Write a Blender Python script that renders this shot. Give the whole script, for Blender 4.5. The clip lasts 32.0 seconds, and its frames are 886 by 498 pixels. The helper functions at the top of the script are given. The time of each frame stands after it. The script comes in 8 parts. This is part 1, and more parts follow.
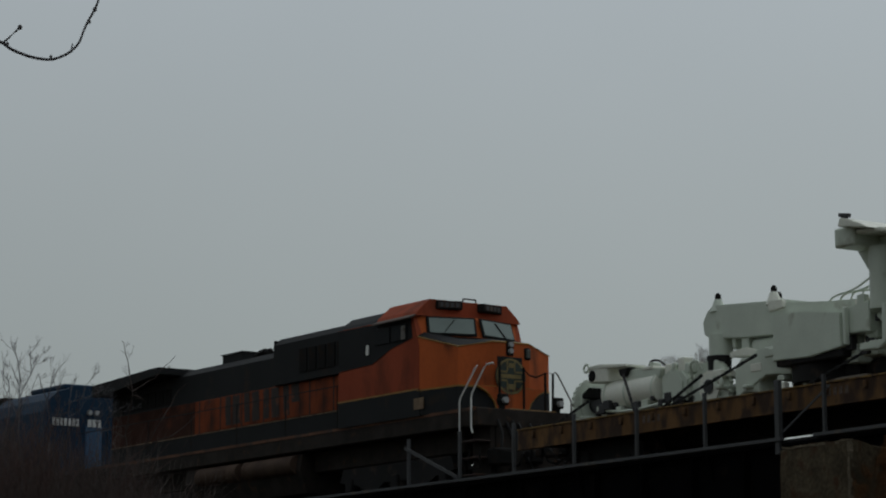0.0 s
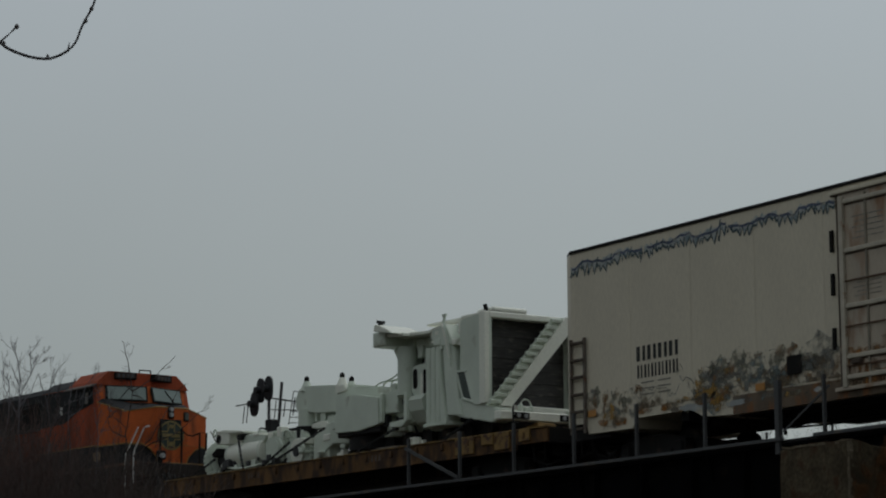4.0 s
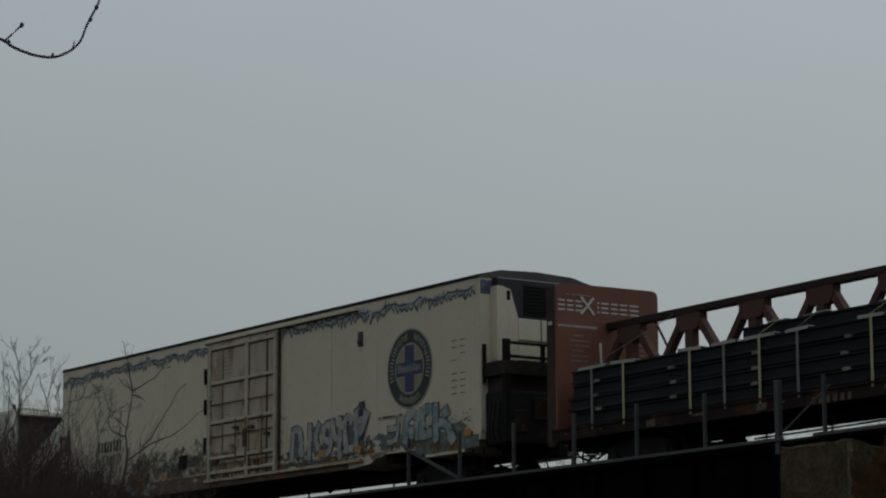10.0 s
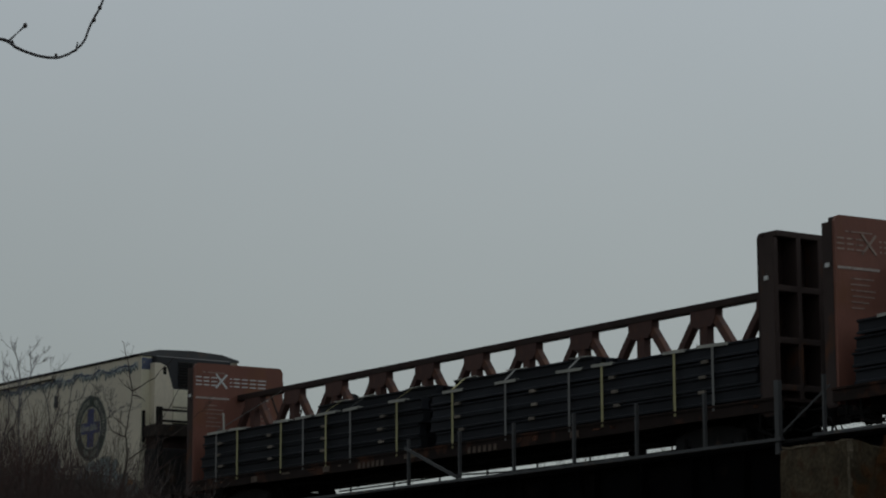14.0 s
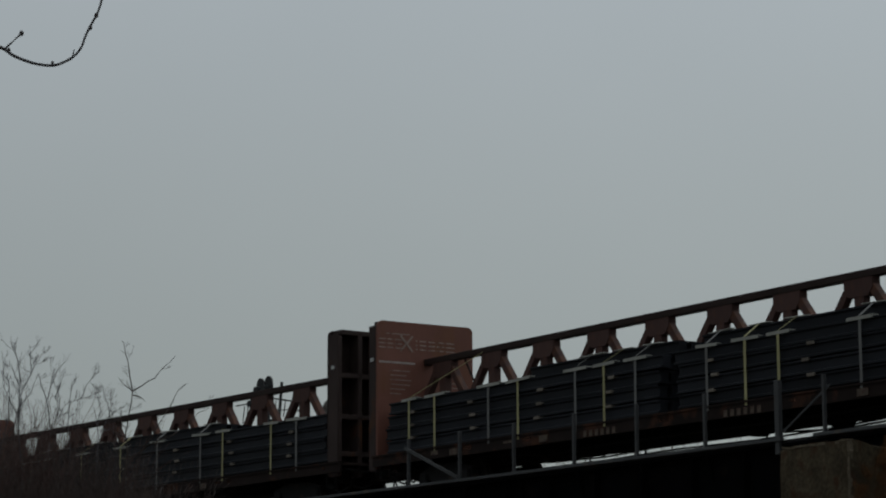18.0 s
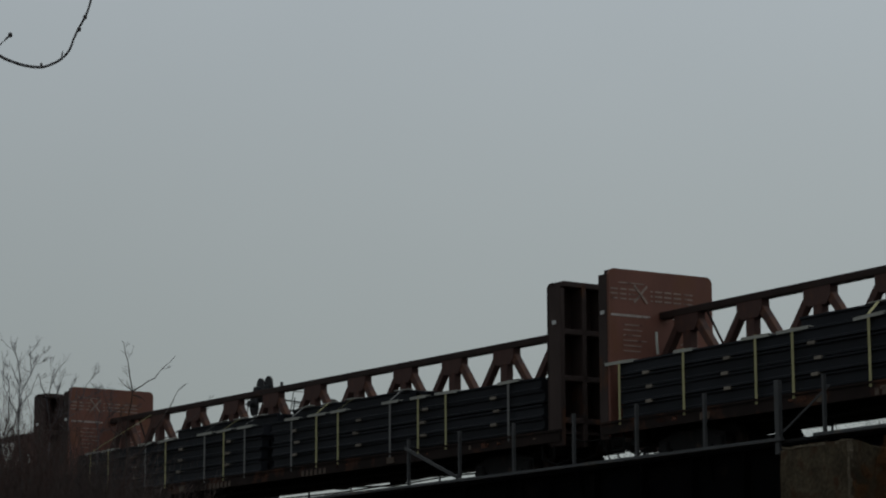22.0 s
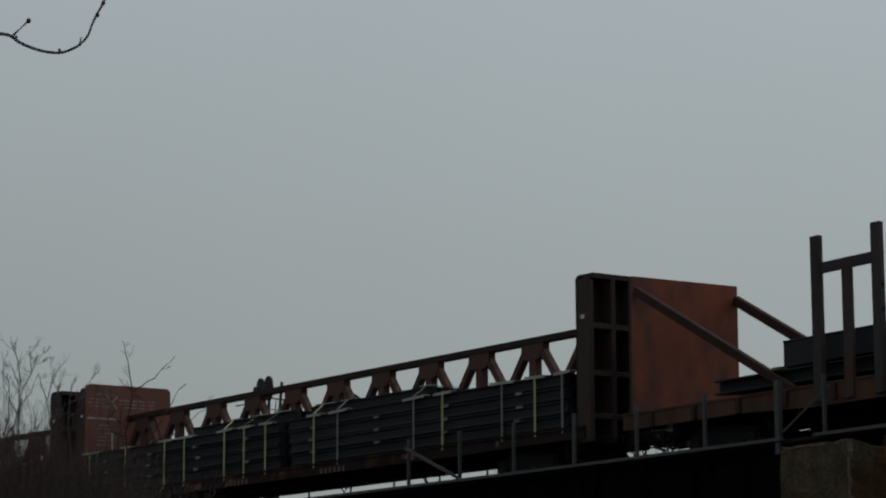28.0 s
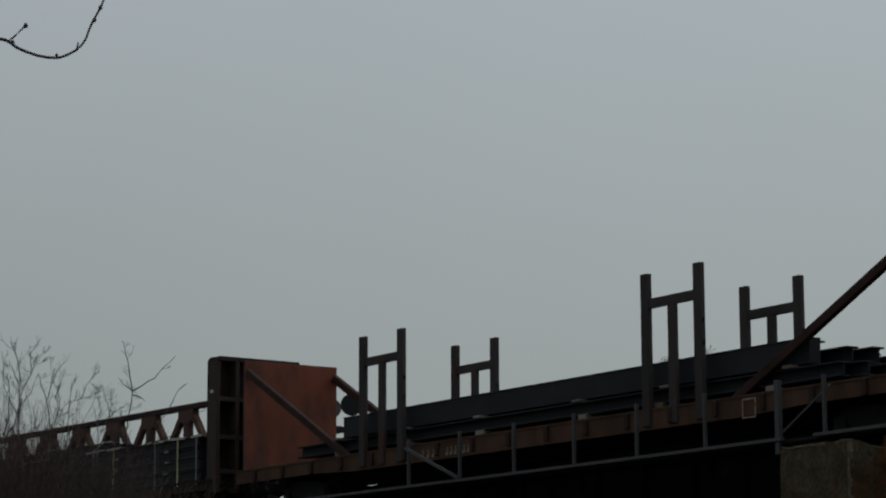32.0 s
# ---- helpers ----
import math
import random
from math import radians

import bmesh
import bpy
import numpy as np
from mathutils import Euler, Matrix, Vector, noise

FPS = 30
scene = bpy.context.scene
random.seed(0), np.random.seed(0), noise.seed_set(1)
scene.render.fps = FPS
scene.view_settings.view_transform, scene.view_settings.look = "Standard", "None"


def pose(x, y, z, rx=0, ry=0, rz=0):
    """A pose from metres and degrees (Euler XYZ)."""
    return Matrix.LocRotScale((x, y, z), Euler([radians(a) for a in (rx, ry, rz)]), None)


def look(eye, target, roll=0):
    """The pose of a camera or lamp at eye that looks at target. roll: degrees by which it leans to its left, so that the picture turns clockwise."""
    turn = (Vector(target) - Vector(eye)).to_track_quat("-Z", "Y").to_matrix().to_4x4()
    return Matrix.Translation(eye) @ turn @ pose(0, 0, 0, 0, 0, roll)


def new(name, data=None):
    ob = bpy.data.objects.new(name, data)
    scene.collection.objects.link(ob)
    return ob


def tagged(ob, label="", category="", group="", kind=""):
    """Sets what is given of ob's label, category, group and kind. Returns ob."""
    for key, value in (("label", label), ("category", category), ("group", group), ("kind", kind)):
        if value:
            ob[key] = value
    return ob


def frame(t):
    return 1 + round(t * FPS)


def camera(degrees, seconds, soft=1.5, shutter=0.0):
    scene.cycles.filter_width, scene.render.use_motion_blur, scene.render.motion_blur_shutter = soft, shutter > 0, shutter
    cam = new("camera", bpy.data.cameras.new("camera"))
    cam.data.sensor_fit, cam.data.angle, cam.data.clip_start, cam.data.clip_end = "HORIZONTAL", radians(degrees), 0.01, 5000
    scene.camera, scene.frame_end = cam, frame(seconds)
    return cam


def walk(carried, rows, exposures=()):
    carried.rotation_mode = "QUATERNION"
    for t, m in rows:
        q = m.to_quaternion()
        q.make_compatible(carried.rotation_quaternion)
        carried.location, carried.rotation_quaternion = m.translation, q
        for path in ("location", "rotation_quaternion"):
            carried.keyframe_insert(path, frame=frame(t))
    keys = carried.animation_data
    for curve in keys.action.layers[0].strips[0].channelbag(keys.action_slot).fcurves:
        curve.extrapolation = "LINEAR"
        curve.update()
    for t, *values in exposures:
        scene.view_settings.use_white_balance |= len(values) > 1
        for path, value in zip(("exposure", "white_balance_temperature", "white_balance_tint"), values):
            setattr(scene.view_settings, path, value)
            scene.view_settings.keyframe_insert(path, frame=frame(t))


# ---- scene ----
# ---- the standing camera ----
EYE = 1.7          # height of the lens above the ground
cam = camera(19.77, 32.0, soft=2.1)
STAND = look((0, 0, EYE), (0, 98.536, EYE + 17.048), -0.258)
walk(cam, [(0.0, STAND), (32.0, STAND)], exposures=[(0.0, 0.0), (32.0, 0.0)])

# ---- overcast daylight ----
world = bpy.data.worlds.new("overcast_sky")
scene.world = world
world.use_nodes = True
wn, wl = world.node_tree.nodes, world.node_tree.links
wn.clear()
sky = wn.new("ShaderNodeTexSky")
sky.sky_type, sky.sun_disc = "NISHITA", False
sky.sun_elevation, sky.sun_rotation = radians(50), radians(40)
sky_bg = wn.new("ShaderNodeBackground")
sky_bg.inputs["Strength"].default_value = 0.006
wl.new(sky.outputs[0], sky_bg.inputs["Color"])
# a thick cloud sheet: dull and greenish grey low down, paler and bluer overhead, brightest towards the hidden sun
wtc = wn.new("ShaderNodeTexCoord")
wsep = wn.new("ShaderNodeSeparateXYZ")
wl.new(wtc.outputs["Generated"], wsep.inputs[0])
cramp = wn.new("ShaderNodeValToRGB")
cramp.color_ramp.elements[0].position, cramp.color_ramp.elements[0].color = 0.0, (0.21, 0.232, 0.226, 1)
cramp.color_ramp.elements[1].position, cramp.color_ramp.elements[1].color = 1.0, (0.62, 0.67, 0.7, 1)
for at, col in ((0.1, (0.262, 0.289, 0.283, 1)), (0.19, (0.308, 0.339, 0.340, 1)), (0.28, (0.354, 0.392, 0.408, 1))):
    cramp.color_ramp.elements.new(at).color = col
wl.new(wsep.outputs["Z"], cramp.inputs["Fac"])
cloud = wn.new("ShaderNodeTexNoise")
cloud.inputs["Scale"].default_value, cloud.inputs["Detail"].default_value = 5.0, 5
wl.new(wtc.outputs["Generated"], cloud.inputs["Vector"])
lean = wn.new("ShaderNodeVectorMath")
lean.operation = "DOT_PRODUCT"
lean.inputs[1].default_value = (0.25, 0.18, 0.0)
wl.new(wtc.outputs["Generated"], lean.inputs[0])
mott = wn.new("ShaderNodeMath")
mott.operation = "MULTIPLY_ADD"
mott.inputs[1].default_value, mott.inputs[2].default_value = 0.10, 0.77
wl.new(cloud.outputs["Fac"], mott.inputs[0])
tone = wn.new("ShaderNodeMath")
tone.operation = "ADD"
wl.new(lean.outputs["Value"], tone.inputs[0])
wl.new(mott.outputs[0], tone.inputs[1])
cloud_bg = wn.new("ShaderNodeBackground")
wl.new(tone.outputs[0], cloud_bg.inputs["Strength"])
wl.new(cramp.outputs["Color"], cloud_bg.inputs["Color"])
both = wn.new("ShaderNodeAddShader")
wout = wn.new("ShaderNodeOutputWorld")
wl.new(sky_bg.outputs[0], both.inputs[0])
wl.new(cloud_bg.outputs[0], both.inputs[1])
wl.new(both.outputs[0], wout.inputs["Surface"])

sun = new("sun", bpy.data.lights.new("sun", "SUN"))
sun.data.energy, sun.data.angle, sun.data.color = 0.3, radians(25), (1.0, 0.97, 0.92)
sun.matrix_world = look((60, 110, 90), (5, 60, 6))

# ---- the line of the track: a gentle left-hand curve, level ----
RAIL = 6.0                       # top of rail above the ground
KAP, PSI = 0.0018318, 0.596053   # curvature, heading where the train's near side passes y = 60
SPEED = 4.01318


def arc(s, u=-1.55):
    """Place and heading at s metres along the line, u metres to the near side of the cars' near face."""
    a, b = math.sin(KAP * s) / KAP, (1 - math.cos(KAP * s)) / KAP
    th = PSI + KAP * s
    x = -2.0 - a * math.sin(PSI) - b * math.cos(PSI) - u * math.cos(th)
    y = 60.0 + a * math.cos(PSI) - b * math.sin(PSI) - u * math.sin(th)
    return x, y, th


def on_line(s, u=-1.55, z=0.0):
    """Pose at s: local x ahead along the line, y to the near side, z up from the rail top."""
    x, y, th = arc(s, u)
    return pose(x, y, RAIL + z, 0, 0, 90 + math.degrees(th))


TRAIN = []      # (thing, s at 15 seconds)
WHEELS = []     # (wheelset, its place on its bogie, radius)


def rolling(ob, s, dx=0.0):
    TRAIN.append((ob, s, dx))
    return ob

# ---- materials ----
def mat(name, col, rough=0.7, metal=0.0, dark=0.55, scale=1.3, fine=22.0, amount=0.5, bump=0.15,
        streak=1.0, stain=None, stain_at=0.6, stain_soft=0.12, spec=0.35, each=0.0, grain=0.07):
    """Two scales of tone (broad patches, fine grain), fine relief and an optional stain with its own shape."""
    m = bpy.data.materials.new(name)
    m.use_nodes = True
    n, l = m.node_tree.nodes, m.node_tree.links
    b = n["Principled BSDF"]
    b.inputs["Metallic"].default_value = metal
    b.inputs["Specular IOR Level"].default_value = spec
    tc = n.new("ShaderNodeTexCoord")
    mp = n.new("ShaderNodeMapping")
    mp.inputs["Scale"].default_value = (1, 1, streak)
    l.new(tc.outputs["Object"], mp.inputs["Vector"])
    n1, n2 = n.new("ShaderNodeTexNoise"), n.new("ShaderNodeTexNoise")
    n1.inputs["Scale"].default_value, n1.inputs["Detail"].default_value = scale, 5
    n2.inputs["Scale"].default_value, n2.inputs["Detail"].default_value = fine, 3
    for q in (n1, n2):
        l.new(mp.outputs[0], q.inputs["Vector"])
    r1 = n.new("ShaderNodeMapRange")
    r1.inputs["From Min"].default_value, r1.inputs["From Max"].default_value = 0.32, 0.68
    r1.inputs["To Max"].default_value = amount
    l.new(n1.outputs["Fac"], r1.inputs["Value"])
    mx = n.new("ShaderNodeMix")
    mx.data_type = "RGBA"
    mx.inputs[6].default_value = (*col, 1)
    mx.inputs[7].default_value = (*[c * dark for c in col], 1)
    l.new(r1.outputs[0], mx.inputs[0])
    r2 = n.new("ShaderNodeMapRange")
    r2.inputs["From Min"].default_value, r2.inputs["From Max"].default_value = 0.3, 0.7
    r2.inputs["To Min"].default_value, r2.inputs["To Max"].default_value = 1 - grain, 1 + grain * 0.8
    l.new(n2.outputs["Fac"], r2.inputs["Value"])
    hs = n.new("ShaderNodeHueSaturation")
    l.new(mx.outputs[2], hs.inputs["Color"])
    l.new(r2.outputs[0], hs.inputs["Value"])
    out = hs.outputs["Color"]
    if each:
        oi = n.new("ShaderNodeObjectInfo")
        r3 = n.new("ShaderNodeMapRange")
        r3.inputs["To Min"].default_value, r3.inputs["To Max"].default_value = 1 - each, 1 + each
        l.new(oi.outputs["Random"], r3.inputs["Value"])
        h2 = n.new("ShaderNodeHueSaturation")
        l.new(out, h2.inputs["Color"])
        l.new(r3.outputs[0], h2.inputs["Value"])
        out = h2.outputs["Color"]
    if stain:
        n3 = n.new("ShaderNodeTexNoise")
        n3.inputs["Scale"].default_value, n3.inputs["Detail"].default_value = scale * 1.7, 7
        mp3 = n.new("ShaderNodeMapping")
        mp3.inputs["Location"].default_value = (3.1, 7.7, 1.3)
        mp3.inputs["Scale"].default_value = (1, 1, streak)
        l.new(tc.outputs["Object"], mp3.inputs["Vector"])
        l.new(mp3.outputs[0], n3.inputs["Vector"])
        r4 = n.new("ShaderNodeMapRange")
        r4.inputs["From Min"].default_value, r4.inputs["From Max"].default_value = stain_at, stain_at + stain_soft
        l.new(n3.outputs["Fac"], r4.inputs["Value"])
        m3 = n.new("ShaderNodeMix")
        m3.data_type = "RGBA"
        m3.inputs[7].default_value = (*stain, 1)
        l.new(r4.outputs[0], m3.inputs[0])
        l.new(out, m3.inputs[6])
        out = m3.outputs[2]
    l.new(out, b.inputs["Base Color"])
    r5 = n.new("ShaderNodeMapRange")
    r5.inputs["To Min"].default_value, r5.inputs["To Max"].default_value = max(0.05, rough - 0.12), min(1, rough + 0.12)
    l.new(n2.outputs["Fac"], r5.inputs["Value"])
    l.new(r5.outputs[0], b.inputs["Roughness"])
    if bump:
        bp = n.new("ShaderNodeBump")
        bp.inputs["Strength"].default_value, bp.inputs["Distance"].default_value = bump, 0.02
        l.new(n2.outputs["Fac"], bp.inputs["Height"])
        l.new(bp.outputs[0], b.inputs["Normal"])
    return m


def wash(name, col, scale=5.0, lo=0.47, hi=0.66, cover=0.85, rough=0.7, streak=1.0):
    """Thin worn paint or dirt: it covers in cloudy patches and lets the surface below show through between them."""
    m = mat(name, col, rough, scale=scale * 0.8, amount=0.7, bump=0.0, spec=0.15)
    n, l = m.node_tree.nodes, m.node_tree.links
    tc = n.new("ShaderNodeTexCoord")
    mp = n.new("ShaderNodeMapping")
    mp.inputs["Location"].default_value = (len(name) * 1.7, 0.4, len(name) * 0.9)
    mp.inputs["Scale"].default_value = (1, 1, streak)
    q = n.new("ShaderNodeTexNoise")
    q.inputs["Scale"].default_value, q.inputs["Detail"].default_value = scale, 8
    r = n.new("ShaderNodeMapRange")
    r.inputs["From Min"].default_value, r.inputs["From Max"].default_value, r.inputs["To Max"].default_value = lo, hi, cover
    tr, mx = n.new("ShaderNodeBsdfTransparent"), n.new("ShaderNodeMixShader")
    l.new(tc.outputs["Object"], mp.inputs["Vector"])
    l.new(mp.outputs[0], q.inputs["Vector"])
    l.new(q.outputs["Fac"], r.inputs["Value"])
    l.new(r.outputs[0], mx.inputs[0])
    l.new(tr.outputs[0], mx.inputs[1])
    l.new(n["Principled BSDF"].outputs[0], mx.inputs[2])
    l.new(mx.outputs[0], n["Material Output"].inputs["Surface"])
    return m


STEEL_DARK = mat("dark_steel", (0.015, 0.014, 0.014), 0.75, 0.0, spec=0.2, stain=(0.045, 0.031, 0.023), stain_at=0.56)
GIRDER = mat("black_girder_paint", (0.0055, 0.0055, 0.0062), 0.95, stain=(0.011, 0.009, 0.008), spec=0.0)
TIE = mat("creosote_timber", (0.035, 0.027, 0.02), 0.9, bump=0.4, each=0.3)
RAILSTEEL = mat("rail_steel", (0.09, 0.06, 0.045), 0.5, 0.6)
POST = mat("galvanised_steel", (0.072, 0.074, 0.077), 0.55, 0.3, stain=(0.11, 0.08, 0.06), stain_at=0.62)
KERB = mat("walkway_steel", (0.075, 0.077, 0.08), 0.6, 0.2, stain=(0.12, 0.1, 0.08), stain_at=0.6)
CONCRETE = mat("weathered_concrete", (0.09, 0.071, 0.046), 0.95, spec=0.1, grain=0.35, scale=2.2, fine=16, bump=1.0, amount=0.9, dark=0.45,
               streak=0.8, stain=(0.06, 0.03, 0.017), stain_at=0.52, stain_soft=0.16)
PIERSTAIN = wash("rust_seep", (0.16, 0.075, 0.03), 3.0, 0.42, 0.62, 0.8)
# Paler concrete colour for edges that catch the light.
EDGE_LIT = mat("lit_edge_concrete", (0.17, 0.14, 0.1), 0.95, spec=0.1, grain=0.3, scale=6, fine=40, bump=1.0, amount=0.9, dark=0.5)
EARTH = mat("dead_grass", (0.075, 0.06, 0.035), 0.95, scale=0.15, fine=3, bump=0.8, stain=(0.05, 0.045, 0.03), stain_at=0.5)
BARK = mat("bare_twig_bark", (0.05, 0.037, 0.032), 0.9, fine=60, amount=0.4)
# Far, grey and pale barks carry the haze over thin twigs in their colour.
BARK_FAR = mat("hazy_far_twig_bark", (0.16, 0.13, 0.12), 0.95, fine=60, amount=0.4)
BARK_RED = mat("red_twig_bark", (0.075, 0.04, 0.034), 0.9, fine=60, amount=0.5)
BARK_HAZY = mat("hazy_grey_twig_bark", (0.11, 0.104, 0.112), 0.95, fine=60, amount=0.4)
BARK_PALE = mat("hazy_pale_twig_bark", (0.13, 0.108, 0.1), 0.95, fine=60, amount=0.4)
TWIG = mat("dark_twig_bark", (0.085, 0.08, 0.085), 0.75, fine=160, scale=30, bump=0.3)
BUD = mat("bud_scale", (0.07, 0.06, 0.06), 0.6, fine=200)
# Lit copy of the orange, for the front faces of nose and cab.
ORANGE = mat("lit_faded_orange_paint", (0.52, 0.115, 0.03), 0.65, spec=0.12, dark=0.5, scale=0.9, streak=0.45, amount=0.7, bump=0.06,
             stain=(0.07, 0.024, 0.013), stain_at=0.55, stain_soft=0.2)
# Hood copy of the orange, darkened for shade as well as soot.
ORANGE_HOOD = mat("shaded_sooty_orange_paint", (0.25, 0.057, 0.02), 0.7, spec=0.1, dark=0.5, scale=1.1, streak=0.4, amount=0.8, bump=0.06,
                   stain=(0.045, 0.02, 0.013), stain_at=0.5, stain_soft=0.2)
GREEN_BLACK = mat("dark_green_paint", (0.02, 0.0212, 0.0222), 0.7, spec=0.12, scale=0.8, bump=0.06, stain=(0.032, 0.024, 0.018))
YELLOW_LINE = mat("yellow_stripe_paint", (0.36, 0.2, 0.04), 0.55, dark=0.4, amount=0.8)
BLUE = mat("blue_paint", (0.01, 0.034, 0.07), 0.6, spec=0.15, scale=0.7, streak=0.5, amount=0.6)
BLUE_LIGHT = mat("pale_blue_paint", (0.035, 0.1, 0.2), 0.45, scale=0.7)
WHITE_MARK = mat("white_marking_paint", (0.62, 0.63, 0.62), 0.6, amount=0.5, dark=0.7)
WHITE = mat("grubby_white_car_paint", (0.62, 0.562, 0.445), 0.55, dark=0.8, scale=0.55, streak=0.3, amount=0.7, bump=0.05,
            stain=(0.34, 0.25, 0.15), stain_at=0.64, stain_soft=0.22)
CREAM = mat("cream_panel", (0.68, 0.64, 0.49), 0.5, dark=0.75, amount=0.6, bump=0.05, streak=0.4)
DOORRUST = mat("rusty_white_door", (0.46, 0.395, 0.315), 0.6, dark=0.68, scale=1.6, streak=0.35, amount=0.8,
               stain=(0.25, 0.14, 0.08), stain_at=0.54, stain_soft=0.16)
LOWER = mat("rust_streaked_sill", (0.25, 0.17, 0.1), 0.7, dark=0.5, scale=2.2, streak=0.5, amount=0.9,
            stain=(0.09, 0.05, 0.03), stain_at=0.5)
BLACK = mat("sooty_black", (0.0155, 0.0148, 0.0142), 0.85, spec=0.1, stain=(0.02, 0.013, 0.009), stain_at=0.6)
GRILLE = mat("dark_grille", (0.02, 0.022, 0.026), 0.55, bump=0.1)
RUBBER = mat("rubber", (0.014, 0.014, 0.014), 0.8)
BROWNRED = mat("red_brown_car_paint", (0.225, 0.09, 0.064), 0.65, dark=0.55, scale=0.9, streak=0.4, amount=0.75,
               stain=(0.17, 0.07, 0.032), stain_at=0.56, stain_soft=0.2, each=0.08)
UNDER = mat("oily_underframe", (0.034, 0.028, 0.024), 0.8, spec=0.12, scale=2.5, amount=0.9, dark=0.5, stain=(0.05, 0.03, 0.019), stain_at=0.58)
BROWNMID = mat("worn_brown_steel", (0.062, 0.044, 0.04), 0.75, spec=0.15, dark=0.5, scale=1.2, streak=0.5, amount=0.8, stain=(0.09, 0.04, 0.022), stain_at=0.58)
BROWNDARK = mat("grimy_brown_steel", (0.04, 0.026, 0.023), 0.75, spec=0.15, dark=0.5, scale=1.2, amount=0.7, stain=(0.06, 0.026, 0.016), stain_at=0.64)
PANELRED = mat("red_oxide_plate", (0.23, 0.058, 0.028), 0.65, dark=0.55, scale=0.9, streak=0.6, amount=0.8, stain=(0.06, 0.026, 0.02),
               stain_at=0.47, stain_soft=0.24)
BEAM = mat("black_mill_scale_steel", (0.02, 0.022, 0.0275), 0.65, 0.0, spec=0.14, scale=0.9, fine=14, bump=0.1, each=0.35,
           stain=(0.045, 0.032, 0.028), stain_at=0.66)
BIGBEAM = mat("dark_grey_steel", (0.031, 0.034, 0.039), 0.75, 0.0, spec=0.1, scale=0.8, fine=14, bump=0.1, each=0.15, stain=(0.06, 0.04, 0.032), stain_at=0.66)
STRAP_Y = mat("yellow_webbing", (0.44, 0.41, 0.21), 0.8, fine=90, amount=0.5)
STRAP_W = mat("grey_webbing", (0.19, 0.19, 0.185), 0.8, fine=90, amount=0.5)
PROTECT = mat("pale_edge_board", (0.42, 0.42, 0.38), 0.75, dark=0.6, amount=0.7)
DUNNAGE = mat("sawn_dunnage_timber", (0.23, 0.2, 0.165), 0.85, fine=30, amount=0.7, bump=0.4, each=0.3)
OCHRE = mat("rusty_ochre_flatcar_paint", (0.17, 0.09, 0.036), 0.75, dark=0.45, scale=1.6, streak=0.5, amount=0.9, spec=0.15,
            stain=(0.045, 0.027, 0.018), stain_at=0.43, stain_soft=0.14)
OCHRE_PALE = mat("pale_ochre_patch_paint", (0.25, 0.15, 0.045), 0.75, dark=0.5, scale=3, amount=0.9, stain=(0.06, 0.03, 0.02), stain_at=0.52)
FADED_MARK = mat("faded_marking_paint", (0.12, 0.09, 0.065), 0.7, scale=6, amount=0.8, stain=(0.07, 0.04, 0.03), stain_at=0.5)
DECK = mat("worn_deck_planks", (0.09, 0.065, 0.045), 0.9, fine=18, bump=0.4, each=0.25)
CRANE = mat("pale_grey_green_machine_paint", (0.63, 0.69, 0.59), 0.45, dark=0.7, scale=1.1, amount=0.55, bump=0.05, streak=0.8, grain=0.03,
            stain=(0.27, 0.26, 0.19), stain_at=0.62, stain_soft=0.14)
# Off-white parts; also a lit copy of the machine paint for tops.
CRANE_W = mat("off_white_and_toplit_paint", (0.82, 0.83, 0.73), 0.45, dark=0.75, scale=0.8, amount=0.5, bump=0.04)
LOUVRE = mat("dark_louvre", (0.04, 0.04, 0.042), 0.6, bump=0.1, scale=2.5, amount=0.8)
RADIATOR = mat("grimy_radiator_core", (0.05, 0.047, 0.044), 0.6, dark=0.55, scale=2.2, amount=0.9, streak=5.0, bump=0.1, stain=(0.1, 0.093, 0.08), stain_at=0.56)
GLASSGREEN = mat("dark_green_panel_paint", (0.05, 0.07, 0.06), 0.4, scale=2, amount=0.8)
CHAIN = mat("dark_chain", (0.02, 0.02, 0.02), 0.5, 0.6)
GRAF_BLUE = mat("faded_blue_spray", (0.085, 0.105, 0.17), 0.6, scale=3, amount=0.8, dark=0.5, stain=(0.3, 0.29, 0.25), stain_at=0.57)
GRAF_DARK = mat("black_spray", (0.06, 0.07, 0.075), 0.6, scale=3, amount=0.8, stain=(0.36, 0.34, 0.29), stain_at=0.52, stain_soft=0.06)
GRAF_PALE = mat("silver_spray", (0.36, 0.38, 0.375), 0.55, scale=3, amount=0.8, dark=0.55, stain=(0.4, 0.38, 0.32), stain_at=0.54, stain_soft=0.1)
GRAF_TEAL = mat("teal_spray", (0.25, 0.315, 0.315), 0.6, scale=3, amount=0.8, stain=(0.34, 0.38, 0.36), stain_at=0.5, stain_soft=0.12)
GRAF_UNDER = mat("dark_grey_green_spray", (0.13, 0.165, 0.155), 0.65, scale=4, amount=0.8, stain=(0.24, 0.25, 0.21), stain_at=0.54, stain_soft=0.1)
GRAF_UMBER = wash("old_brown_grey_spray", (0.15, 0.135, 0.11), 5.0, 0.44, 0.62, 0.85)
GRAF_OCHRE = wash("ochre_spray", (0.42, 0.25, 0.07), 6.0, 0.45, 0.6, 0.8)
GRAF_MOTTLE = wash("mottled_old_spray", (0.27, 0.26, 0.2), 6.0, 0.44, 0.62, 0.75)
LOGO_GREEN = mat("dark_green_emblem", (0.03, 0.042, 0.033), 0.6, scale=2, amount=0.7)
LOGO_BLUE = mat("blue_emblem", (0.045, 0.05, 0.13), 0.6, scale=2, amount=0.5)
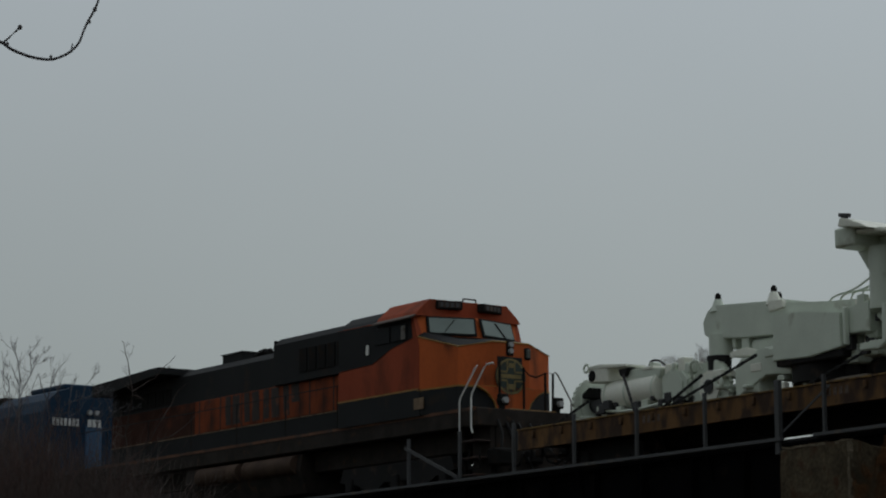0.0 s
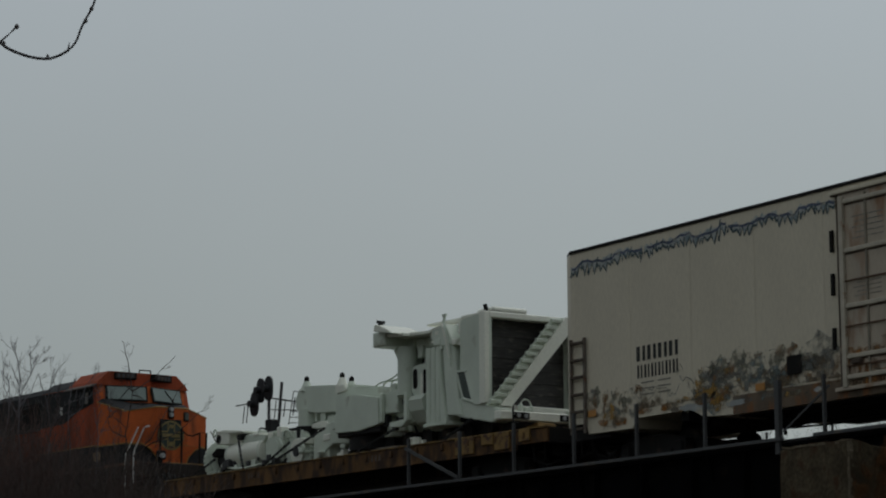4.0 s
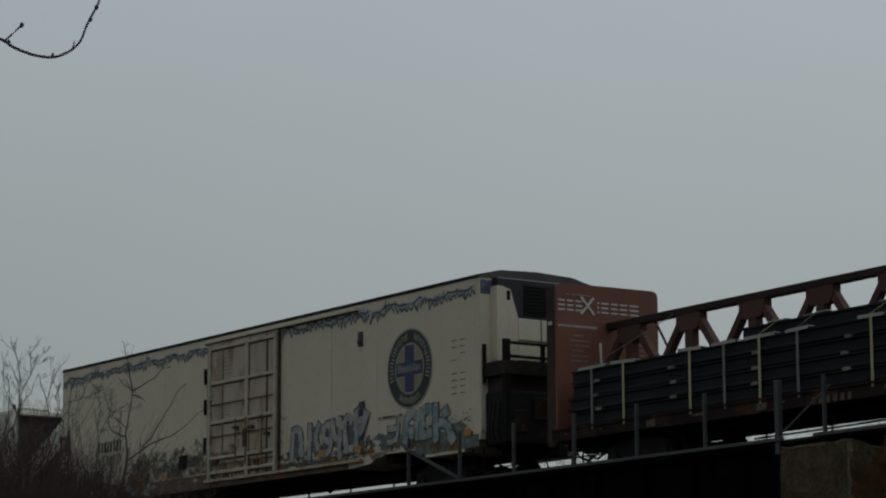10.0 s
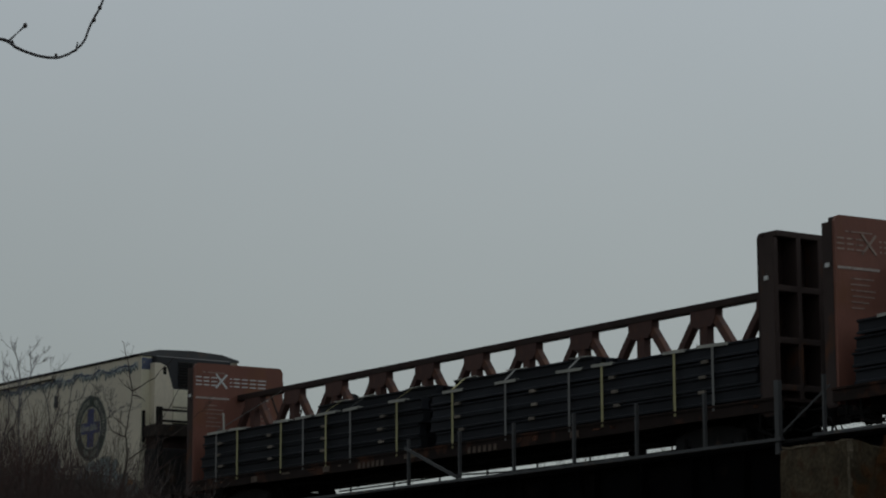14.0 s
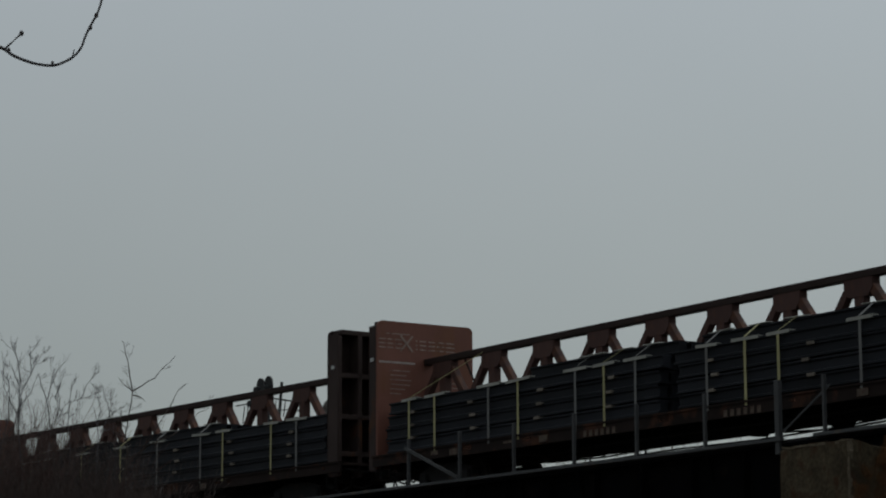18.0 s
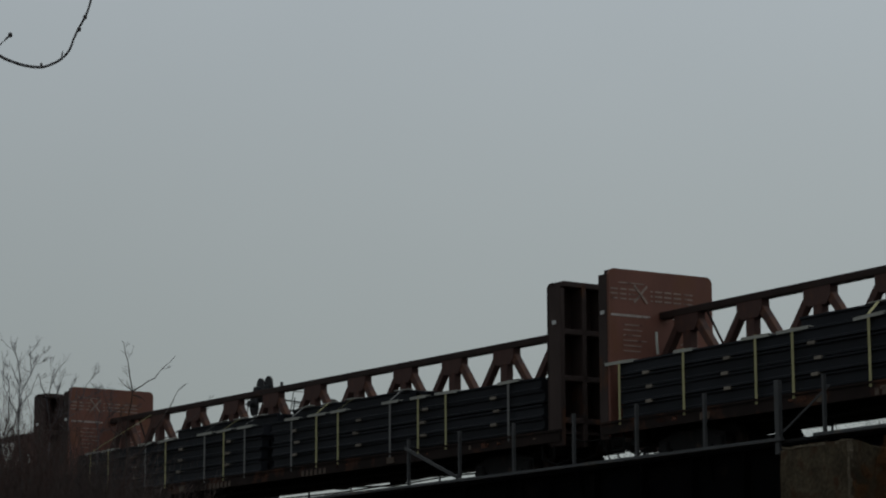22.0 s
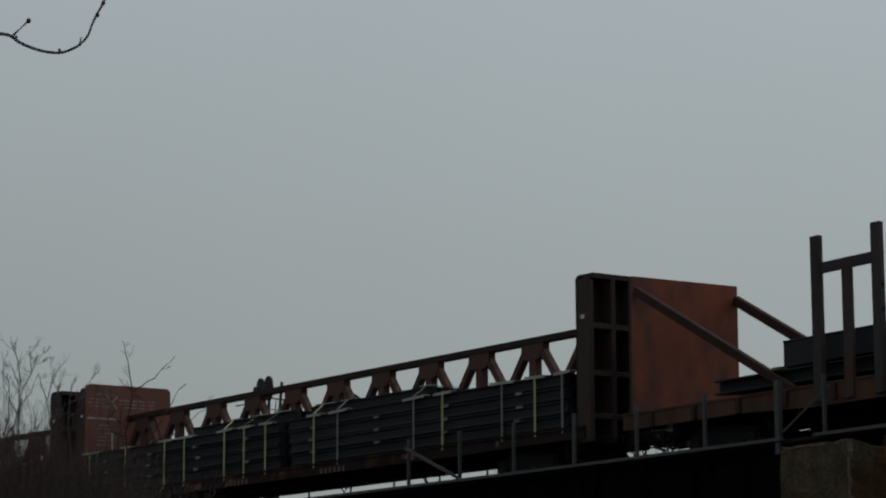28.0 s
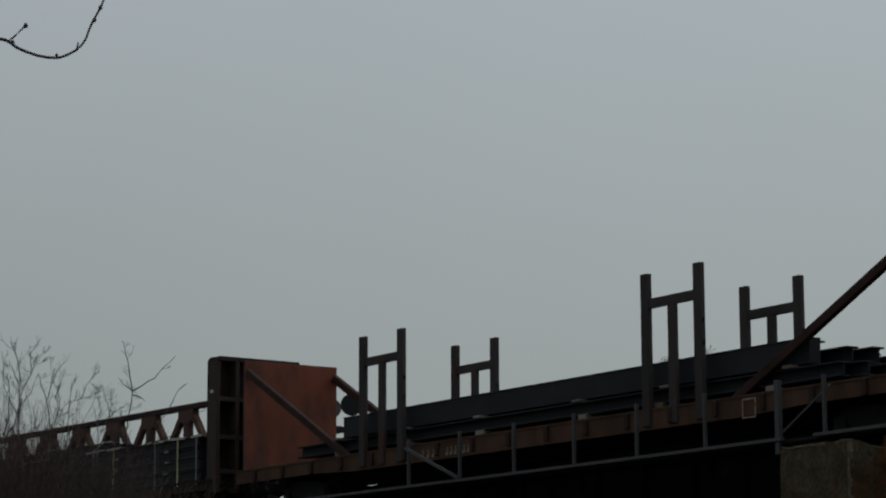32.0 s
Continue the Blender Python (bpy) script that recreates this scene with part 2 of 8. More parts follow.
REFLECT = mat("orange_reflector", (0.45, 0.2, 0.035), 0.4, amount=0.6)
LAMP = mat("dull_lamp_lens", (0.34, 0.35, 0.35), 0.2)
HANDRAIL = mat("pale_handrail", (0.78, 0.78, 0.74), 0.5, amount=0.5)
SIGNALM = mat("flat_black_signal", (0.02, 0.021, 0.023), 0.7)
GLASS = mat("cab_glass", (0.01, 0.012, 0.014), 0.5, bump=0.0, spec=0.1)


# ---- mesh helpers ----
def bm_new():
    return bmesh.new()


def box(bm, x0, x1, y0, y1, z0, z1, bevel=0.0, rot=None):
    """An axis box; rot: a matrix that turns it afterwards."""
    m = Matrix.Translation(((x0 + x1) / 2, (y0 + y1) / 2, (z0 + z1) / 2)) @ Matrix.Diagonal((abs(x1 - x0), abs(y1 - y0), abs(z1 - z0), 1))
    g = bmesh.ops.create_cube(bm, size=1, matrix=m)["verts"]
    if bevel:
        e = list({q for v in g for q in v.link_edges})
        g = bmesh.ops.bevel(bm, geom=e, offset=bevel, segments=1, affect="EDGES")["verts"]
    if rot:
        bmesh.ops.transform(bm, matrix=rot, verts=list(g))
    return g


def rod(bm, a, b, r, seg=8, r2=None):
    """A round bar from a to b."""
    a, b = Vector(a), Vector(b)
    m = Matrix.Translation((a + b) / 2) @ (b - a).to_track_quat("Z", "Y").to_matrix().to_4x4()
    return bmesh.ops.create_cone(bm, cap_ends=True, segments=seg, radius1=r, radius2=r if r2 is None else r2,
                                 depth=(b - a).length, matrix=m)["verts"]


def bar(bm, a, b, w, h, bevel=0.0):
    """A flat bar from a to b: w along its own sideways axis, h along its upper one."""
    a, b = Vector(a), Vector(b)
    m = Matrix.Translation((a + b) / 2) @ (b - a).to_track_quat("X", "Z").to_matrix().to_4x4()
    n = (b - a).length
    return box(bm, -n / 2, n / 2, -w / 2, w / 2, -h / 2, h / 2, bevel, m)


def prism(bm, pts, axis, lo, hi):
    """A polygon drawn out along an axis: 'y' takes (x, z), 'x' takes (y, z), 'z' takes (x, y)."""
    def at(p, d):
        return {"y": (p[0], d, p[1]), "x": (d, p[0], p[1]), "z": (p[0], p[1], d)}[axis]
    va = [bm.verts.new(at(p, lo)) for p in pts]
    vb = [bm.verts.new(at(p, hi)) for p in pts]
    bm.faces.new(va)
    bm.faces.new(vb[::-1])
    k = len(pts)
    for i in range(k):
        bm.faces.new((va[i], vb[i], vb[(i + 1) % k], va[(i + 1) % k]))
    return va + vb


def disc(bm, c, axis, r, depth, seg=24, r2=None):
    d = {"x": Vector((1, 0, 0)), "y": Vector((0, 1, 0)), "z": Vector((0, 0, 1))}[axis] * depth / 2
    return rod(bm, Vector(c) - d, Vector(c) + d, r, seg, r2)


def tube(bm, pts, radii, seg=5):
    """A tapered tube through points."""
    rings = []
    pts = [Vector(p) for p in pts]
    for i, p in enumerate(pts):
        d = (pts[min(i + 1, len(pts) - 1)] - pts[max(i - 1, 0)]).normalized()
        a = d.orthogonal().normalized()
        b = d.cross(a)
        rings.append([bm.verts.new(p + (a * math.cos(2 * math.pi * k / seg) + b * math.sin(2 * math.pi * k / seg)) * radii[i]) for k in range(seg)])
    for r0, r1 in zip(rings, rings[1:]):
        for k in range(seg):
            bm.faces.new((r0[k], r0[(k + 1) % seg], r1[(k + 1) % seg], r1[k]))
    bm.faces.new(rings[0][::-1])
    bm.faces.new(rings[-1])


def finish(bm, name, material, smooth=False):
    bmesh.ops.recalc_face_normals(bm, faces=bm.faces)
    me = bpy.data.meshes.new(name)
    bm.to_mesh(me)
    bm.free()
    me.materials.append(material)
    if smooth:
        for p in me.polygons:
            p.use_smooth = True
        me.set_sharp_from_angle(angle=radians(35))
    return me


def part(name, bm, material, parent, label="", smooth=False, kind=""):
    """One bmesh as one mesh object under a thing or a part."""
    ob = new(name, finish(bm, name, material, smooth))
    ob.parent = parent
    if label:
        ob["label"] = label
    if kind:
        ob["kind"] = kind
    return ob


def piece(name, me, parent, m=None):
    """One more object on a mesh that alike pieces share."""
    ob = new(name, me)
    ob.parent = parent
    if m is not None:
        ob.matrix_basis = m
    return ob


def thing(name, label, category, group="", kind="", at=None):
    ob = new(name)
    ob.empty_display_size = 0.2
    if at is not None:
        ob.matrix_basis = at
    return tagged(ob, label, category, group, kind)


def single(name, bm, material, label, category, group="", kind="", at=None, smooth=False):
    ob = new(name, finish(bm, name, material, smooth))
    if at is not None:
        ob.matrix_basis = at
    return tagged(ob, label, category, group, kind)

# ---- ground and embankment ----
def ground_sheet():
    bm = bm_new()
    n = 60
    vs = {}
    for i in range(n + 1):
        for j in range(n + 1):
            x = (i / n * 2 - 1)
            y = (j / n * 2 - 1)
            x, y = math.copysign(abs(x) ** 2.2, x) * 1500, math.copysign(abs(y) ** 2.2, y) * 1500 + 60
            vs[i, j] = bm.verts.new((x, y, 0.18 * noise.noise(Vector((x, y, 0)) * 0.08) - 0.12))
    for i in range(n):
        for j in range(n):
            bm.faces.new((vs[i, j], vs[i + 1, j], vs[i + 1, j + 1], vs[i, j + 1]))
    single("ground", bm, EARTH, "flat rough ground with dead winter grass", "ground", kind="structure", smooth=True)


def embankment(s0, s1, name):
    bm = bm_new()
    rows = []
    step = 3.0
    k = int(abs(s1 - s0) / step)
    prof = [(12.5, -6.1), (8.0, -3.6), (4.6, -1.5), (2.4, -0.6), (-5.5, -0.6), (-8, -1.6), (-16, -6.1)]
    for i in range(k + 1):
        s = s0 + (s1 - s0) * i / k
        ring = []
        for u, z in prof:
            x, y, _ = arc(s, u)
            ring.append(bm.verts.new((x, y, RAIL + z + 0.25 * noise.noise(Vector((s * 0.2, u * 0.4, 2))) * (1 if z > -6 else 0))))
        rows.append(ring)
    for a, b in zip(rows, rows[1:]):
        for i in range(len(prof) - 1):
            bm.faces.new((a[i], a[i + 1], b[i + 1], b[i]))
    for r in (rows[0], rows[-1]):
        bm.faces.new(r)
    single(name, bm, EARTH, "railway embankment under dead brown grass", "embankment", kind="structure", smooth=True)


ground_sheet()
embankment(24.0, 150.0, "embankment_west")
embankment(-72.0, -40.0, "embankment_east")

# ---- the bridge ----
BR0, BR1 = -44.0, 26.0
bridge = thing("bridge", "black steel deck-girder railway bridge with a side walkway", "bridge", kind="structure")


def along(bm, s0, s1, u0, u1, z0, z1, step=2.08):
    """A strip that follows the line of the track, as straight lengths set end to end."""
    k = max(1, round(abs(s1 - s0) / step))
    rings = []
    for i in range(k + 1):
        s = s0 + (s1 - s0) * i / k
        ring = []
        for u, z in ((u0, z0), (u1, z0), (u1, z1), (u0, z1)):
            x, y, _ = arc(s, u)
            ring.append(bm.verts.new((x, y, RAIL + z)))
        rings.append(ring)
    for a, b in zip(rings, rings[1:]):
        for i in range(4):
            bm.faces.new((a[i], a[(i + 1) % 4], b[(i + 1) % 4], b[i]))
    bm.faces.new(rings[0])
    bm.faces.new(rings[-1][::-1])


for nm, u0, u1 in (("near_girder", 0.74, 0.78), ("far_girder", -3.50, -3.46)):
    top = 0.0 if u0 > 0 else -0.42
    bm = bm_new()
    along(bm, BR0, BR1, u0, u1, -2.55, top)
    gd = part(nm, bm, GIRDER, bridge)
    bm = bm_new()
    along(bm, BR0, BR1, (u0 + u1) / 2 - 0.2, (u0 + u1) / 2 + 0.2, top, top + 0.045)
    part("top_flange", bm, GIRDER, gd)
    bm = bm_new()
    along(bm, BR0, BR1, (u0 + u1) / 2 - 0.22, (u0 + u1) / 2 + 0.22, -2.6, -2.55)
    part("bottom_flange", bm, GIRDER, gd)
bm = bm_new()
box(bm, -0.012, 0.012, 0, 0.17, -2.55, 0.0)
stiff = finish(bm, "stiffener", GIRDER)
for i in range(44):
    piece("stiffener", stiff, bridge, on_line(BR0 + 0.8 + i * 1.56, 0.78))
# rails
for nm, du in (("rail", 0.72), ("rail", -0.72)):
    bm = bm_new()
    along(bm, -72, 150, -1.55 + du - 0.036, -1.55 + du + 0.036, -0.045, 0.0, 3)
    along(bm, -72, 150, -1.55 + du - 0.009, -1.55 + du + 0.009, -0.15, -0.045, 3)
    along(bm, -72, 150, -1.55 + du - 0.075, -1.55 + du + 0.075, -0.172, -0.15, 3)
    part(nm, bm, RAILSTEEL, bridge)
# walkway: two grating strips, edge kerb, far walkway
bm = bm_new()
along(bm, BR0, 2.0, 0.45, 0.93, 0.06, 0.11)
part("walkway_grating", bm, STEEL_DARK, bridge)
for a, b in ((-16.3, 2.2), (BR0, -17.2)):
    bm = bm_new()
    along(bm, a, b, 0.94, 1.04, 0.09, 0.15)
    part("walkway_kerb", bm, KERB, bridge)
bm = bm_new()
along(bm, BR0, 10.5, -4.6, -4.5, -0.1, -0.02)
part("far_kerb", bm, STEEL_DARK, bridge)
# posts of the near side, bolted to the kerb
bm = bm_new()
box(bm, -0.027, 0.027, -0.008, 0.008, 0.0, 1.06, 0.003)
box(bm, -0.027, -0.018, -0.06, -0.008, 0.0, 1.06)
box(bm, -0.09, 0.09, -0.09, 0.02, 0.0, 0.02)
post_me = finish(bm, "railing_post", POST)
for s in (-3.61, -5.64, -7.68, -9.82, -11.91, -14.04, -17.45, -19.55, -21.65, -23.75):
    piece("railing_post", post_me, bridge, on_line(s, 0.99, 0.12))
bm = bm_new()
box(bm, -0.06, 0.06, -0.01, 0.01, -0.25, 1.1, 0.004)
box(bm, -0.06, -0.045, -0.08, -0.01, -0.25, 1.1)
box(bm, 0.045, 0.06, -0.08, -0.01, -0.25, 1.1)
part("signal_post", bm, POST, bridge, "wide channel-section post").matrix_basis = on_line(-16.18, 1.0, 0.1)
bm = bm_new()
bar(bm, (0.06, 0, 0.86), (-2.03, 0.0, 0.06), 0.02, 0.075)
part("end_brace", bm, POST, bridge, "grey flat-bar brace").matrix_basis = on_line(-3.61, 1.03, 0.12)
bm = bm_new()
bar(bm, (-0.1, -0.05, 0.15), (-0.95, -0.45, 0.95), 0.03, 0.035)
part("knee_brace", bm, POST, bridge).matrix_basis = on_line(-16.18, 1.0, 0.1)
# brackets that carry the walkway
bm = bm_new()
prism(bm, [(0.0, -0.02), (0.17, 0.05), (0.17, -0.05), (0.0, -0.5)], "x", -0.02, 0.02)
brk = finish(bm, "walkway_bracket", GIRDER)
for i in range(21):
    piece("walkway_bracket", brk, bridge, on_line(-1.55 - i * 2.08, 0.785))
# far railing, seen under the cars
bm = bm_new()
rod(bm, (0, 0, 0), (0, 0, 1.14), 0.03, 6)
fpost = finish(bm, "far_railing_post", POST)
for i in range(20):
    piece("far_railing_post", fpost, bridge, on_line(9.6 - i * 2.1, -4.55, -0.02))
for z in (0.55, 1.12):
    bm = bm_new()
    pts = [arc(10.2 - i * 2.1, -4.55) for i in range(10)]
    tube(bm, [(p[0], p[1], RAIL + z) for p in pts], [0.02] * 10, 6)
    part("far_handrail", bm, POST, bridge)

# ---- concrete pier ----
def pier():
    pr = thing("bridge_pier", "stained concrete bridge pier with a chipped upper edge", "pier", kind="structure", at=on_line(-18.55, 0.0))

    def rough(name, x0, x1, y0, y1, z0, z1, cuts, amp):
        bm = bm_new()
        box(bm, x0, x1, y0, y1, z0, z1)
        bmesh.ops.subdivide_edges(bm, edges=bm.edges[:], cuts=cuts, use_grid_fill=True)
        for v in bm.verts:
            c = v.co.copy()
            top = max(0.0, 1 - (z1 - c.z) / 0.5)
            chip = max(0.0, noise.noise(c * 2.3 + Vector((4, 1, 7)))) * top * 0.07
            edge = 1.0 if (abs(c.x - x0) < 0.05 or abs(c.y - y1) < 0.05) else 0.3
            v.co += Vector((noise.noise(c * 2.7), noise.noise(c * 2.7 + Vector((9, 0, 0))), 0)) * amp
            v.co += Vector((noise.noise(c * 9), noise.noise(c * 9 + Vector((3, 0, 0))), 0.7 * noise.noise(c * 7))) * amp * 0.5
            v.co.z -= chip * edge
            if c.z > z1 - 0.4:
                # the head falls away behind the near corner and lips up in the middle of the face
                v.co.z -= max(0.0, y1 - c.y) * 0.11 * top + max(0.0, c.x) * 0.035 * top
        return part(name, bm, CONCRETE, pr)
    rough("pier_head", -0.93, 0.87, 1.0, 2.2, -6.1, -0.195, 22, 0.02)
    # ragged pale strips along the corner and upper lip paint in their edge light
    rng = random.Random(8)

    def ragged(name, x0, x1, y0, y1, z0, z1, n, axis, lab):
        bm = bm_new()
        box(bm, x0, x1, y0, y1, z0, z1)
        e = [q for q in bm.edges if abs((q.verts[0].co - q.verts[1].co)[axis]) > 0.3]
        bmesh.ops.subdivide_edges(bm, edges=e, cuts=n)
        for v in bm.verts:
            c = v.co.copy()
            v.co += Vector((noise.noise(c * 6), noise.noise(c * 6 + Vector((7, 0, 0))), noise.noise(c * 6 + Vector((0, 5, 0))))) * 0.035
        part(name, bm, EDGE_LIT, pr, lab)
    ragged("lit_arris", -0.94, -0.88, 2.14, 2.205, -2.6, -0.23, 26, 2, "ragged pale strip painting the light on the corner")
    ragged("lit_lip", -0.9, 0.84, 2.08, 2.2, -0.245, -0.205, 18, 0, "ragged pale strip painting the light on the upper lip")
    for k in range(14):
        bm = bm_new()
        y, z = rng.uniform(1.2, 2.1), rng.uniform(-1.6, -0.4)
        w, h = rng.uniform(0.1, 0.3), rng.uniform(0.15, 0.45)
        bm.faces.new([bm.verts.new((-0.965 - 0.001 * k, y + a * w, z + b * h)) for a, b in ((-1, 0.2), (-0.5, 1), (0.4, 0.9), (1, 0.3), (0.8, -0.6), (0.1, -1), (-0.7, -0.7))])
        part("rust_stain", bm, PIERSTAIN, pr, "rust-brown stain on the concrete")
    rough("bearing_shelf", -0.95, 0.84, -5.3, 1.1, -6.1, -2.62, 12, 0.03)


pier()

# ---- signal on its bracket behind the track ----
GREYDISC = mat("dull_grey_enamel", (0.17, 0.16, 0.145), 0.7, scale=5, amount=0.9, dark=0.6, stain=(0.08, 0.06, 0.05), stain_at=0.55)


def signal():
    sg = thing("railway_signal", "black railway signal heads on a cantilever platform with railings", "railway signal", at=on_line(12.6, -5.2))
    bm = bm_new()
    box(bm, -0.16, 0.16, -0.16, 0.16, -6.0, 3.4, 0.02)
    part("mast", bm, SIGNALM, sg)
    bm = bm_new()
    box(bm, -3.0, 1.2, -0.45, 0.45, 2.9, 2.98)
    part("platform", bm, SIGNALM, sg)
    for x, z in ((0.42, 4.28), (-0.02, 4.3), (0.52, 3.88)):
        bm = bm_new()
        prism(bm, [(0.21 * math.cos(a) * (1 if abs(math.sin(a)) < 0.99 else 1), 0.36 * math.copysign(abs(math.sin(a)) ** 0.7, math.sin(a)))
                   for a in [2 * math.pi * i / 20 for i in range(20)]], "y", -0.03, 0.03)
        hd = part("target_board", bm, SIGNALM, sg, "black oval signal target")
        hd.matrix_basis = pose(x, 0.15 if z > 4 else 0.3, z)
        bm = bm_new()
        disc(bm, (0, 0.1, 0.0), "y", 0.1, 0.2, 14)
        part("hood", bm, SIGNALM, hd)
    for a, b in (((0.2, 0, 3.3), (0.2, 0, 4.6)), ((-0.35, 0, 3.3), (-0.5, 0, 4.45))):
        bm = bm_new()
        rod(bm, a, b, 0.045)
        part("head_bracket", bm, POST, sg)
    for x in (1.0, 0.8, -0.75, -1.25, -1.75, -2.2):
        bm = bm_new()
        rod(bm, (x, 0.4, 3.35), (x - 0.1, 0.4, 3.85), 0.014, 6)
        part("railing_post", bm, SIGNALM, sg)
    for a, b, r in (((-0.55, 0.4, 3.95), (-2.5, 0.4, 3.62), 0.022), ((-0.55, 0.4, 3.62), (-2.2, 0.4, 3.45), 0.014), ((1.4, 0.4, 3.9), (0.7, 0.4, 3.9), 0.018)):
        bm = bm_new()
        rod(bm, a, b, r, 6)
        part("handrail", bm, SIGNALM, sg)
    # ladder that leans against the platform
    for a, b in (((-1.6, 0.45, 3.1), (-1.86, 0.45, 4.02)), ((-2.16, 0.45, 3.05), (-2.44, 0.45, 3.94))):
        bm = bm_new()
        rod(bm, a, b, 0.013, 6)
        part("ladder_stile", bm, POST, sg)
    for f in (0.05, 0.22, 0.4, 0.56, 0.63, 1.0):
        bm = bm_new()
        rod(bm, Vector((-1.6, 0.45, 3.1)).lerp(Vector((-1.86, 0.45, 4.02)), f), Vector((-2.16, 0.45, 3.05)).lerp(Vector((-2.44, 0.45, 3.94)), f), 0.011, 6)
        part("ladder_rung", bm, POST, sg)
    # two round heads lower down on the outer end of the bracket
    bm = bm_new()
    box(bm, -4.9, -2.9, -0.1, 0.1, 2.72, 2.86, 0.01)
    part("bracket_arm", bm, SIGNALM, sg)
    ax = Vector((-0.72, 0.69, -0.05)).normalized()
    for x, z, r, m, lab in ((-4.16, 3.45, 0.305, SIGNALM, "black round signal target"), (-3.16, 3.44, 0.265, GREYDISC, "dull grey round signal head")):
        c = Vector((x, 0.0, z))
        bm = bm_new()
        rod(bm, c - ax * 0.03, c + ax * 0.03, r, 32)
        hd = part("round_target", bm, m, sg, lab)
        bm = bm_new()
        rod(bm, c - ax * 0.28, c - ax * 0.03, r * 0.5, 18)
        part("lamp_case", bm, SIGNALM, hd)
        bm = bm_new()
        rod(bm, c + ax * 0.031, c + ax * 0.05, r * 0.3, 18)
        part("lens", bm, SIGNALM, hd)
        bm = bm_new()
        rod(bm, (x, -0.05, 2.8), (x, -0.05, z - r * 0.6), 0.045, 8)
        part("head_stem", bm, POST, hd)


signal()


# ---- bare shrubs and trees ----
def grow(bm, rng, p, d, r, length, level, spread):
    n = 3
    pts, rad = [p.copy()], [r]
    for i in range(n):
        d = (d + Vector((rng.uniform(-1, 1), rng.uniform(-1, 1), rng.uniform(-0.5, 0.9))) * 0.24).normalized()
        p = p + d * length / n
        pts.append(p.copy())
        rad.append(max(0.0031, r * (1 - 0.1 * (i + 1))))
    tube(bm, pts, rad, 5 if level > 2 else 4 if level > 1 else 3)
    if level <= 0:
        return
    for i in range(rng.randint(2, 4)):
        k = rng.choice((1, 2, 3))
        side = Vector((rng.uniform(-1, 1), rng.uniform(-1, 1), rng.uniform(-0.1, 0.6))).normalized()
        grow(bm, rng, pts[k], (d + side * spread).normalized(), rad[k] * 0.62, length * rng.uniform(0.5, 0.78), level - 1, spread)
    grow(bm, rng, pts[3], (d + Vector((0, 0, 0.2))).normalized(), rad[3] * 0.85, length * 0.7, level - 1, spread)


def shrub(x, y, z, height, stems, seed, material=BARK, level=4, label="bare winter shrub with many thin grey-brown stems", r0=0.022, spread=0.75, name="shrub", category="shrub", up=1.0):
    rng = random.Random(seed)
    sh = thing(name, label, category, at=pose(x, y, z))
    for i in range(stems):
        bm = bm_new()
        a = rng.uniform(0, 2 * math.pi)
        lean = rng.uniform(0.05, 0.38)
        grow(bm, rng, Vector((math.cos(a) * rng.uniform(0, 0.5), math.sin(a) * rng.uniform(0, 0.5), -0.3)),
             Vector((math.cos(a) * lean, math.sin(a) * lean, up)).normalized(), r0 * rng.uniform(0.7, 1.2), height * rng.uniform(0.3, 0.42), level, spread)
        part("stem", bm, material, sh)
    return sh


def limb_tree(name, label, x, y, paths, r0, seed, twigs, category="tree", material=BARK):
    """A bare tree at (x, y) whose trunk and limbs run through (sideways, up) metres from its foot, traced to fit the
    camera's view; fine twigs grow along them.
    """
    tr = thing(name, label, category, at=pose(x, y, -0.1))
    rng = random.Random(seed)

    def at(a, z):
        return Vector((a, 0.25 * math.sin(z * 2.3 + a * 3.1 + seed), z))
    for j, path in enumerate(paths):
        ps = [at(*q) for q in path]
        if j == 0:
            ps[0].z = -0.1
        # soften the bends
        fine = []
        for i in range(len(ps) - 1):
            for f in (0, 0.5):
                q = ps[i].lerp(ps[i + 1], f)
                fine.append(q + Vector((rng.uniform(-1, 1), rng.uniform(-1, 1), rng.uniform(-1, 1))) * (0.02 if f else 0.0))
        fine.append(ps[-1])
        r = r0 if j == 0 else r0 * 0.55
        n = len(fine)
        bm = bm_new()
        tube(bm, fine, [max(0.005, r * (1 - 0.72 * i / (n - 1))) for i in range(n)], 6)
        for i in range(1, n):
            if fine[i].z < 4.5:
                continue
            for q in range(int(twigs + rng.random())):
                pt = fine[i - 1].lerp(fine[i], rng.random())
                dr = (fine[i] - fine[i - 1]).normalized()
                side = Vector((rng.uniform(-1, 1), rng.uniform(-1, 1), rng.uniform(-0.3, 0.9)))
                grow(bm, rng, pt, (dr * 0.35 + side).normalized(), 0.0055, rng.uniform(0.1, 0.34) if twigs > 1 else rng.uniform(0.08, 0.22), rng.choice((0, 1, 1, 2) if twigs > 1 else (0, 0, 1)), 0.8)
        part("trunk" if j == 0 else "limb", bm, material, tr)
    return tr


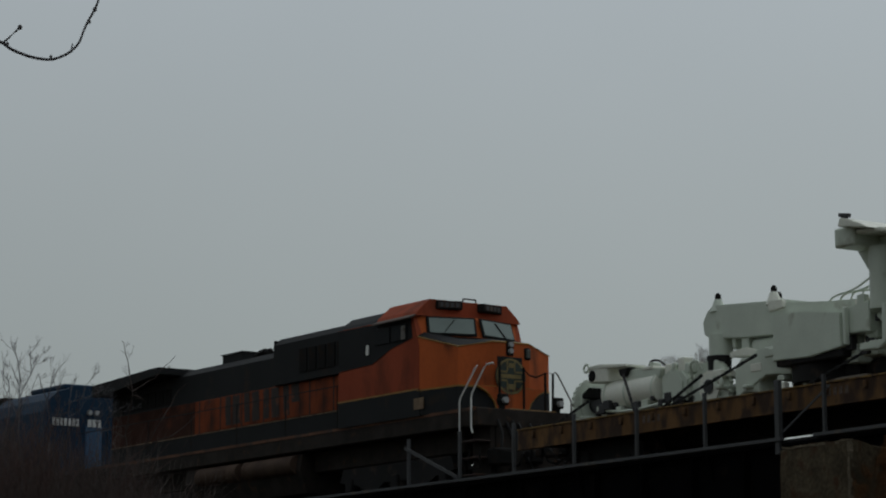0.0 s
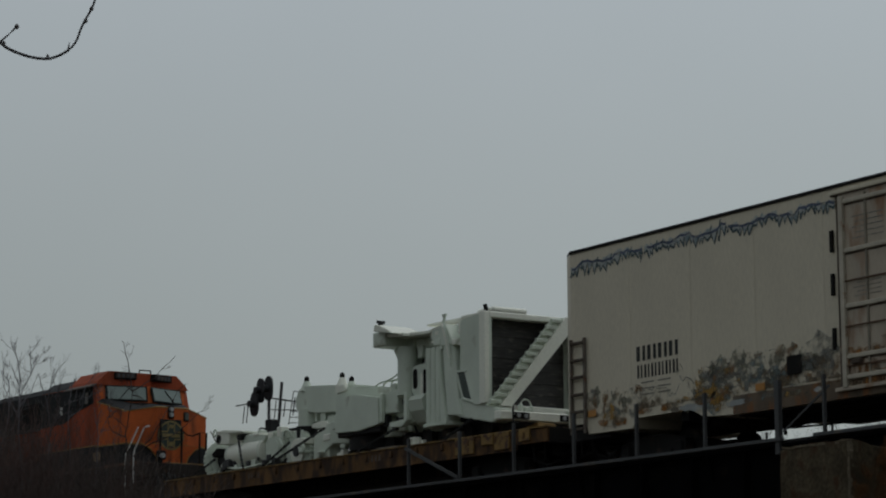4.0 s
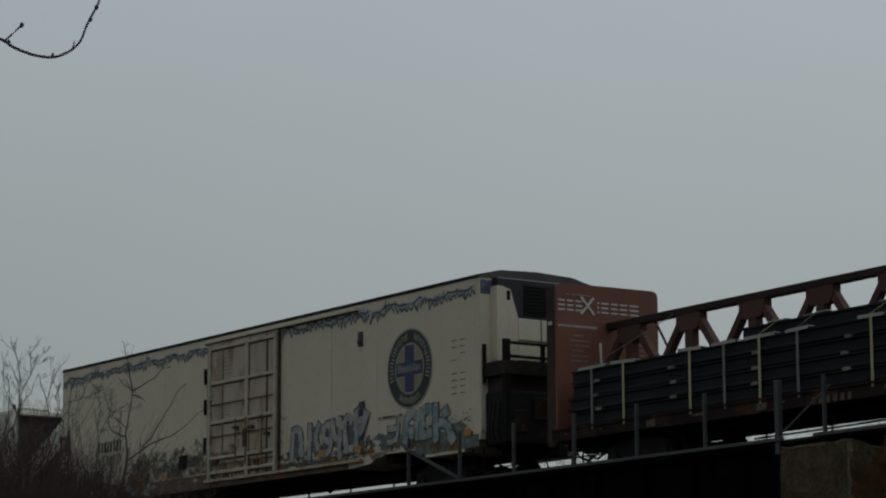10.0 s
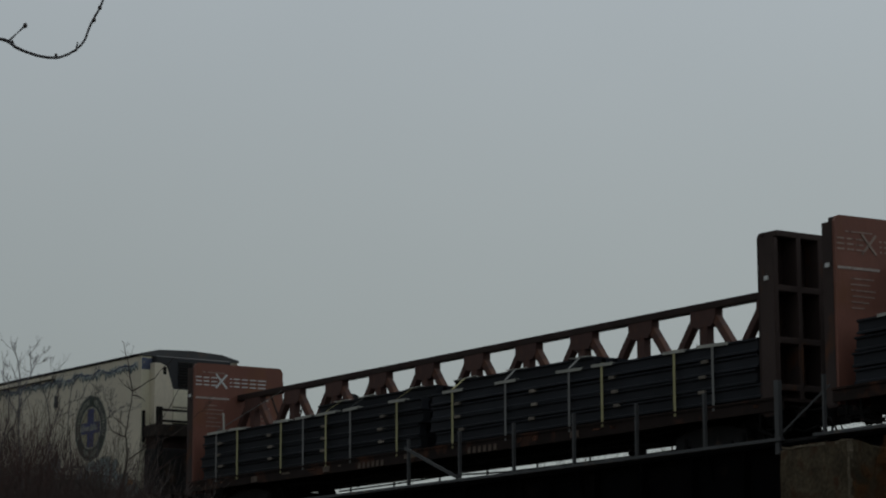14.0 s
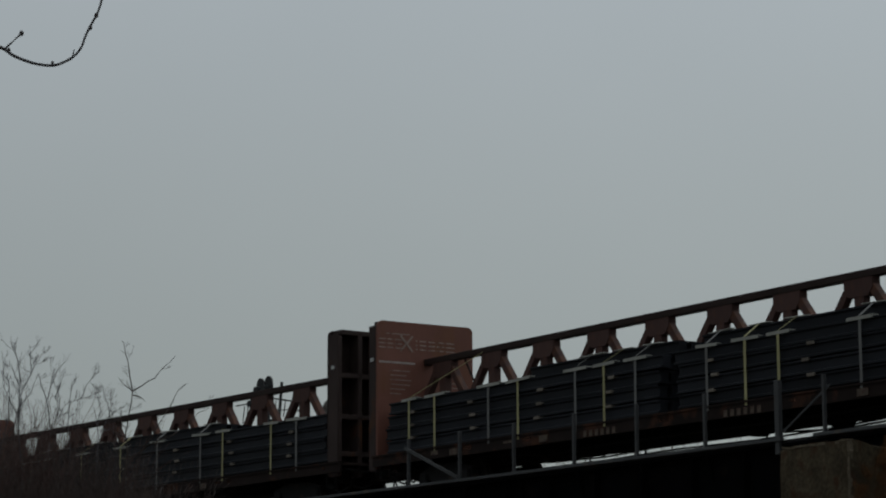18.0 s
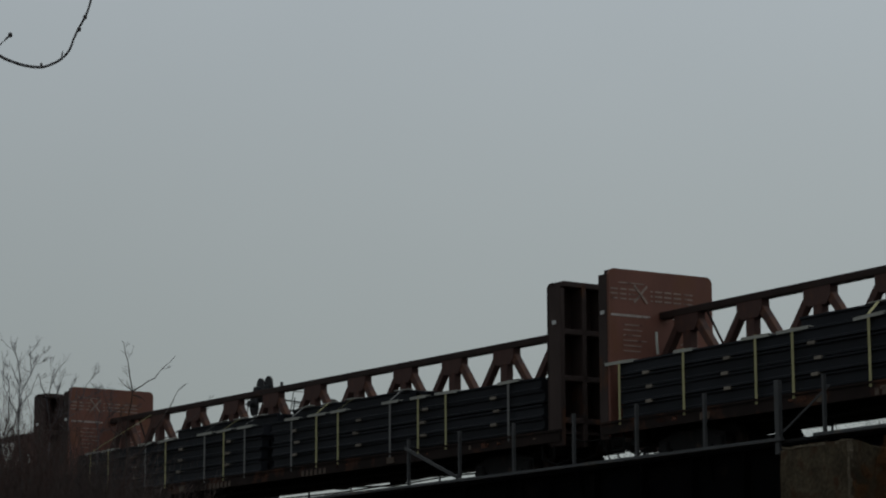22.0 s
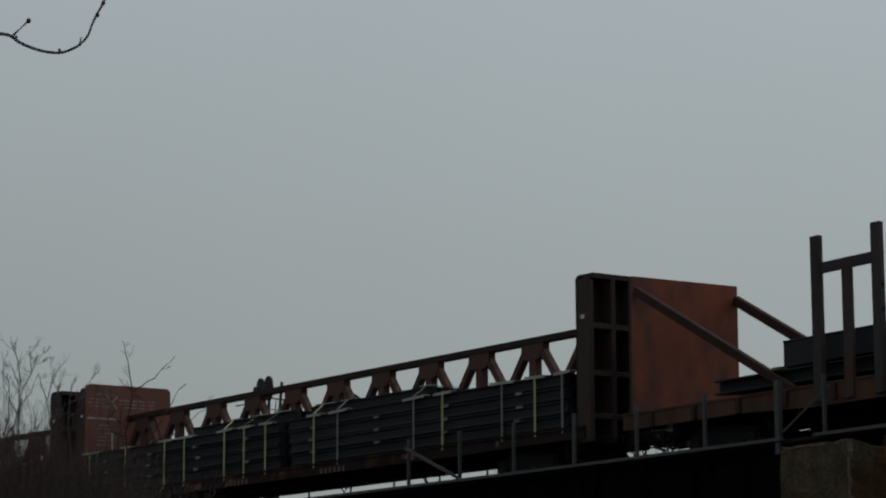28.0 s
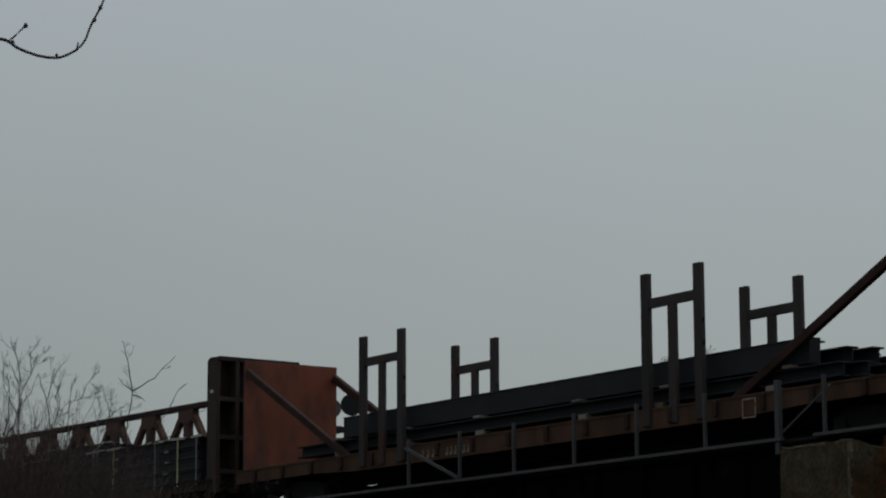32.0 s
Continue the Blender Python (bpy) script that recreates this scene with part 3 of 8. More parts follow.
# Places and limb points of these trees are fitted to the camera's view.
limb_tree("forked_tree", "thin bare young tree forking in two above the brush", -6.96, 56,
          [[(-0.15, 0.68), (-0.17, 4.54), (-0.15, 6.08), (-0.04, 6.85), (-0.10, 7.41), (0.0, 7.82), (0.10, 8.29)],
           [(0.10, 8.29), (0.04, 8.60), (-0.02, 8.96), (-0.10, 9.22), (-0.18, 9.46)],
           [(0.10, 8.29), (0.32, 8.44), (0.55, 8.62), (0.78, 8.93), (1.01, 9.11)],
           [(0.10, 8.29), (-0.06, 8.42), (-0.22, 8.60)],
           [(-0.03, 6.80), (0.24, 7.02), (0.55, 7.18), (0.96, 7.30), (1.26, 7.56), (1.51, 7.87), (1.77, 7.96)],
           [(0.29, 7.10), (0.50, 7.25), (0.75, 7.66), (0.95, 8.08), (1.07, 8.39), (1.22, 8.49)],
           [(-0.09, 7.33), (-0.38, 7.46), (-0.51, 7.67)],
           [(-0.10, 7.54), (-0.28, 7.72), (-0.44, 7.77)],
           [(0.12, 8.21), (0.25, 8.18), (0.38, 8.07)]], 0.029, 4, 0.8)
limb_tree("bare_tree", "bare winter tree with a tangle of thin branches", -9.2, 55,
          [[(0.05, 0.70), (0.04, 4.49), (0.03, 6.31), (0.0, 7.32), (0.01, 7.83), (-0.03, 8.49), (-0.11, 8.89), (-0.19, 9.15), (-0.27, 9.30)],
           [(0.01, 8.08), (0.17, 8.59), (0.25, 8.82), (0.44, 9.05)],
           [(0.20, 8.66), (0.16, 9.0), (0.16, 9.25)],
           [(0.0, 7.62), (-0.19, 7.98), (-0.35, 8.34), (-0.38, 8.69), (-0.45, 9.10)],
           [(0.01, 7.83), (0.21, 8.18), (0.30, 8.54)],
           [(-0.02, 8.33), (-0.16, 8.64), (-0.24, 8.84)]], 0.023, 6, 1.4, material=BARK_HAZY)
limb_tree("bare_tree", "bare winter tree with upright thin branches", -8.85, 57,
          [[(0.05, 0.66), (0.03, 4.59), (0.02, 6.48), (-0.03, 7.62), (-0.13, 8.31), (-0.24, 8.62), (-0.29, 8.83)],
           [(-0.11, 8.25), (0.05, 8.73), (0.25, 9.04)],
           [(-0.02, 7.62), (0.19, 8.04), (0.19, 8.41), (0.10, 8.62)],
           [(0.11, 8.31), (0.26, 8.62), (0.36, 8.88)]], 0.02, 9, 1.4, material=BARK_HAZY)
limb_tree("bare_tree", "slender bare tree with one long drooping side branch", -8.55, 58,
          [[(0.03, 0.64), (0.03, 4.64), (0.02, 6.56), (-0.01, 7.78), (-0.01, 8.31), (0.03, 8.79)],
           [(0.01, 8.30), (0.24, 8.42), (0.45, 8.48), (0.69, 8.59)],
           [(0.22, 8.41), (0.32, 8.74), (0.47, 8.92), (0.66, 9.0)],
           [(0.0, 7.94), (0.14, 8.04), (0.22, 8.15)]], 0.02, 12, 1.1, material=BARK_HAZY)
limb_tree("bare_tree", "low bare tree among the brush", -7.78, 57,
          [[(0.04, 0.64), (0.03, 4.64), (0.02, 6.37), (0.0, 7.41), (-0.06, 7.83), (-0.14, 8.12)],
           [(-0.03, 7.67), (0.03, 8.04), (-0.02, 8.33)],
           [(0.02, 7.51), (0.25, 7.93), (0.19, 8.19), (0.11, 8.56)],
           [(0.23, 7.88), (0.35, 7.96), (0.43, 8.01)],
           [(0.22, 7.93), (0.30, 8.09), (0.34, 8.19)]], 0.018, 15, 1.1, material=BARK_HAZY)
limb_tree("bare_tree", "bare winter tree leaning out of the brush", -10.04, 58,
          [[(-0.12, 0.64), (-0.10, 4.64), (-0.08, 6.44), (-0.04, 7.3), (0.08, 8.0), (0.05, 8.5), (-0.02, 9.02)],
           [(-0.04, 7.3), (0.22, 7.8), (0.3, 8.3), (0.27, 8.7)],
           [(-0.08, 6.44), (-0.3, 7.5), (-0.35, 8.4)]], 0.021, 19, 1.3, material=BARK_HAZY)
# brush below them, placed along the camera's sight lines: x, y, height, stems, seed
BRUSH = [(-9.82, 53, 7.3, 7, 1), (-10.01, 56, 7.6, 8, 2), (-9.00, 52, 7.2, 8, 3), (-9.22, 55, 7.4, 8, 4), (-8.59, 53, 7.2, 8, 5), (-8.76, 56, 7.3, 8, 6), (-8.00, 53, 6.9, 8, 7), (-8.14, 56, 7, 8, 8), (-7.41, 53, 6.7, 8, 9), (-7.52, 56, 6.8, 7, 10), (-6.82, 53, 6.4, 7, 11), (-6.75, 55, 6.2, 6, 12), (-6.26, 54, 6, 5, 13)]
for x, y, hgt, stems, seed in BRUSH:
    shrub(x, y, -0.05, hgt, stems + 7, seed, r0=0.022, level=4, spread=1.0)

# taller reddish stems that veil the train at the edge of the brush
for x, y, hgt, stems, seed in ((-10.1, 54, 8.3, 9, 121), (-9.8, 57, 8.5, 9, 122), (-9.45, 54, 8.1, 9, 123), (-9.1, 57, 8.2, 9, 124), (-8.75, 54, 7.7, 8, 125), (-8.3, 57, 7.8, 8, 126), (-7.9, 54, 7.2, 7, 127), (-7.3, 56, 7.0, 6, 128), (-6.7, 56, 6.7, 5, 129)):
    shrub(x, y, -0.05, hgt - 0.2, stems, seed, BARK_RED, 4, "bare shrub with upright red-brown stems", 0.014, 0.6, up=1.6)
# finer brush between the trees, its paleness a painted haze
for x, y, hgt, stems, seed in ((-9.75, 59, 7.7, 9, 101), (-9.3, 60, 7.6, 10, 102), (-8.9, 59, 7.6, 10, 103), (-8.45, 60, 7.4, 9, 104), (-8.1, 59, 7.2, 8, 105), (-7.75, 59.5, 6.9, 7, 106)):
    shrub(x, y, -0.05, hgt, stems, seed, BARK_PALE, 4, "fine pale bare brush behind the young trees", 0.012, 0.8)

# brush beyond the bridge, seen in slivers under the cars
for i, s in enumerate((-8.2, -9.5, -11.0, -12.3, -13.6, -15.0, -16.4, -17.8, -19.4, -21.0, -24.0)):
    x, y, _ = arc(s, -7.5 - (i % 3) * 0.8)
    shrub(x, y, -0.05, 8.0 + 0.3 * (i % 2), 6 if i < 2 else 12, 60 + i, r0=0.022, level=4, spread=1.0)

for i, s in enumerate((4.0, 2.6, 1.4, 0.2, -1.0, -2.2, -3.4, -4.6, -5.9, -7.2)):
    x, y, _ = arc(s, -8.0 - (i % 3) * 0.7)
    shrub(x, y, -0.05, 8.0 + 0.25 * (i % 3), 7, 160 + i, r0=0.018, level=4, spread=0.9)

# two distant bare trees fitted to the camera's view, crowns over the last load
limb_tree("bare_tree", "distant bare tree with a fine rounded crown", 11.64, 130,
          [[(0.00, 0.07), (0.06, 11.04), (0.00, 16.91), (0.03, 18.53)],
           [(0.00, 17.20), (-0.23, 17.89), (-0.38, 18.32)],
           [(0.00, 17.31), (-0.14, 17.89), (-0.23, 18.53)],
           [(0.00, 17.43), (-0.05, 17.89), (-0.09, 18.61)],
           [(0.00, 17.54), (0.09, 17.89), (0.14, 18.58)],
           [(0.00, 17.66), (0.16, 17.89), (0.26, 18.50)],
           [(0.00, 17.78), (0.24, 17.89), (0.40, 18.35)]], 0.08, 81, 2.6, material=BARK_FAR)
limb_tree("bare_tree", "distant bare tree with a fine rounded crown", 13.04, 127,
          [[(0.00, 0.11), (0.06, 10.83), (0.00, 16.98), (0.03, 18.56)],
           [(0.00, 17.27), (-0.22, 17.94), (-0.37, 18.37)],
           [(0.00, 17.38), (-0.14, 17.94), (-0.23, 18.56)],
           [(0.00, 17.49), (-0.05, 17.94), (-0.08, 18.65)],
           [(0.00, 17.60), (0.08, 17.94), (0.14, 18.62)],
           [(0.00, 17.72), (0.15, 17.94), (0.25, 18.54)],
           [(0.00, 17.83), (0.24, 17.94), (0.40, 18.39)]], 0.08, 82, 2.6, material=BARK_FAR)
# ---- running gear shared by the cars ----
def wheelset_mesh(r):
    bm = bm_new()
    rod(bm, (0, -1.1, 0), (0, 1.1, 0), 0.08, 10)
    for sgn in (-1, 1):
        disc(bm, (0, sgn * 0.75, 0), "y", r, 0.1, 24)
        disc(bm, (0, sgn * 0.685, 0), "y", r + 0.03, 0.03, 24)
        disc(bm, (0, sgn * 0.82, 0), "y", r * 0.45, 0.06, 14)
        for k in range(6):
            a = k * math.pi / 3
            disc(bm, (math.cos(a) * r * 0.66, sgn * 0.81, math.sin(a) * r * 0.66), "y", r * 0.12, 0.03, 8)
    return finish(bm, "wheelset", STEEL_DARK, True)


WS = {0.42: wheelset_mesh(0.42), 0.5: wheelset_mesh(0.5)}


def bogie(car, x, axles=2, r=0.42, base=1.75):
    """A bogie under a car, with its sprung side frames and turning wheelsets."""
    half = base * (axles - 1) / 2
    bm = bm_new()
    for sgn in (-1, 1):
        y0, y1 = sgn * 0.9, sgn * 1.06
        if axles == 2:
            prism(bm, [(-half - 0.24, r - 0.05), (-half - 0.2, r + 0.2), (-0.42, r + 0.33), (0.42, r + 0.33), (half + 0.2, r + 0.2),
                       (half + 0.24, r - 0.05), (half - 0.22, r + 0.02), (0.42, 0.16), (-0.42, 0.16), (-half + 0.22, r + 0.02)], "y", y0, y1)
        else:
            prism(bm, [(-half - 0.45, r + 0.1), (-half - 0.3, r + 0.42), (half + 0.3, r + 0.42), (half + 0.45, r + 0.1), (half - 0.3, r),
                       (half * 0.5, 0.22), (half * 0.25, r), (-half * 0.25, r), (-half * 0.5, 0.22), (-half + 0.3, r)], "y", y0, y1)
        for k in range(axles):
            box(bm, -half + k * base - 0.15, -half + k * base + 0.15, y0 - 0.02 * sgn, y1 + 0.06 * sgn, r - 0.16, r + 0.16, 0.03)
    box(bm, -0.25, 0.25, -1.0, 1.0, r + 0.02, r + 0.3, 0.03)
    bg = part("bogie", bm, STEEL_DARK, car)
    bg.matrix_basis = pose(x, 0, 0)
    for sgn in (-1, 1):
        bm = bm_new()
        for k in (-0.22, 0, 0.22):
            for i in range(5):
                disc(bm, (k, sgn * 0.98, 0.24 + i * 0.055), "z", 0.085, 0.03, 10)
        part("spring_group", bm, STEEL_DARK, bg)
    for k in range(axles):
        w = new("wheelset", WS[r])
        w.parent = bg
        WHEELS.append((w, -half + k * base, r))
    return bg


def coupler(car, x, way):
    bm = bm_new()
    bar(bm, (x, 0, 0.87), (x + way * 0.5, 0, 0.87), 0.16, 0.18, 0.02)
    box(bm, x + way * 0.45, x + way * 0.78, -0.17, 0.17, 0.72, 1.02, 0.05)
    part("coupler", bm, STEEL_DARK, car)
    bm = bm_new()
    pts = [(x + way * 0.1, 0.35, 0.75), (x + way * 0.3, 0.33, 0.45), (x + way * 0.55, 0.25, 0.33), (x + way * 0.85, 0.1, 0.4)]
    tube(bm, pts, [0.025] * 4, 6)
    part("air_hose", bm, RUBBER, car)
    for k, (y, dz) in enumerate(((1.0, 0.0), (0.55, 0.08), (-0.6, 0.03))):
        bm = bm_new()
        tube(bm, [(x - way * (1.3 - 0.3 * k), y, 0.86), (x - way * (1.1 - 0.3 * k), y + 0.04, 0.55 + dz), (x - way * (0.7 - 0.3 * k), y, 0.42 + dz), (x - way * (0.3 - 0.3 * k), y - 0.05, 0.52 + dz), (x - way * (0.1 - 0.3 * k), y, 0.85)], [0.024] * 5, 6)
        part("slack_hose", bm, RUBBER, car, "", True)
    # sill steps, uncoupling lever and hangers at the car's end
    r = random.Random(int(x * 10) + way)
    for y in (1.38, -1.38):
        bm = bm_new()
        xs = x - way * 0.5
        tube(bm, [(xs - 0.2, y, 0.95), (xs - 0.2, y, 0.5), (xs + 0.2, y, 0.5), (xs + 0.2, y, 0.95)], [0.022] * 4, 6)
        part("sill_step", bm, BLACK, car)
    bm = bm_new()
    tube(bm, [(x + way * 0.15, 1.35, 0.9), (x + way * 0.2, 0.9, 0.84), (x + way * 0.3, 0.3, 0.95), (x + way * 0.4, 0.05, 1.05)], [0.016] * 4, 6)
    part("uncoupling_lever", bm, BLACK, car)
    for k in range(3):
        xa, y = x - way * r.uniform(0.1, 2.2), r.uniform(-1.1, 1.1)
        bm = bm_new()
        box(bm, xa - r.uniform(0.1, 0.3), xa + r.uniform(0.1, 0.3), y - 0.2, y + 0.2, r.uniform(0.5, 0.72), 0.95, 0.04)
        part("brake_gear", bm, BLACK, car)


def under_clutter(car, x0, x1, seed):
    """Brake rods, levers, hangers and hoses slung below a car."""
    r = random.Random(seed)
    for k in range(2):
        bm = bm_new()
        y = r.uniform(-0.6, 0.9)
        tube(bm, [(x0 + (x1 - x0) * i / 6, y + r.uniform(-0.1, 0.1), 0.66 + r.uniform(-0.08, 0.1)) for i in range(7)], [0.022] * 7, 6)
        part("brake_rod", bm, BLACK, car)
    for k in range(10):
        x, y = r.uniform(x0, x1), r.uniform(-1.1, 1.2)
        bm = bm_new()
        z = r.uniform(0.5, 0.72)
        if k % 3 == 0:
            box(bm, x - r.uniform(0.08, 0.25), x + r.uniform(0.08, 0.25), y - 0.15, y + 0.15, z + 0.1, 0.94, 0.03)
            part("equipment_box", bm, BLACK, car)
        elif k % 3 == 1:
            bar(bm, (x, y, 0.95), (x + r.uniform(-0.3, 0.3), y, z), 0.03, 0.07)
            part("hanger", bm, BLACK, car)
        else:
            w = r.uniform(0.3, 0.7)
            tube(bm, [(x, y, 0.9), (x + w * 0.2, y, z + 0.08), (x + w * 0.5, y, z), (x + w * 0.8, y, z + 0.1), (x + w, y, 0.9)], [0.025] * 5, 6)
            part("slack_hose", bm, RUBBER, car, "", True)


# ---- orange locomotive, its nose to the rear of the move ----
def locomotive():
    S = 65.1
    lo = rolling(thing("locomotive", "faded orange and dark green diesel locomotive with a wide cab", "locomotive"), S)

    def X(s):
        return s - S
    bm = bm_new()
    box(bm, X(55.45), X(75.3), -1.45, 1.45, 1.45, 1.86, 0.02)
    box(bm, X(56.6), X(73.6), -1.0, 1.0, 0.95, 1.46, 0.02)
    part("underframe", bm, UNDER, lo)
    bm = bm_new()
    box(bm, X(55.5), X(75.25), 1.45, 1.462, 1.80, 1.87)
    box(bm, X(55.5), X(75.25), -1.462, -1.45, 1.80, 1.87)
    part("sill_stripe", bm, RUSTLINE, lo, "faded rusty sill stripe")
    # hood: black top, orange middle, dark lower band
    bm = bm_new()
    box(bm, X(61.0), X(74.1), -0.86, 0.86, 1.86, 2.42, 0.02)
    part("hood_lower", bm, GREEN_BLACK, lo)
    bm = bm_new()
    box(bm, X(61.0), X(69.3), -0.87, 0.87, 2.42, 3.3, 0.01)
    part("hood_side", bm, ORANGE_HOOD, lo, "orange hood side with door panels")
    # Rear side takes a darkened colour in place of the brush veiling it.
    bm = bm_new()
    box(bm, X(69.3), X(74.1), -0.868, 0.868, 2.42, 3.3, 0.01)
    part("radiator_side", bm, HOOD_DARKENED, lo, "darkened orange side below the radiators")
    bm = bm_new()
    box(bm, X(61.0), X(74.1), 0.87, 0.876, 2.4, 2.43)
    part("hood_line", bm, LOWER, lo, "faded ochre line below the orange")
    bm = bm_new()
    prism(bm, [(-0.86, 3.3), (-0.86, 4.05), (-0.6, 4.24), (0.6, 4.24), (0.86, 4.05), (0.86, 3.3)], "x", X(64.1), X(74.1))
    part("hood_top", bm, GREEN_BLACK, lo)
    bm = bm_new()
    prism(bm, [(-1.0, 3.3), (-1.0, 4.32), (-0.8, 4.5), (0.8, 4.5), (1.0, 4.32), (1.0, 3.3)], "x", X(60.4), X(65.0))
    box(bm, X(65.0), X(65.06), -0.85, 0.95, 4.1, 4.46)
    part("blower_housing", bm, GREEN_BLACK, lo)
    bm = bm_new()
    prism(bm, [(X(74.15), 3.86), (X(74.15), 4.17), (X(70.7), 4.3), (X(70.2), 4.3), (X(70.2), 4.12), (X(73.2), 3.86)], "y", -1.5, 1.5)
    part("radiator_wing", bm, GREEN_BLACK, lo, "overhanging radiator wing")
    bm = bm_new()
    box(bm, X(67.5), X(68.6), -0.4, 0.45, 4.15, 4.5, 0.03)
    box(bm, X(67.47), X(68.63), -0.43, 0.48, 4.49, 4.52, 0.01)
    part("exhaust_stack", bm, GREEN_BLACK, lo)
    bm = bm_new()
    for k, z in ((0.0, 4.46), (0.25, 4.48), (0.5, 4.42)):
        rod(bm, (X(66.5) + k, 0.2, z - 0.06), (X(66.8) + k, 0.2, z - 0.04), 0.1, 8, 0.06)
    box(bm, X(66.5), X(67.1), 0.12, 0.28, 4.12, 4.34)
    part("horn", bm, BLACK, lo)
    # door panels along the hood: one object each
    bm = bm_new()
    box(bm, -0.53, 0.53, 0, 0.016, -0.42, 0.42, 0.008)
    box(bm, 0.44, 0.47, 0.016, 0.028, -0.06, 0.03)
    dme = finish(bm, "hood_door", ORANGE_HOOD)
    for i in range(7):
        piece("hood_door", dme, lo, pose(X(61.75) + i * 1.12, 0.87, 2.86))
    # dark stiffening straps between the doors
    bm = bm_new()
    box(bm, -0.022, 0.022, 0.0, 0.012, -0.43, 0.43)
    sme = finish(bm, "door_strap", NAMEDARK)
    for i in range(8):
        piece("door_strap", sme, lo, pose(X(61.19) + i * 1.12, 0.872, 2.86))
    bm = bm_new()
    box(bm, 0, 0.36, 0.86, 0.89, 3.36, 3.8, 0.008)
    ig = finish(bm, "radiator_grille", BLACK)
    for i in range(7):
        piece("radiator_grille", ig, lo, pose(X(70.6) + i * 0.45, 0, 0))
    bm = bm_new()
    box(bm, 0, 0.34, 1.0, 1.03, 3.5, 4.1, 0.008)
    ig = finish(bm, "intake_grille", BLACK)
    for i in range(5):
        piece("intake_grille", ig, lo, pose(X(61.6) + i * 0.44, 0, 0))
    # large name on the hood, drawn as plain dark shapes
    for i in range(4):
        x0 = X(67.6) - i * 0.98
        for pts in ([(x0, 2.52), (x0 + 0.05, 3.28), (x0 - 0.24, 3.28), (x0 - 0.27, 2.52)],
                    [(x0 - 0.38, 2.52 + 0.3 * (i == 3)), (x0 - 0.36, 3.28), (x0 - 0.72, 3.28), (x0 - 0.76, 2.52 + 0.3 * (i == 3))]):
            bm = bm_new()
            prism(bm, pts, "y", 0.888, 0.893)
            part("name_shape", bm, NAMEDARK, lo, "dark plain shape of the faded road name")
    # cab
    bm = bm_new()
    prism(bm, [(X(57.65), 1.86), (X(57.65), 3.45), (X(57.9), 4.18), (X(57.95), 4.2), (X(61.1), 4.2), (X(61.1), 1.86)], "y", -1.5, 1.5)
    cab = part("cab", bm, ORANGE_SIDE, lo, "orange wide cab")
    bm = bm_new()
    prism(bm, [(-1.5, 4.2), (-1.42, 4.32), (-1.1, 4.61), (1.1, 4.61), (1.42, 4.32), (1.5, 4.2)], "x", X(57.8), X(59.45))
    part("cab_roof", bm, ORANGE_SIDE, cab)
    bm = bm_new()
    prism(bm, [(-1.5, 4.2), (-1.4, 4.3), (-1.1, 4.51), (1.1, 4.51), (1.4, 4.3), (1.5, 4.2)], "x", X(59.45), X(61.12))
    part("rear_roof", bm, GREEN_BLACK, cab, "dark rear roof of the cab")
    for y in (1.5, -1.512):
        bm = bm_new()
        prism(bm, [(X(61.09), 3.2), (X(59.6), 3.24), (X(58.8), 3.52), (X(58.2), 3.62), (X(57.92), 3.68), (X(57.98), 4.16), (X(61.09), 4.19)], "y", y, y + 0.012)
        part("side_black_panel", bm, GREEN_BLACK, cab)
    bm = bm_new()
    box(bm, -0.32, 0.32, 0, 0.03, 3.66, 4.05, 0.01)
    sw = finish(bm, "side_window", GLASS)
    for x in (58.42, 59.15):
        piece("side_window", sw, cab, pose(X(x), 1.512, 0))
    bm = bm_new()
    box(bm, X(58.16), X(58.32), 1.545, 1.56, 3.68, 4.0)
    part("sun_visor", bm, GREYDISC, cab, "pale strip in the side window")
    bm = bm_new()
    prism(bm, [(1.49, 4.19), (1.49, 4.23), (1.68, 4.14), (1.68, 4.11)], "x", X(57.8), X(59.4))
    part("awning", bm, AWNING, cab, "rust-brown window awning")
    bm = bm_new()
    box(bm, X(57.62), X(61.12), -1.512, 1.512, 1.85, 2.46)
    part("cab_lower_band", bm, GREEN_BLACK, cab)
    bm = bm_new()
    box(bm, X(57.7), X(61.12), 1.5, 1.517, 2.45, 2.485)
    part("cab_line", bm, YELLOW_LINE, cab)
    # faceted cab front that carries the windscreens
    bm = bm_new()
    r0 = [bm.verts.new((X(q), y, 3.3)) for q, y in ((57.66, 1.5), (57.28, 0.25), (57.28, -0.25), (57.66, -1.5))]
    r1 = [bm.verts.new((X(q) + 0.27, y * 0.98, 4.21)) for q, y in ((57.66, 1.5), (57.28, 0.25), (57.28, -0.25), (57.66, -1.5))]
    for i in range(3):
        bm.faces.new((r0[i], r0[i + 1], r1[i + 1], r1[i]))
    bm.faces.new(r0)
    bm.faces.new(r1)
    bm.faces.new((r0[3], r0[0], r1[0], r1[3]))
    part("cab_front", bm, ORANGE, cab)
    rake = Matrix.Rotation(radians(16.5), 4, "Y")
    for sg in (1, -1):
        bm = bm_new()
        box(bm, -0.05, 0.0, -0.04 * sg, 1.18 * sg, -0.03, 0.45, 0.02)
        w = part("windscreen", bm, BLACK, cab, "windscreen in a black surround")
        w.matrix_basis = pose(X(57.38), 0.11 * sg, 3.76, 0, 0, -16 * sg) @ rake
        bm = bm_new()
        box(bm, -0.062, -0.051, 0.02 * sg, 1.12 * sg, 0.02, 0.4, 0.004)
        part("pane", bm, GLASS_PANE, w)
        bm = bm_new()
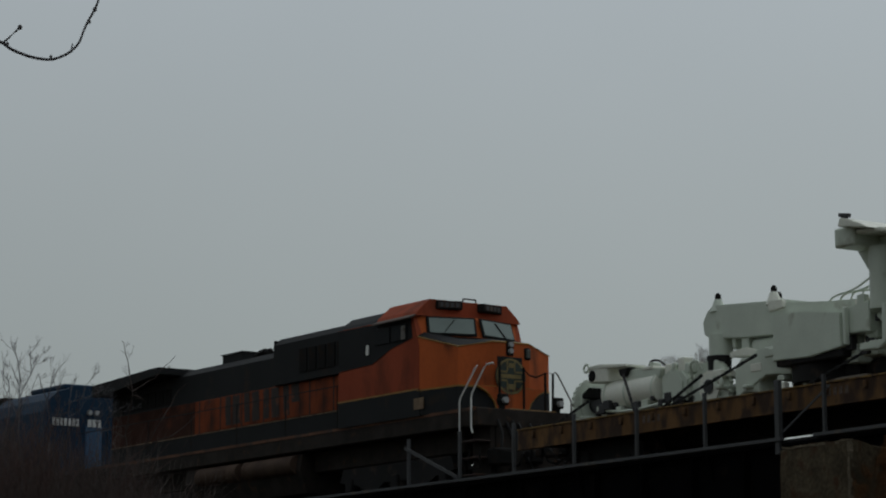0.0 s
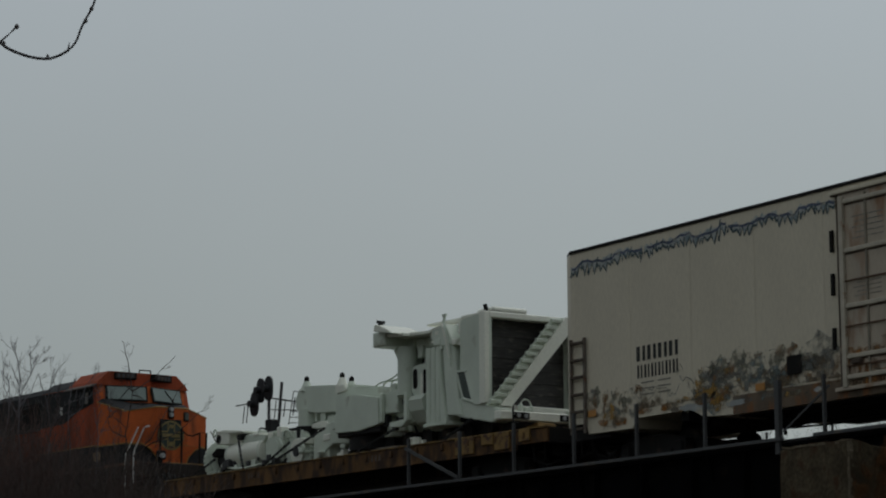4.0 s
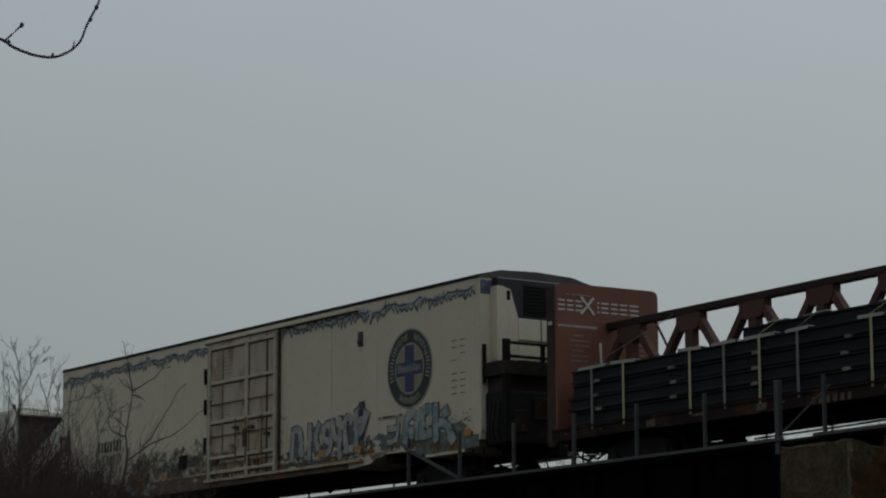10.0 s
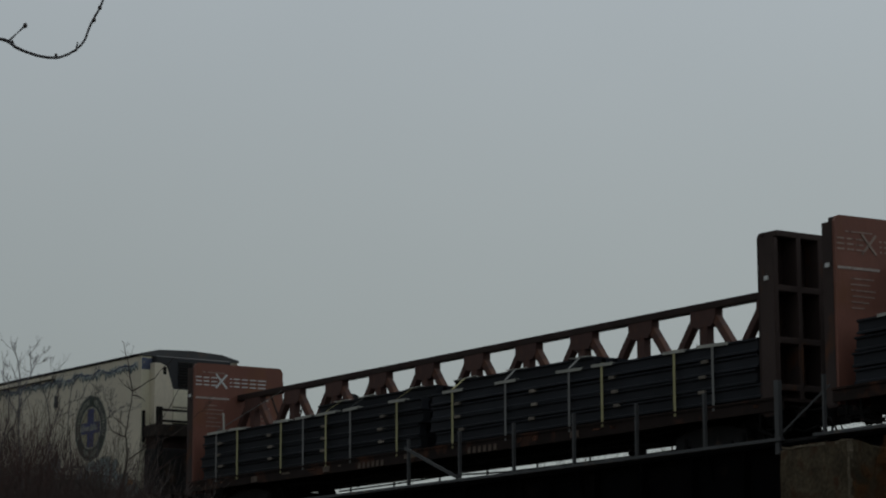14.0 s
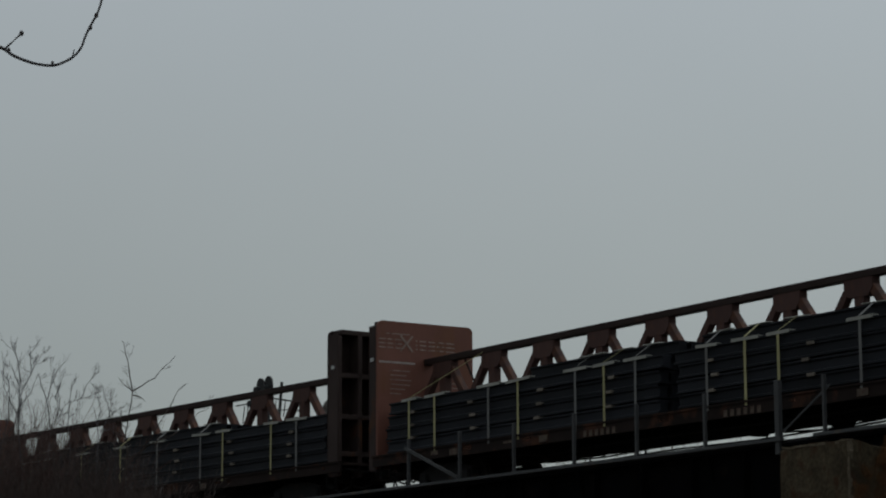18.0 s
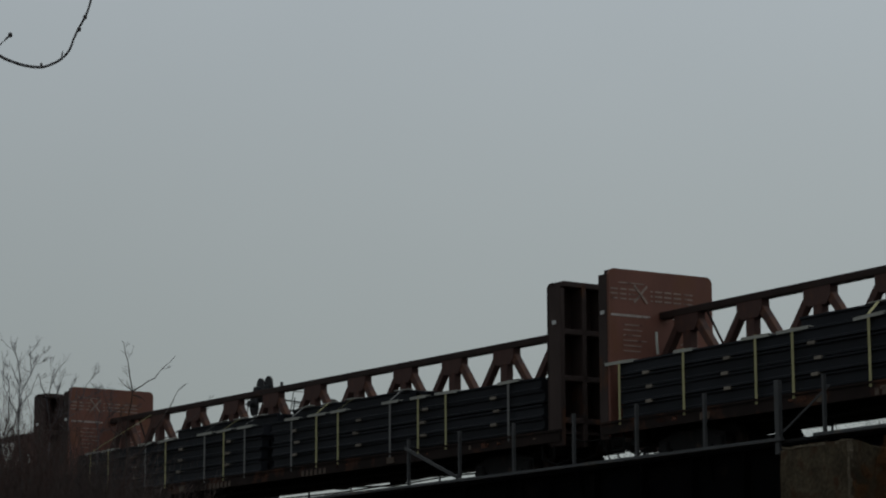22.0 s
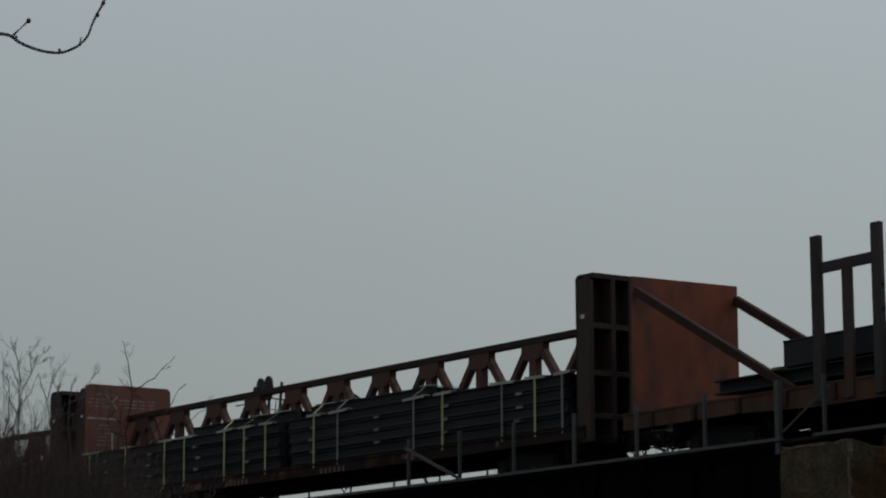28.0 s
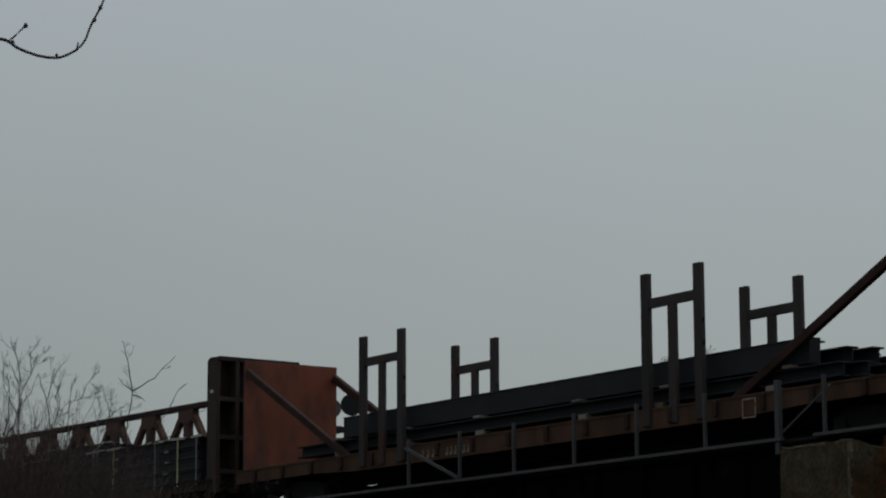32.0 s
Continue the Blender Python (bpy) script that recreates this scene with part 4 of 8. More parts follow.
        bar(bm, (-0.075, 0.8 * sg, 0.0), (-0.075, 0.5 * sg, 0.36), 0.012, 0.02)
        part("wiper", bm, BLACK, w)
    bm = bm_new()
    prism(bm, [(X(57.72), 1.47), (X(57.27), 0.27), (X(57.27), -0.27), (X(57.72), -1.47), (X(57.9), -1.4), (X(57.9), 1.4)], "z", 3.36, 3.7)
    part("black_band", bm, GREEN_BLACK, cab)
    for sg in (1, -1):
        at = pose(X(57.6), 0.3 * sg, 4.39, 0, 0, -14 * sg)
        bm = bm_new()
        box(bm, 0, 0.3, 0.0, 0.66 * sg, 0.0, 0.2, 0.015)
        nb = part("number_box", bm, BLACK, cab)
        nb.matrix_basis = at
        bm = bm_new()
        box(bm, -0.008, 0, 0.05 * sg, 0.61 * sg, 0.035, 0.165)
        part("number_glass", bm, BROWNMID, nb)
        for k in range(4):
            bm = bm_new()
            box(bm, -0.016, -0.008, (0.1 + k * 0.13) * sg, (0.17 + k * 0.13) * sg, 0.05, 0.15)
            part("number_bar", bm, POST, nb)
    bm = bm_new()
    rod(bm, (X(58.1), -0.42, 4.6), (X(58.1), -0.42, 4.74), 0.018)
    rod(bm, (X(58.1), -0.05, 4.6), (X(58.1), -0.05, 4.74), 0.018)
    rod(bm, (X(58.1), -0.05, 4.74), (X(58.1), -0.42, 4.74), 0.018)
    part("roof_rail", bm, BLACK, cab)
    # nose with swept sides
    bm = bm_new()
    lowp = [(X(57.7), -1.46), (X(56.4), -1.27), (X(56.12), -0.5), (X(56.12), 0.5), (X(56.34), 1.34), (X(57.7), 1.5)]
    rim = [3.66, 3.28, 3.47, 3.47, 3.32, 3.68]
    va = [bm.verts.new((x, y, 2.42)) for x, y in lowp]
    vb = [bm.verts.new((x, y, z)) for (x, y), z in zip(lowp, rim)]
    vc = [bm.verts.new((x + (0.5 if x < X(57) else 0), y * 0.88, z + 0.1)) for (x, y), z in zip(lowp, rim)]
    for r0, r1 in ((va, vb), (vb, vc)):
        for i in range(6):
            bm.faces.new((r0[i], r0[(i + 1) % 6], r1[(i + 1) % 6], r1[i]))
    bm.faces.new(va)
    bm.faces.new(vc[::-1])
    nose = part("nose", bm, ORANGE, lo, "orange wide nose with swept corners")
    # dark anti-glare top, laid over the crown of the nose
    bm = bm_new()
    ta = [bm.verts.new((x - (0.012 if x < X(57) else 0), y * 1.006, z + 0.012)) for (x, y), z in zip(lowp, rim)]
    tb = [bm.verts.new((x + (0.48 if x < X(57) else 0), y * 0.89, z + 0.12)) for (x, y), z in zip(lowp, rim)]
    for i in range(6):
        bm.faces.new((ta[i], ta[(i + 1) % 6], tb[(i + 1) % 6], tb[i]))
    bm.faces.new(tb[::-1])
    bm.faces.new(ta)
    part("nose_top", bm, GREEN_BLACK, nose, "dark anti-glare top of the nose")
    # the orange sweeps down to the platform in the middle of the nose
    bm = bm_new()
    prism(bm, [(0.95, 2.43), (0.7, 2.3), (0.5, 2.1), (0.42, 1.88), (-0.42, 1.88), (-0.5, 2.1), (-0.7, 2.3), (-0.95, 2.43)], "x", X(56.075), X(56.2))
    part("nose_sweep", bm, ORANGE, nose, "orange sweep in the middle of the nose")
    for q in (1, -1):
        bm = bm_new()
        tube(bm, [(X(56.085), q * y, z) for y, z in ((0.98, 2.43), (0.73, 2.31), (0.52, 2.1), (0.44, 1.9))], [0.02] * 4, 6)
        part("sweep_line", bm, YELLOW_LINE, nose)
    bm = bm_new()
    prism(bm, [(x * 1.0 - (0.008 if x < X(57) else 0), y * 1.006) for x, y in lowp], "z", 1.86, 2.42)
    part("nose_base", bm, GREEN_BLACK, nose)
    bm = bm_new()
    prism(bm, [(x - (0.014 if x < X(57) else 0), y * 1.011) for x, y in lowp], "z", 2.412, 2.45)
    part("nose_stripe", bm, YELLOW_LINE, nose)
    bm = bm_new()
    tube(bm, [(x - (0.006 if x < X(57) else 0), y * 1.004, z) for (x, y), z in zip(lowp, rim)], [0.018] * 6, 6)
    part("nose_top_line", bm, YELLOW_LINE, nose)
    for z in (3.42, 3.27):
        bm = bm_new()
        disc(bm, (X(56.07), 0.05, z), "x", 0.06, 0.08, 16)
        part("headlight", bm, LAMP, nose)
    bm = bm_new()
    box(bm, X(56.09), X(56.19), -0.06, 0.15, 3.16, 3.52, 0.02)
    part("headlight_housing", bm, BLACK, nose)
    bm = bm_new()
    box(bm, X(56.1), X(56.2), -0.3, 0.4, 2.3, 3.14, 0.01)
    part("nose_door", bm, GREEN_BLACK, nose, "dark door behind the emblem")
    ez = 2.69
    bm = bm_new()
    disc(bm, (X(56.09), 0.05, ez), "x", 0.42, 0.03, 36)
    em = part("nose_emblem", bm, LOGO_GREEN, nose, "round dark emblem with gold ring and cross drawn plain")
    bm = bm_new()
    for k in range(36):
        a, b = k * math.pi / 18, (k + 1) * math.pi / 18
        bm.faces.new([bm.verts.new((X(56.072), 0.05 + r * math.cos(c), ez + r * math.sin(c))) for r, c in ((0.41, a), (0.41, b), (0.365, b), (0.365, a))])
    part("emblem_ring", bm, DIMGOLD, em)
    for y0, y1, z0, z1 in ((-0.12, -0.085, -0.34, -0.12), (0.085, 0.12, -0.34, -0.12), (-0.12, -0.085, 0.12, 0.34), (0.085, 0.12, 0.12, 0.34), (-0.35, -0.1, -0.12, -0.08), (-0.35, -0.1, 0.08, 0.12),
                           (0.1, 0.35, -0.12, -0.08), (0.1, 0.35, 0.08, 0.12), (-0.07, 0.07, 0.2, 0.3), (-0.28, 0.28, -0.045, 0.045), (-0.07, 0.07, -0.3, -0.18)):
        bm = bm_new()
        box(bm, X(56.066), X(56.072), 0.05 + y0, 0.05 + y1, ez + z0, ez + z1)
        part("emblem_line", bm, DIMGOLD, em)
    for x, pts in ((55.95, [(0.46, 1.84), (0.46, 3.0)]), (55.95, [(-0.22, 1.84), (-0.22, 2.9)]), (55.75, [(-0.68, 1.84), (-0.68, 2.78), (-0.9, 2.78), (-0.88, 1.84)])):
        bm = bm_new()
        tube(bm, [(X(x), y, z) for y, z in pts], [0.03] * len(pts), 7)
        part("front_handrail", bm, BLACK, lo)
    bm = bm_new()
    tube(bm, [(X(55.95), -0.22, 2.86), (X(55.9), -0.34, 2.72), (X(55.85), -0.5, 2.68), (X(55.78), -0.66, 2.76)], [0.02] * 4, 6)
    part("slack_chain", bm, BLACK, lo)
    bm = bm_new()
    tube(bm, [(X(56.2), -1.3, 2.88), (X(56.1), -1.3, 2.82), (X(55.6), -1.3, 2.15), (X(55.6), -1.3, 1.84)], [0.02] * 4, 6)
    part("corner_handrail", bm, GREYDISC, lo, "thin grey corner handrail")
    bm = bm_new()
    box(bm, X(56.08), X(56.2), -0.54, -0.36, 3.1, 3.38, 0.03)
    hw = part("handbrake_box", bm, BLACK, nose)
    bm = bm_new()
    box(bm, X(56.06), X(56.09), -0.51, -0.39, 3.14, 3.34, 0.02)
    part("cover", bm, GLASSGREY, hw)
    bm = bm_new()
    box(bm, X(55.5), X(56.3), -1.4, 1.4, 1.78, 1.84, 0.01)
    pf = part("front_platform", bm, UNDER, lo)
    bm = bm_new()
    box(bm, X(55.46), X(55.6), -0.8, 0.55, 1.74, 1.88, 0.01)
    part("platform_edge", bm, PLATFORM, pf, "yellow platform edge")
    bm = bm_new()
    prism(bm, [(X(55.5), 0.25), (X(55.48), 1.76), (X(55.75), 1.76), (X(55.85), 0.25)], "y", -1.42, 0.9)
    pl = part("pilot", bm, UNDER, lo)
    for y0 in (-1.3, -0.9, 0.5, 0.9):
        bm = bm_new()
        tube(bm, [(X(55.42), y0, 1.6), (X(55.25), y0, 1.3), (X(55.22), y0 + 0.05, 0.8), (X(55.3), y0 + 0.1, 0.5)], [0.03] * 4, 7)
        part("air_hose", bm, RUBBER, pl, "", True)
    for k in range(4):
        bm = bm_new()
        rod(bm, (X(55.42), -0.5 + k * 0.32, 1.2), (X(55.42), -0.3 + k * 0.32, 1.55), 0.03, 8)
        part("cut_lever", bm, LOUVRE, pl)
    for y in (0.72, -0.82):
        bm = bm_new()
        disc(bm, (X(55.4), y, 2.05), "x", 0.07, 0.14, 14)
        d = part("ditch_light", bm, LAMP, lo)
        bm = bm_new()
        disc(bm, (X(55.5), y, 2.05), "x", 0.1, 0.16, 14)
        box(bm, X(55.46), X(55.56), y - 0.06, y + 0.06, 1.84, 2.0)
        box(bm, X(55.45), X(55.6), y - 0.16, y + 0.08, 1.95, 2.2, 0.02)
        part("housing", bm, BLACK, d)
    # stepwell stanchions beside the cab, pale and curved
    for pts in ([(56.05, 0.3), (56.05, 2.0), (56.02, 2.1), (55.42, 2.72), (55.36, 2.76)], [(55.55, 1.28), (55.6, 1.4), (55.6, 2.05), (55.56, 2.18), (55.08, 2.7), (55.0, 2.75), (54.75, 2.76)]):
        bm = bm_new()
        tube(bm, [(X(a), 1.5, z) for a, z in pts], [0.02] * len(pts), 7)
        part("step_handrail", bm, HANDRAIL, lo, "pale curved handrail", True)
    bm = bm_new()
    box(bm, X(55.5), X(56.2), 0.92, 1.04, 0.3, 1.8, 0.01)
    part("stepwell", bm, UNDER, lo)
    for i in range(4):
        bm = bm_new()
        box(bm, X(55.5), X(56.1), 1.05, 1.45, 0.35 + i * 0.38, 0.39 + i * 0.38, 0.006)
        part("step", bm, BROWNMID, lo)
    # walkway handrail on posts
    bm = bm_new()
    rod(bm, (X(61.2), 1.42, 2.9), (X(75.0), 1.42, 2.9), 0.012, 6)
    part("side_handrail", bm, GREEN_BLACK, lo)
    bm = bm_new()
    rod(bm, (0, 0, 0), (0, 0, 1.05), 0.014, 6)
    pm = finish(bm, "handrail_post", GREEN_BLACK)
    for i in range(6):
        piece("handrail_post", pm, lo, pose(X(61.3) + i * 2.4, 1.42, 1.86))
    bm = bm_new()
    rod(bm, (X(60.55), 1.44, 1.9), (X(60.55), 1.44, 3.22), 0.028, 8)
    gp = part("grab_post", bm, BLACK, lo, "black grab post with a pale tip")
    bm = bm_new()
    box(bm, X(60.62), X(60.48), 1.41, 1.48, 3.22, 3.3, 0.01)
    part("tip", bm, HANDRAIL, gp)
    bm = bm_new()
    box(bm, X(59.85), X(59.75), 1.515, 1.53, 3.48, 3.72, 0.02)
    part("side_lamp", bm, HANDRAIL, lo, "small pale lamp on the dark cab side")
    bm = bm_new()
    box(bm, X(57.45), X(57.85), 1.515, 1.525, 2.0, 2.26)
    part("side_plate", bm, LOWER, lo, "small pale plate on the cab")
    # fuel tank and air reservoirs
    bm = bm_new()
    prism(bm, [(-1.35, 1.4), (-1.42, 1.0), (-1.2, 0.45), (1.2, 0.45), (1.42, 1.0), (1.35, 1.4)], "x", X(63.0), X(68.8))
    part("fuel_tank", bm, UNDER, lo)
    for s0, s1 in ((63.2, 65.6), (65.9, 68.0)):
        bm = bm_new()
        disc(bm, (X((s0 + s1) / 2), 1.35, 1.15), "x", 0.24, s1 - s0, 18)
        part("air_reservoir", bm, AIRTANK, lo, "grimy brown air reservoir", True)
    bogie(lo, X(70.8), 3, 0.5, 1.98)
    bogie(lo, X(59.3), 3, 0.5, 1.98)
    coupler(lo, X(55.15), -1)
    coupler(lo, X(75.3), 1)


NAMEDARK = mat("faded_dark_lettering", (0.03, 0.02, 0.016), 0.7, scale=2, amount=0.8, stain=(0.13, 0.04, 0.016), stain_at=0.55)
DIMGOLD = mat("tarnished_gold_emblem", (0.23, 0.17, 0.06), 0.6, scale=5, amount=0.8, stain=(0.05, 0.045, 0.03), stain_at=0.62)
# Cab side copy of the orange: shade and road grime in one colour.
ORANGE_SIDE = mat("shaded_grimed_orange_paint", (0.36, 0.075, 0.034), 0.7, spec=0.1, dark=0.55, scale=0.8, streak=0.4, amount=0.8, bump=0.06, stain=(0.075, 0.028, 0.016), stain_at=0.5, stain_soft=0.25)
AIRTANK = mat("grimy_brown_tank_paint", (0.085, 0.055, 0.04), 0.8, spec=0.12, scale=2, amount=0.9, dark=0.5, stain=(0.05, 0.03, 0.02), stain_at=0.55)
# Orange darkened in the colour, standing in for brush before the rear hood.
HOOD_DARKENED = mat("darkened_orange_paint", (0.062, 0.027, 0.019), 0.8, spec=0.08, dark=0.5, scale=1.4, amount=0.9, stain=(0.11, 0.034, 0.017), stain_at=0.58, stain_soft=0.2)
RUSTLINE = mat("rusty_sill_line", (0.15, 0.062, 0.03), 0.75, dark=0.4, scale=1.6, amount=0.9, stain=(0.05, 0.03, 0.02), stain_at=0.52)
PLATFORM = mat("worn_ochre_platform_edge", (0.2, 0.11, 0.035), 0.75, scale=5, amount=0.9, dark=0.5)
GLASSGREY = mat("grey_green_cover_paint", (0.09, 0.1, 0.085), 0.5, scale=4, amount=0.7)
AWNING = mat("grey_brown_sheet", (0.1, 0.075, 0.06), 0.8, scale=2)
GLASS_PANE = mat("reflective_cab_glass", (0.14, 0.17, 0.155), 0.1, 0.7, bump=0.0, spec=0.9, amount=0.6, dark=0.6)
locomotive()


# ---- blue locomotive ahead of it ----
def blue_locomotive():
    S = 87.3
    lo = rolling(thing("blue_locomotive", "weathered blue diesel locomotive coupled beyond the orange one", "locomotive"), S)

    def X(s):
        return s - S
    bm = bm_new()
    box(bm, X(76.4), X(98.2), -1.45, 1.45, 1.3, 1.8, 0.02)
    part("underframe", bm, BLACK, lo)
    bm = bm_new()
    prism(bm, [(-1.45, 1.8), (-1.45, 3.75), (-1.3, 4.1), (-1.0, 4.36), (-0.5, 4.52), (0, 4.56), (0.5, 4.52), (1.0, 4.36), (1.3, 4.1), (1.45, 3.75), (1.45, 1.8)], "x", X(77.2), X(80.6))
    part("cab", bm, BLUE, lo, "blue cab end")
    bm = bm_new()
    prism(bm, [(-1.3, 1.8), (-1.3, 3.9), (-1.0, 4.2), (1.0, 4.2), (1.3, 3.9), (1.3, 1.8)], "x", X(80.6), X(97.2))
    part("hood", bm, BLUE, lo)
    bm = bm_new()
    box(bm, X(81.0), X(86.0), -0.8, 0.8, 4.2, 4.55, 0.05)
    part("roof_gear", bm, BLACK, lo)
    bm = bm_new()
    box(bm, X(77.6), X(79.8), -0.55, 0.55, 4.5, 4.66, 0.04)
    part("roof_hatch", bm, BLUE, lo)
    bm = bm_new()
    box(bm, X(77.15), X(77.2), -0.45, 0.1, 1.85, 3.4, 0.02)
    part("end_door", bm, BLUE_LIGHT, lo, "paler blue end door")
    for x0, x1, y0, y1 in [(77.17, 77.19, 0.32 + k * 0.13, 0.41 + k * 0.13) for k in range(7)] + [(77.12, 77.145, -0.4 + k * 0.16, -0.28 + k * 0.16) for k in range(3)]:
        bm = bm_new()
        box(bm, X(x0), X(x1), y0, y1, 3.36, 3.58)
        part("marking_bar", bm, WHITE_MARK, lo, "white marking bar")
    for y in (-0.12, 0.12):
        bm = bm_new()
        disc(bm, (X(77.15), y - 0.15, 3.78), "x", 0.08, 0.1, 12)
        part("lamp", bm, LAMP, lo)
    bogie(lo, X(81.5), 2, 0.5, 2.7)
    bogie(lo, X(93.5), 2, 0.5, 2.7)
    coupler(lo, X(76.4), -1)


blue_locomotive()
# ---- flatcar with the pale machine ----
def crane_flat():
    S = 45.1
    car = rolling(thing("flatcar", "rusty ochre flatcar with a timber deck, carrying a pale machine", "flatcar"), S)

    def X(s):
        return s - S
    for y, nm in ((1.5, "side_sill"), (-1.5, "side_sill")):
        bm = bm_new()
        box(bm, X(37.75), X(53.75), y - 0.03, y + 0.03, 0.745, 1.17, 0.006)
        part(nm, bm, OCHRE, car, "ochre side sill streaked with rust")
        for a, b, c, d, z0, z1, nm2 in ((36.6, 37.745, -0.03, 0.03, 0.86, 1.15, "sill_end"), (37.75, 53.75, 0.03, 0.045, 0.745, 0.775, "lower_flange"), (36.6, 53.75, -0.1, 0.06, 1.172, 1.2, "upper_flange")):
            bm = bm_new()
            box(bm, X(a), X(b), y + c, y + d, z0, z1, 0.004)
            part(nm2, bm, OCHRE_PALE if nm2 == "upper_flange" else OCHRE, car)
    bm = bm_new()
    box(bm, -0.05, 0.05, 0, 0.05, 0.97, 1.12, 0.012)
    pk = finish(bm, "stake_pocket", OCHRE)
    for i in range(16):
        piece("stake_pocket", pk, car, pose(X(37.4) + i * 1.05, 1.53, 0))
    bm = bm_new()
    box(bm, X(36.7), X(53.65), -0.35, 0.35, 0.55, 1.1)
    box(bm, X(53.6), X(53.75), -1.5, 1.5, 0.85, 1.17)
    box(bm, X(36.6), X(36.75), -1.5, 1.5, 0.85, 1.17)
    part("centre_sill", bm, STEEL_DARK, car)
    for x0, x1, z0 in ((37.95, 38.5, 0.8), (38.55, 39.0, 0.95), (39.3, 40.0, 0.8), (37.2, 37.6, 0.92)):
        bm = bm_new()
        box(bm, X(x0), X(x1), 1.53, 1.575, z0, 1.19, 0.012)
        part("patch_plate", bm, OCHRE_PALE, car, "pale ochre patch plate on the sill")
    bm = bm_new()
    box(bm, -0.11, 0.11, -1.42, 1.42, 1.12, 1.19, 0.006)
    pl = finish(bm, "deck_plank", DECK)
    for i in range(73):
        piece("deck_plank", pl, car, pose(X(36.85) + i * 0.232, 0, 0))
    bm = bm_new()
    box(bm, 0, 0.09, 0, 0.006, 0, 0.15)
    mk = finish(bm, "marking_bar", FADED_MARK)
    for x0 in (49.2, 43.6):
        for k in range(4):
            piece("marking_bar", mk, car, pose(X(x0) - k * 0.16, 1.532, 0.93))
    bogie(car, X(51.0))
    bogie(car, X(39.0))
    coupler(car, X(53.75), 1)
    coupler(car, X(36.6), -1)


crane_flat()


def machine():
    S = 45.1
    cr = rolling(thing("dismantled_crane", "pale grey-green crane machinery chained down on the flatcar", "crane"), S)
    rng = random.Random(31)

    def X(s):
        return s - S

    at = Vector((0, 0, 0))      # where the assembly being built stands on the deck

    def put(name, bm, m, parent, label="", smooth=False):
        bmesh.ops.translate(bm, verts=bm.verts, vec=at)
        return part(name, bm, m, parent, label, smooth)

    def block(name, x0, x1, y0, y1, z0, z1, m=CRANE, parent=cr, label="", bevel=0.02):
        bm = bm_new()
        box(bm, x0, x1, y0, y1, z0, z1, bevel)
        return put(name, bm, m, parent, label)

    def slab(name, pts, y0, y1, m=CRANE, parent=cr, label="", bevel=0.018):
        bm = bm_new()
        prism(bm, pts, "y", y0, y1)
        bmesh.ops.recalc_face_normals(bm, faces=bm.faces)
        bmesh.ops.bevel(bm, geom=bm.edges[:], offset=bevel, segments=2, affect="EDGES")
        return put(name, bm, m, parent, label)

    def pipe(name, pts, r, m=CRANE, label=""):
        """A bent pipe: the corners are rounded by splitting them twice."""
        q = [Vector(p) for p in pts]
        for _ in range(2):
            n = [q[0]]
            for a, b in zip(q, q[1:]):
                n += [a.lerp(b, 0.25), a.lerp(b, 0.75)]
            q = n + [q[-1]]
        bm = bm_new()
        tube(bm, q, [r] * len(q), 8)
        return put(name, bm, m, cr, label, True)

    def part_prism(name, pts, axis, lo, hi, m, parent, label):
        bm = bm_new()
        prism(bm, pts, axis, lo, hi)
        bmesh.ops.recalc_face_normals(bm, faces=bm.faces)
        return part(name, bm, m, parent, label)
    D = 1.2
    # ---- banded tank with its bands, dished end and toothed flange ----
    ty, tz = 0.8, 1.7
    bm = bm_new()
    disc(bm, (5.2, ty, tz), "x", 0.34, 1.7, 36)
    disc(bm, (6.11, ty, tz), "x", 0.34, 0.12, 36, 0.31)
    disc(bm, (6.22, ty, tz), "x", 0.31, 0.1, 36, 0.24)
    disc(bm, (6.31, ty, tz), "x", 0.24, 0.08, 36, 0.1)
    tk = part("tank", bm, CRANE_W, cr, "off-white tank with dished end", True)
    for x in (4.42, 5.35, 6.04):
        bm = bm_new()
        disc(bm, (x, ty, tz), "x", 0.352, 0.045, 36)
        part("band", bm, CRANE, tk, "", True)

    def toothed(name, c, r, n, axis, lo, hi, a0, a1, label):
        """A cast rim with square teeth, over a part of the circle."""
        pts = []
        for k in range(n * 2):
            a = math.radians(a0 + (a1 - a0) * k / (n * 2 - 1))
            q = r if k % 4 in (0, 1) else r * 0.955
            pts.append((c[0] + q * math.cos(a), c[1] + q * math.sin(a)))
        bm = bm_new()
        prism(bm, pts, axis, lo, hi)
        bmesh.ops.recalc_face_normals(bm, faces=bm.faces)
        return part(name, bm, CRANE, cr, label)
    fl = toothed("end_flange", (0.68, 1.62), 0.56, 40, "x", 6.98, 7.06, -42, 222, "pale toothed ring flange")
    bm = bm_new()
    disc(bm, (6.95, 0.68, 1.62), "x", 0.4, 0.06, 30)
    part("flange_web", bm, CRANE, fl, "", True)
    bm = bm_new()
    disc(bm, (6.9, 0.68, 1.62), "x", 0.2, 0.12, 22)
    part("hub", bm, LOUVRE, fl, "", True)
    # gear on top of the tank
    eb = slab("end_box", [(5.9, 1.98), (5.9, 2.28), (6.58, 2.34), (6.62, 2.02)], 0.7, 1.12, CRANE_W, label="off-white box over the tank end")
    slab("top_tray", [(5.25, 2.22), (5.25, 2.28), (6.2, 2.37), (6.58, 2.36), (6.58, 2.3)], 0.6, 1.14, CRANE_W)
    # Black disc drawn on the box for the dark inside its opening.
    bm = bm_new()
    disc(bm, (6.46, 1.12, 2.15), "y", 0.12, 0.03, 18)
    part("opening", bm, BLACK, eb, "dark round opening", True)
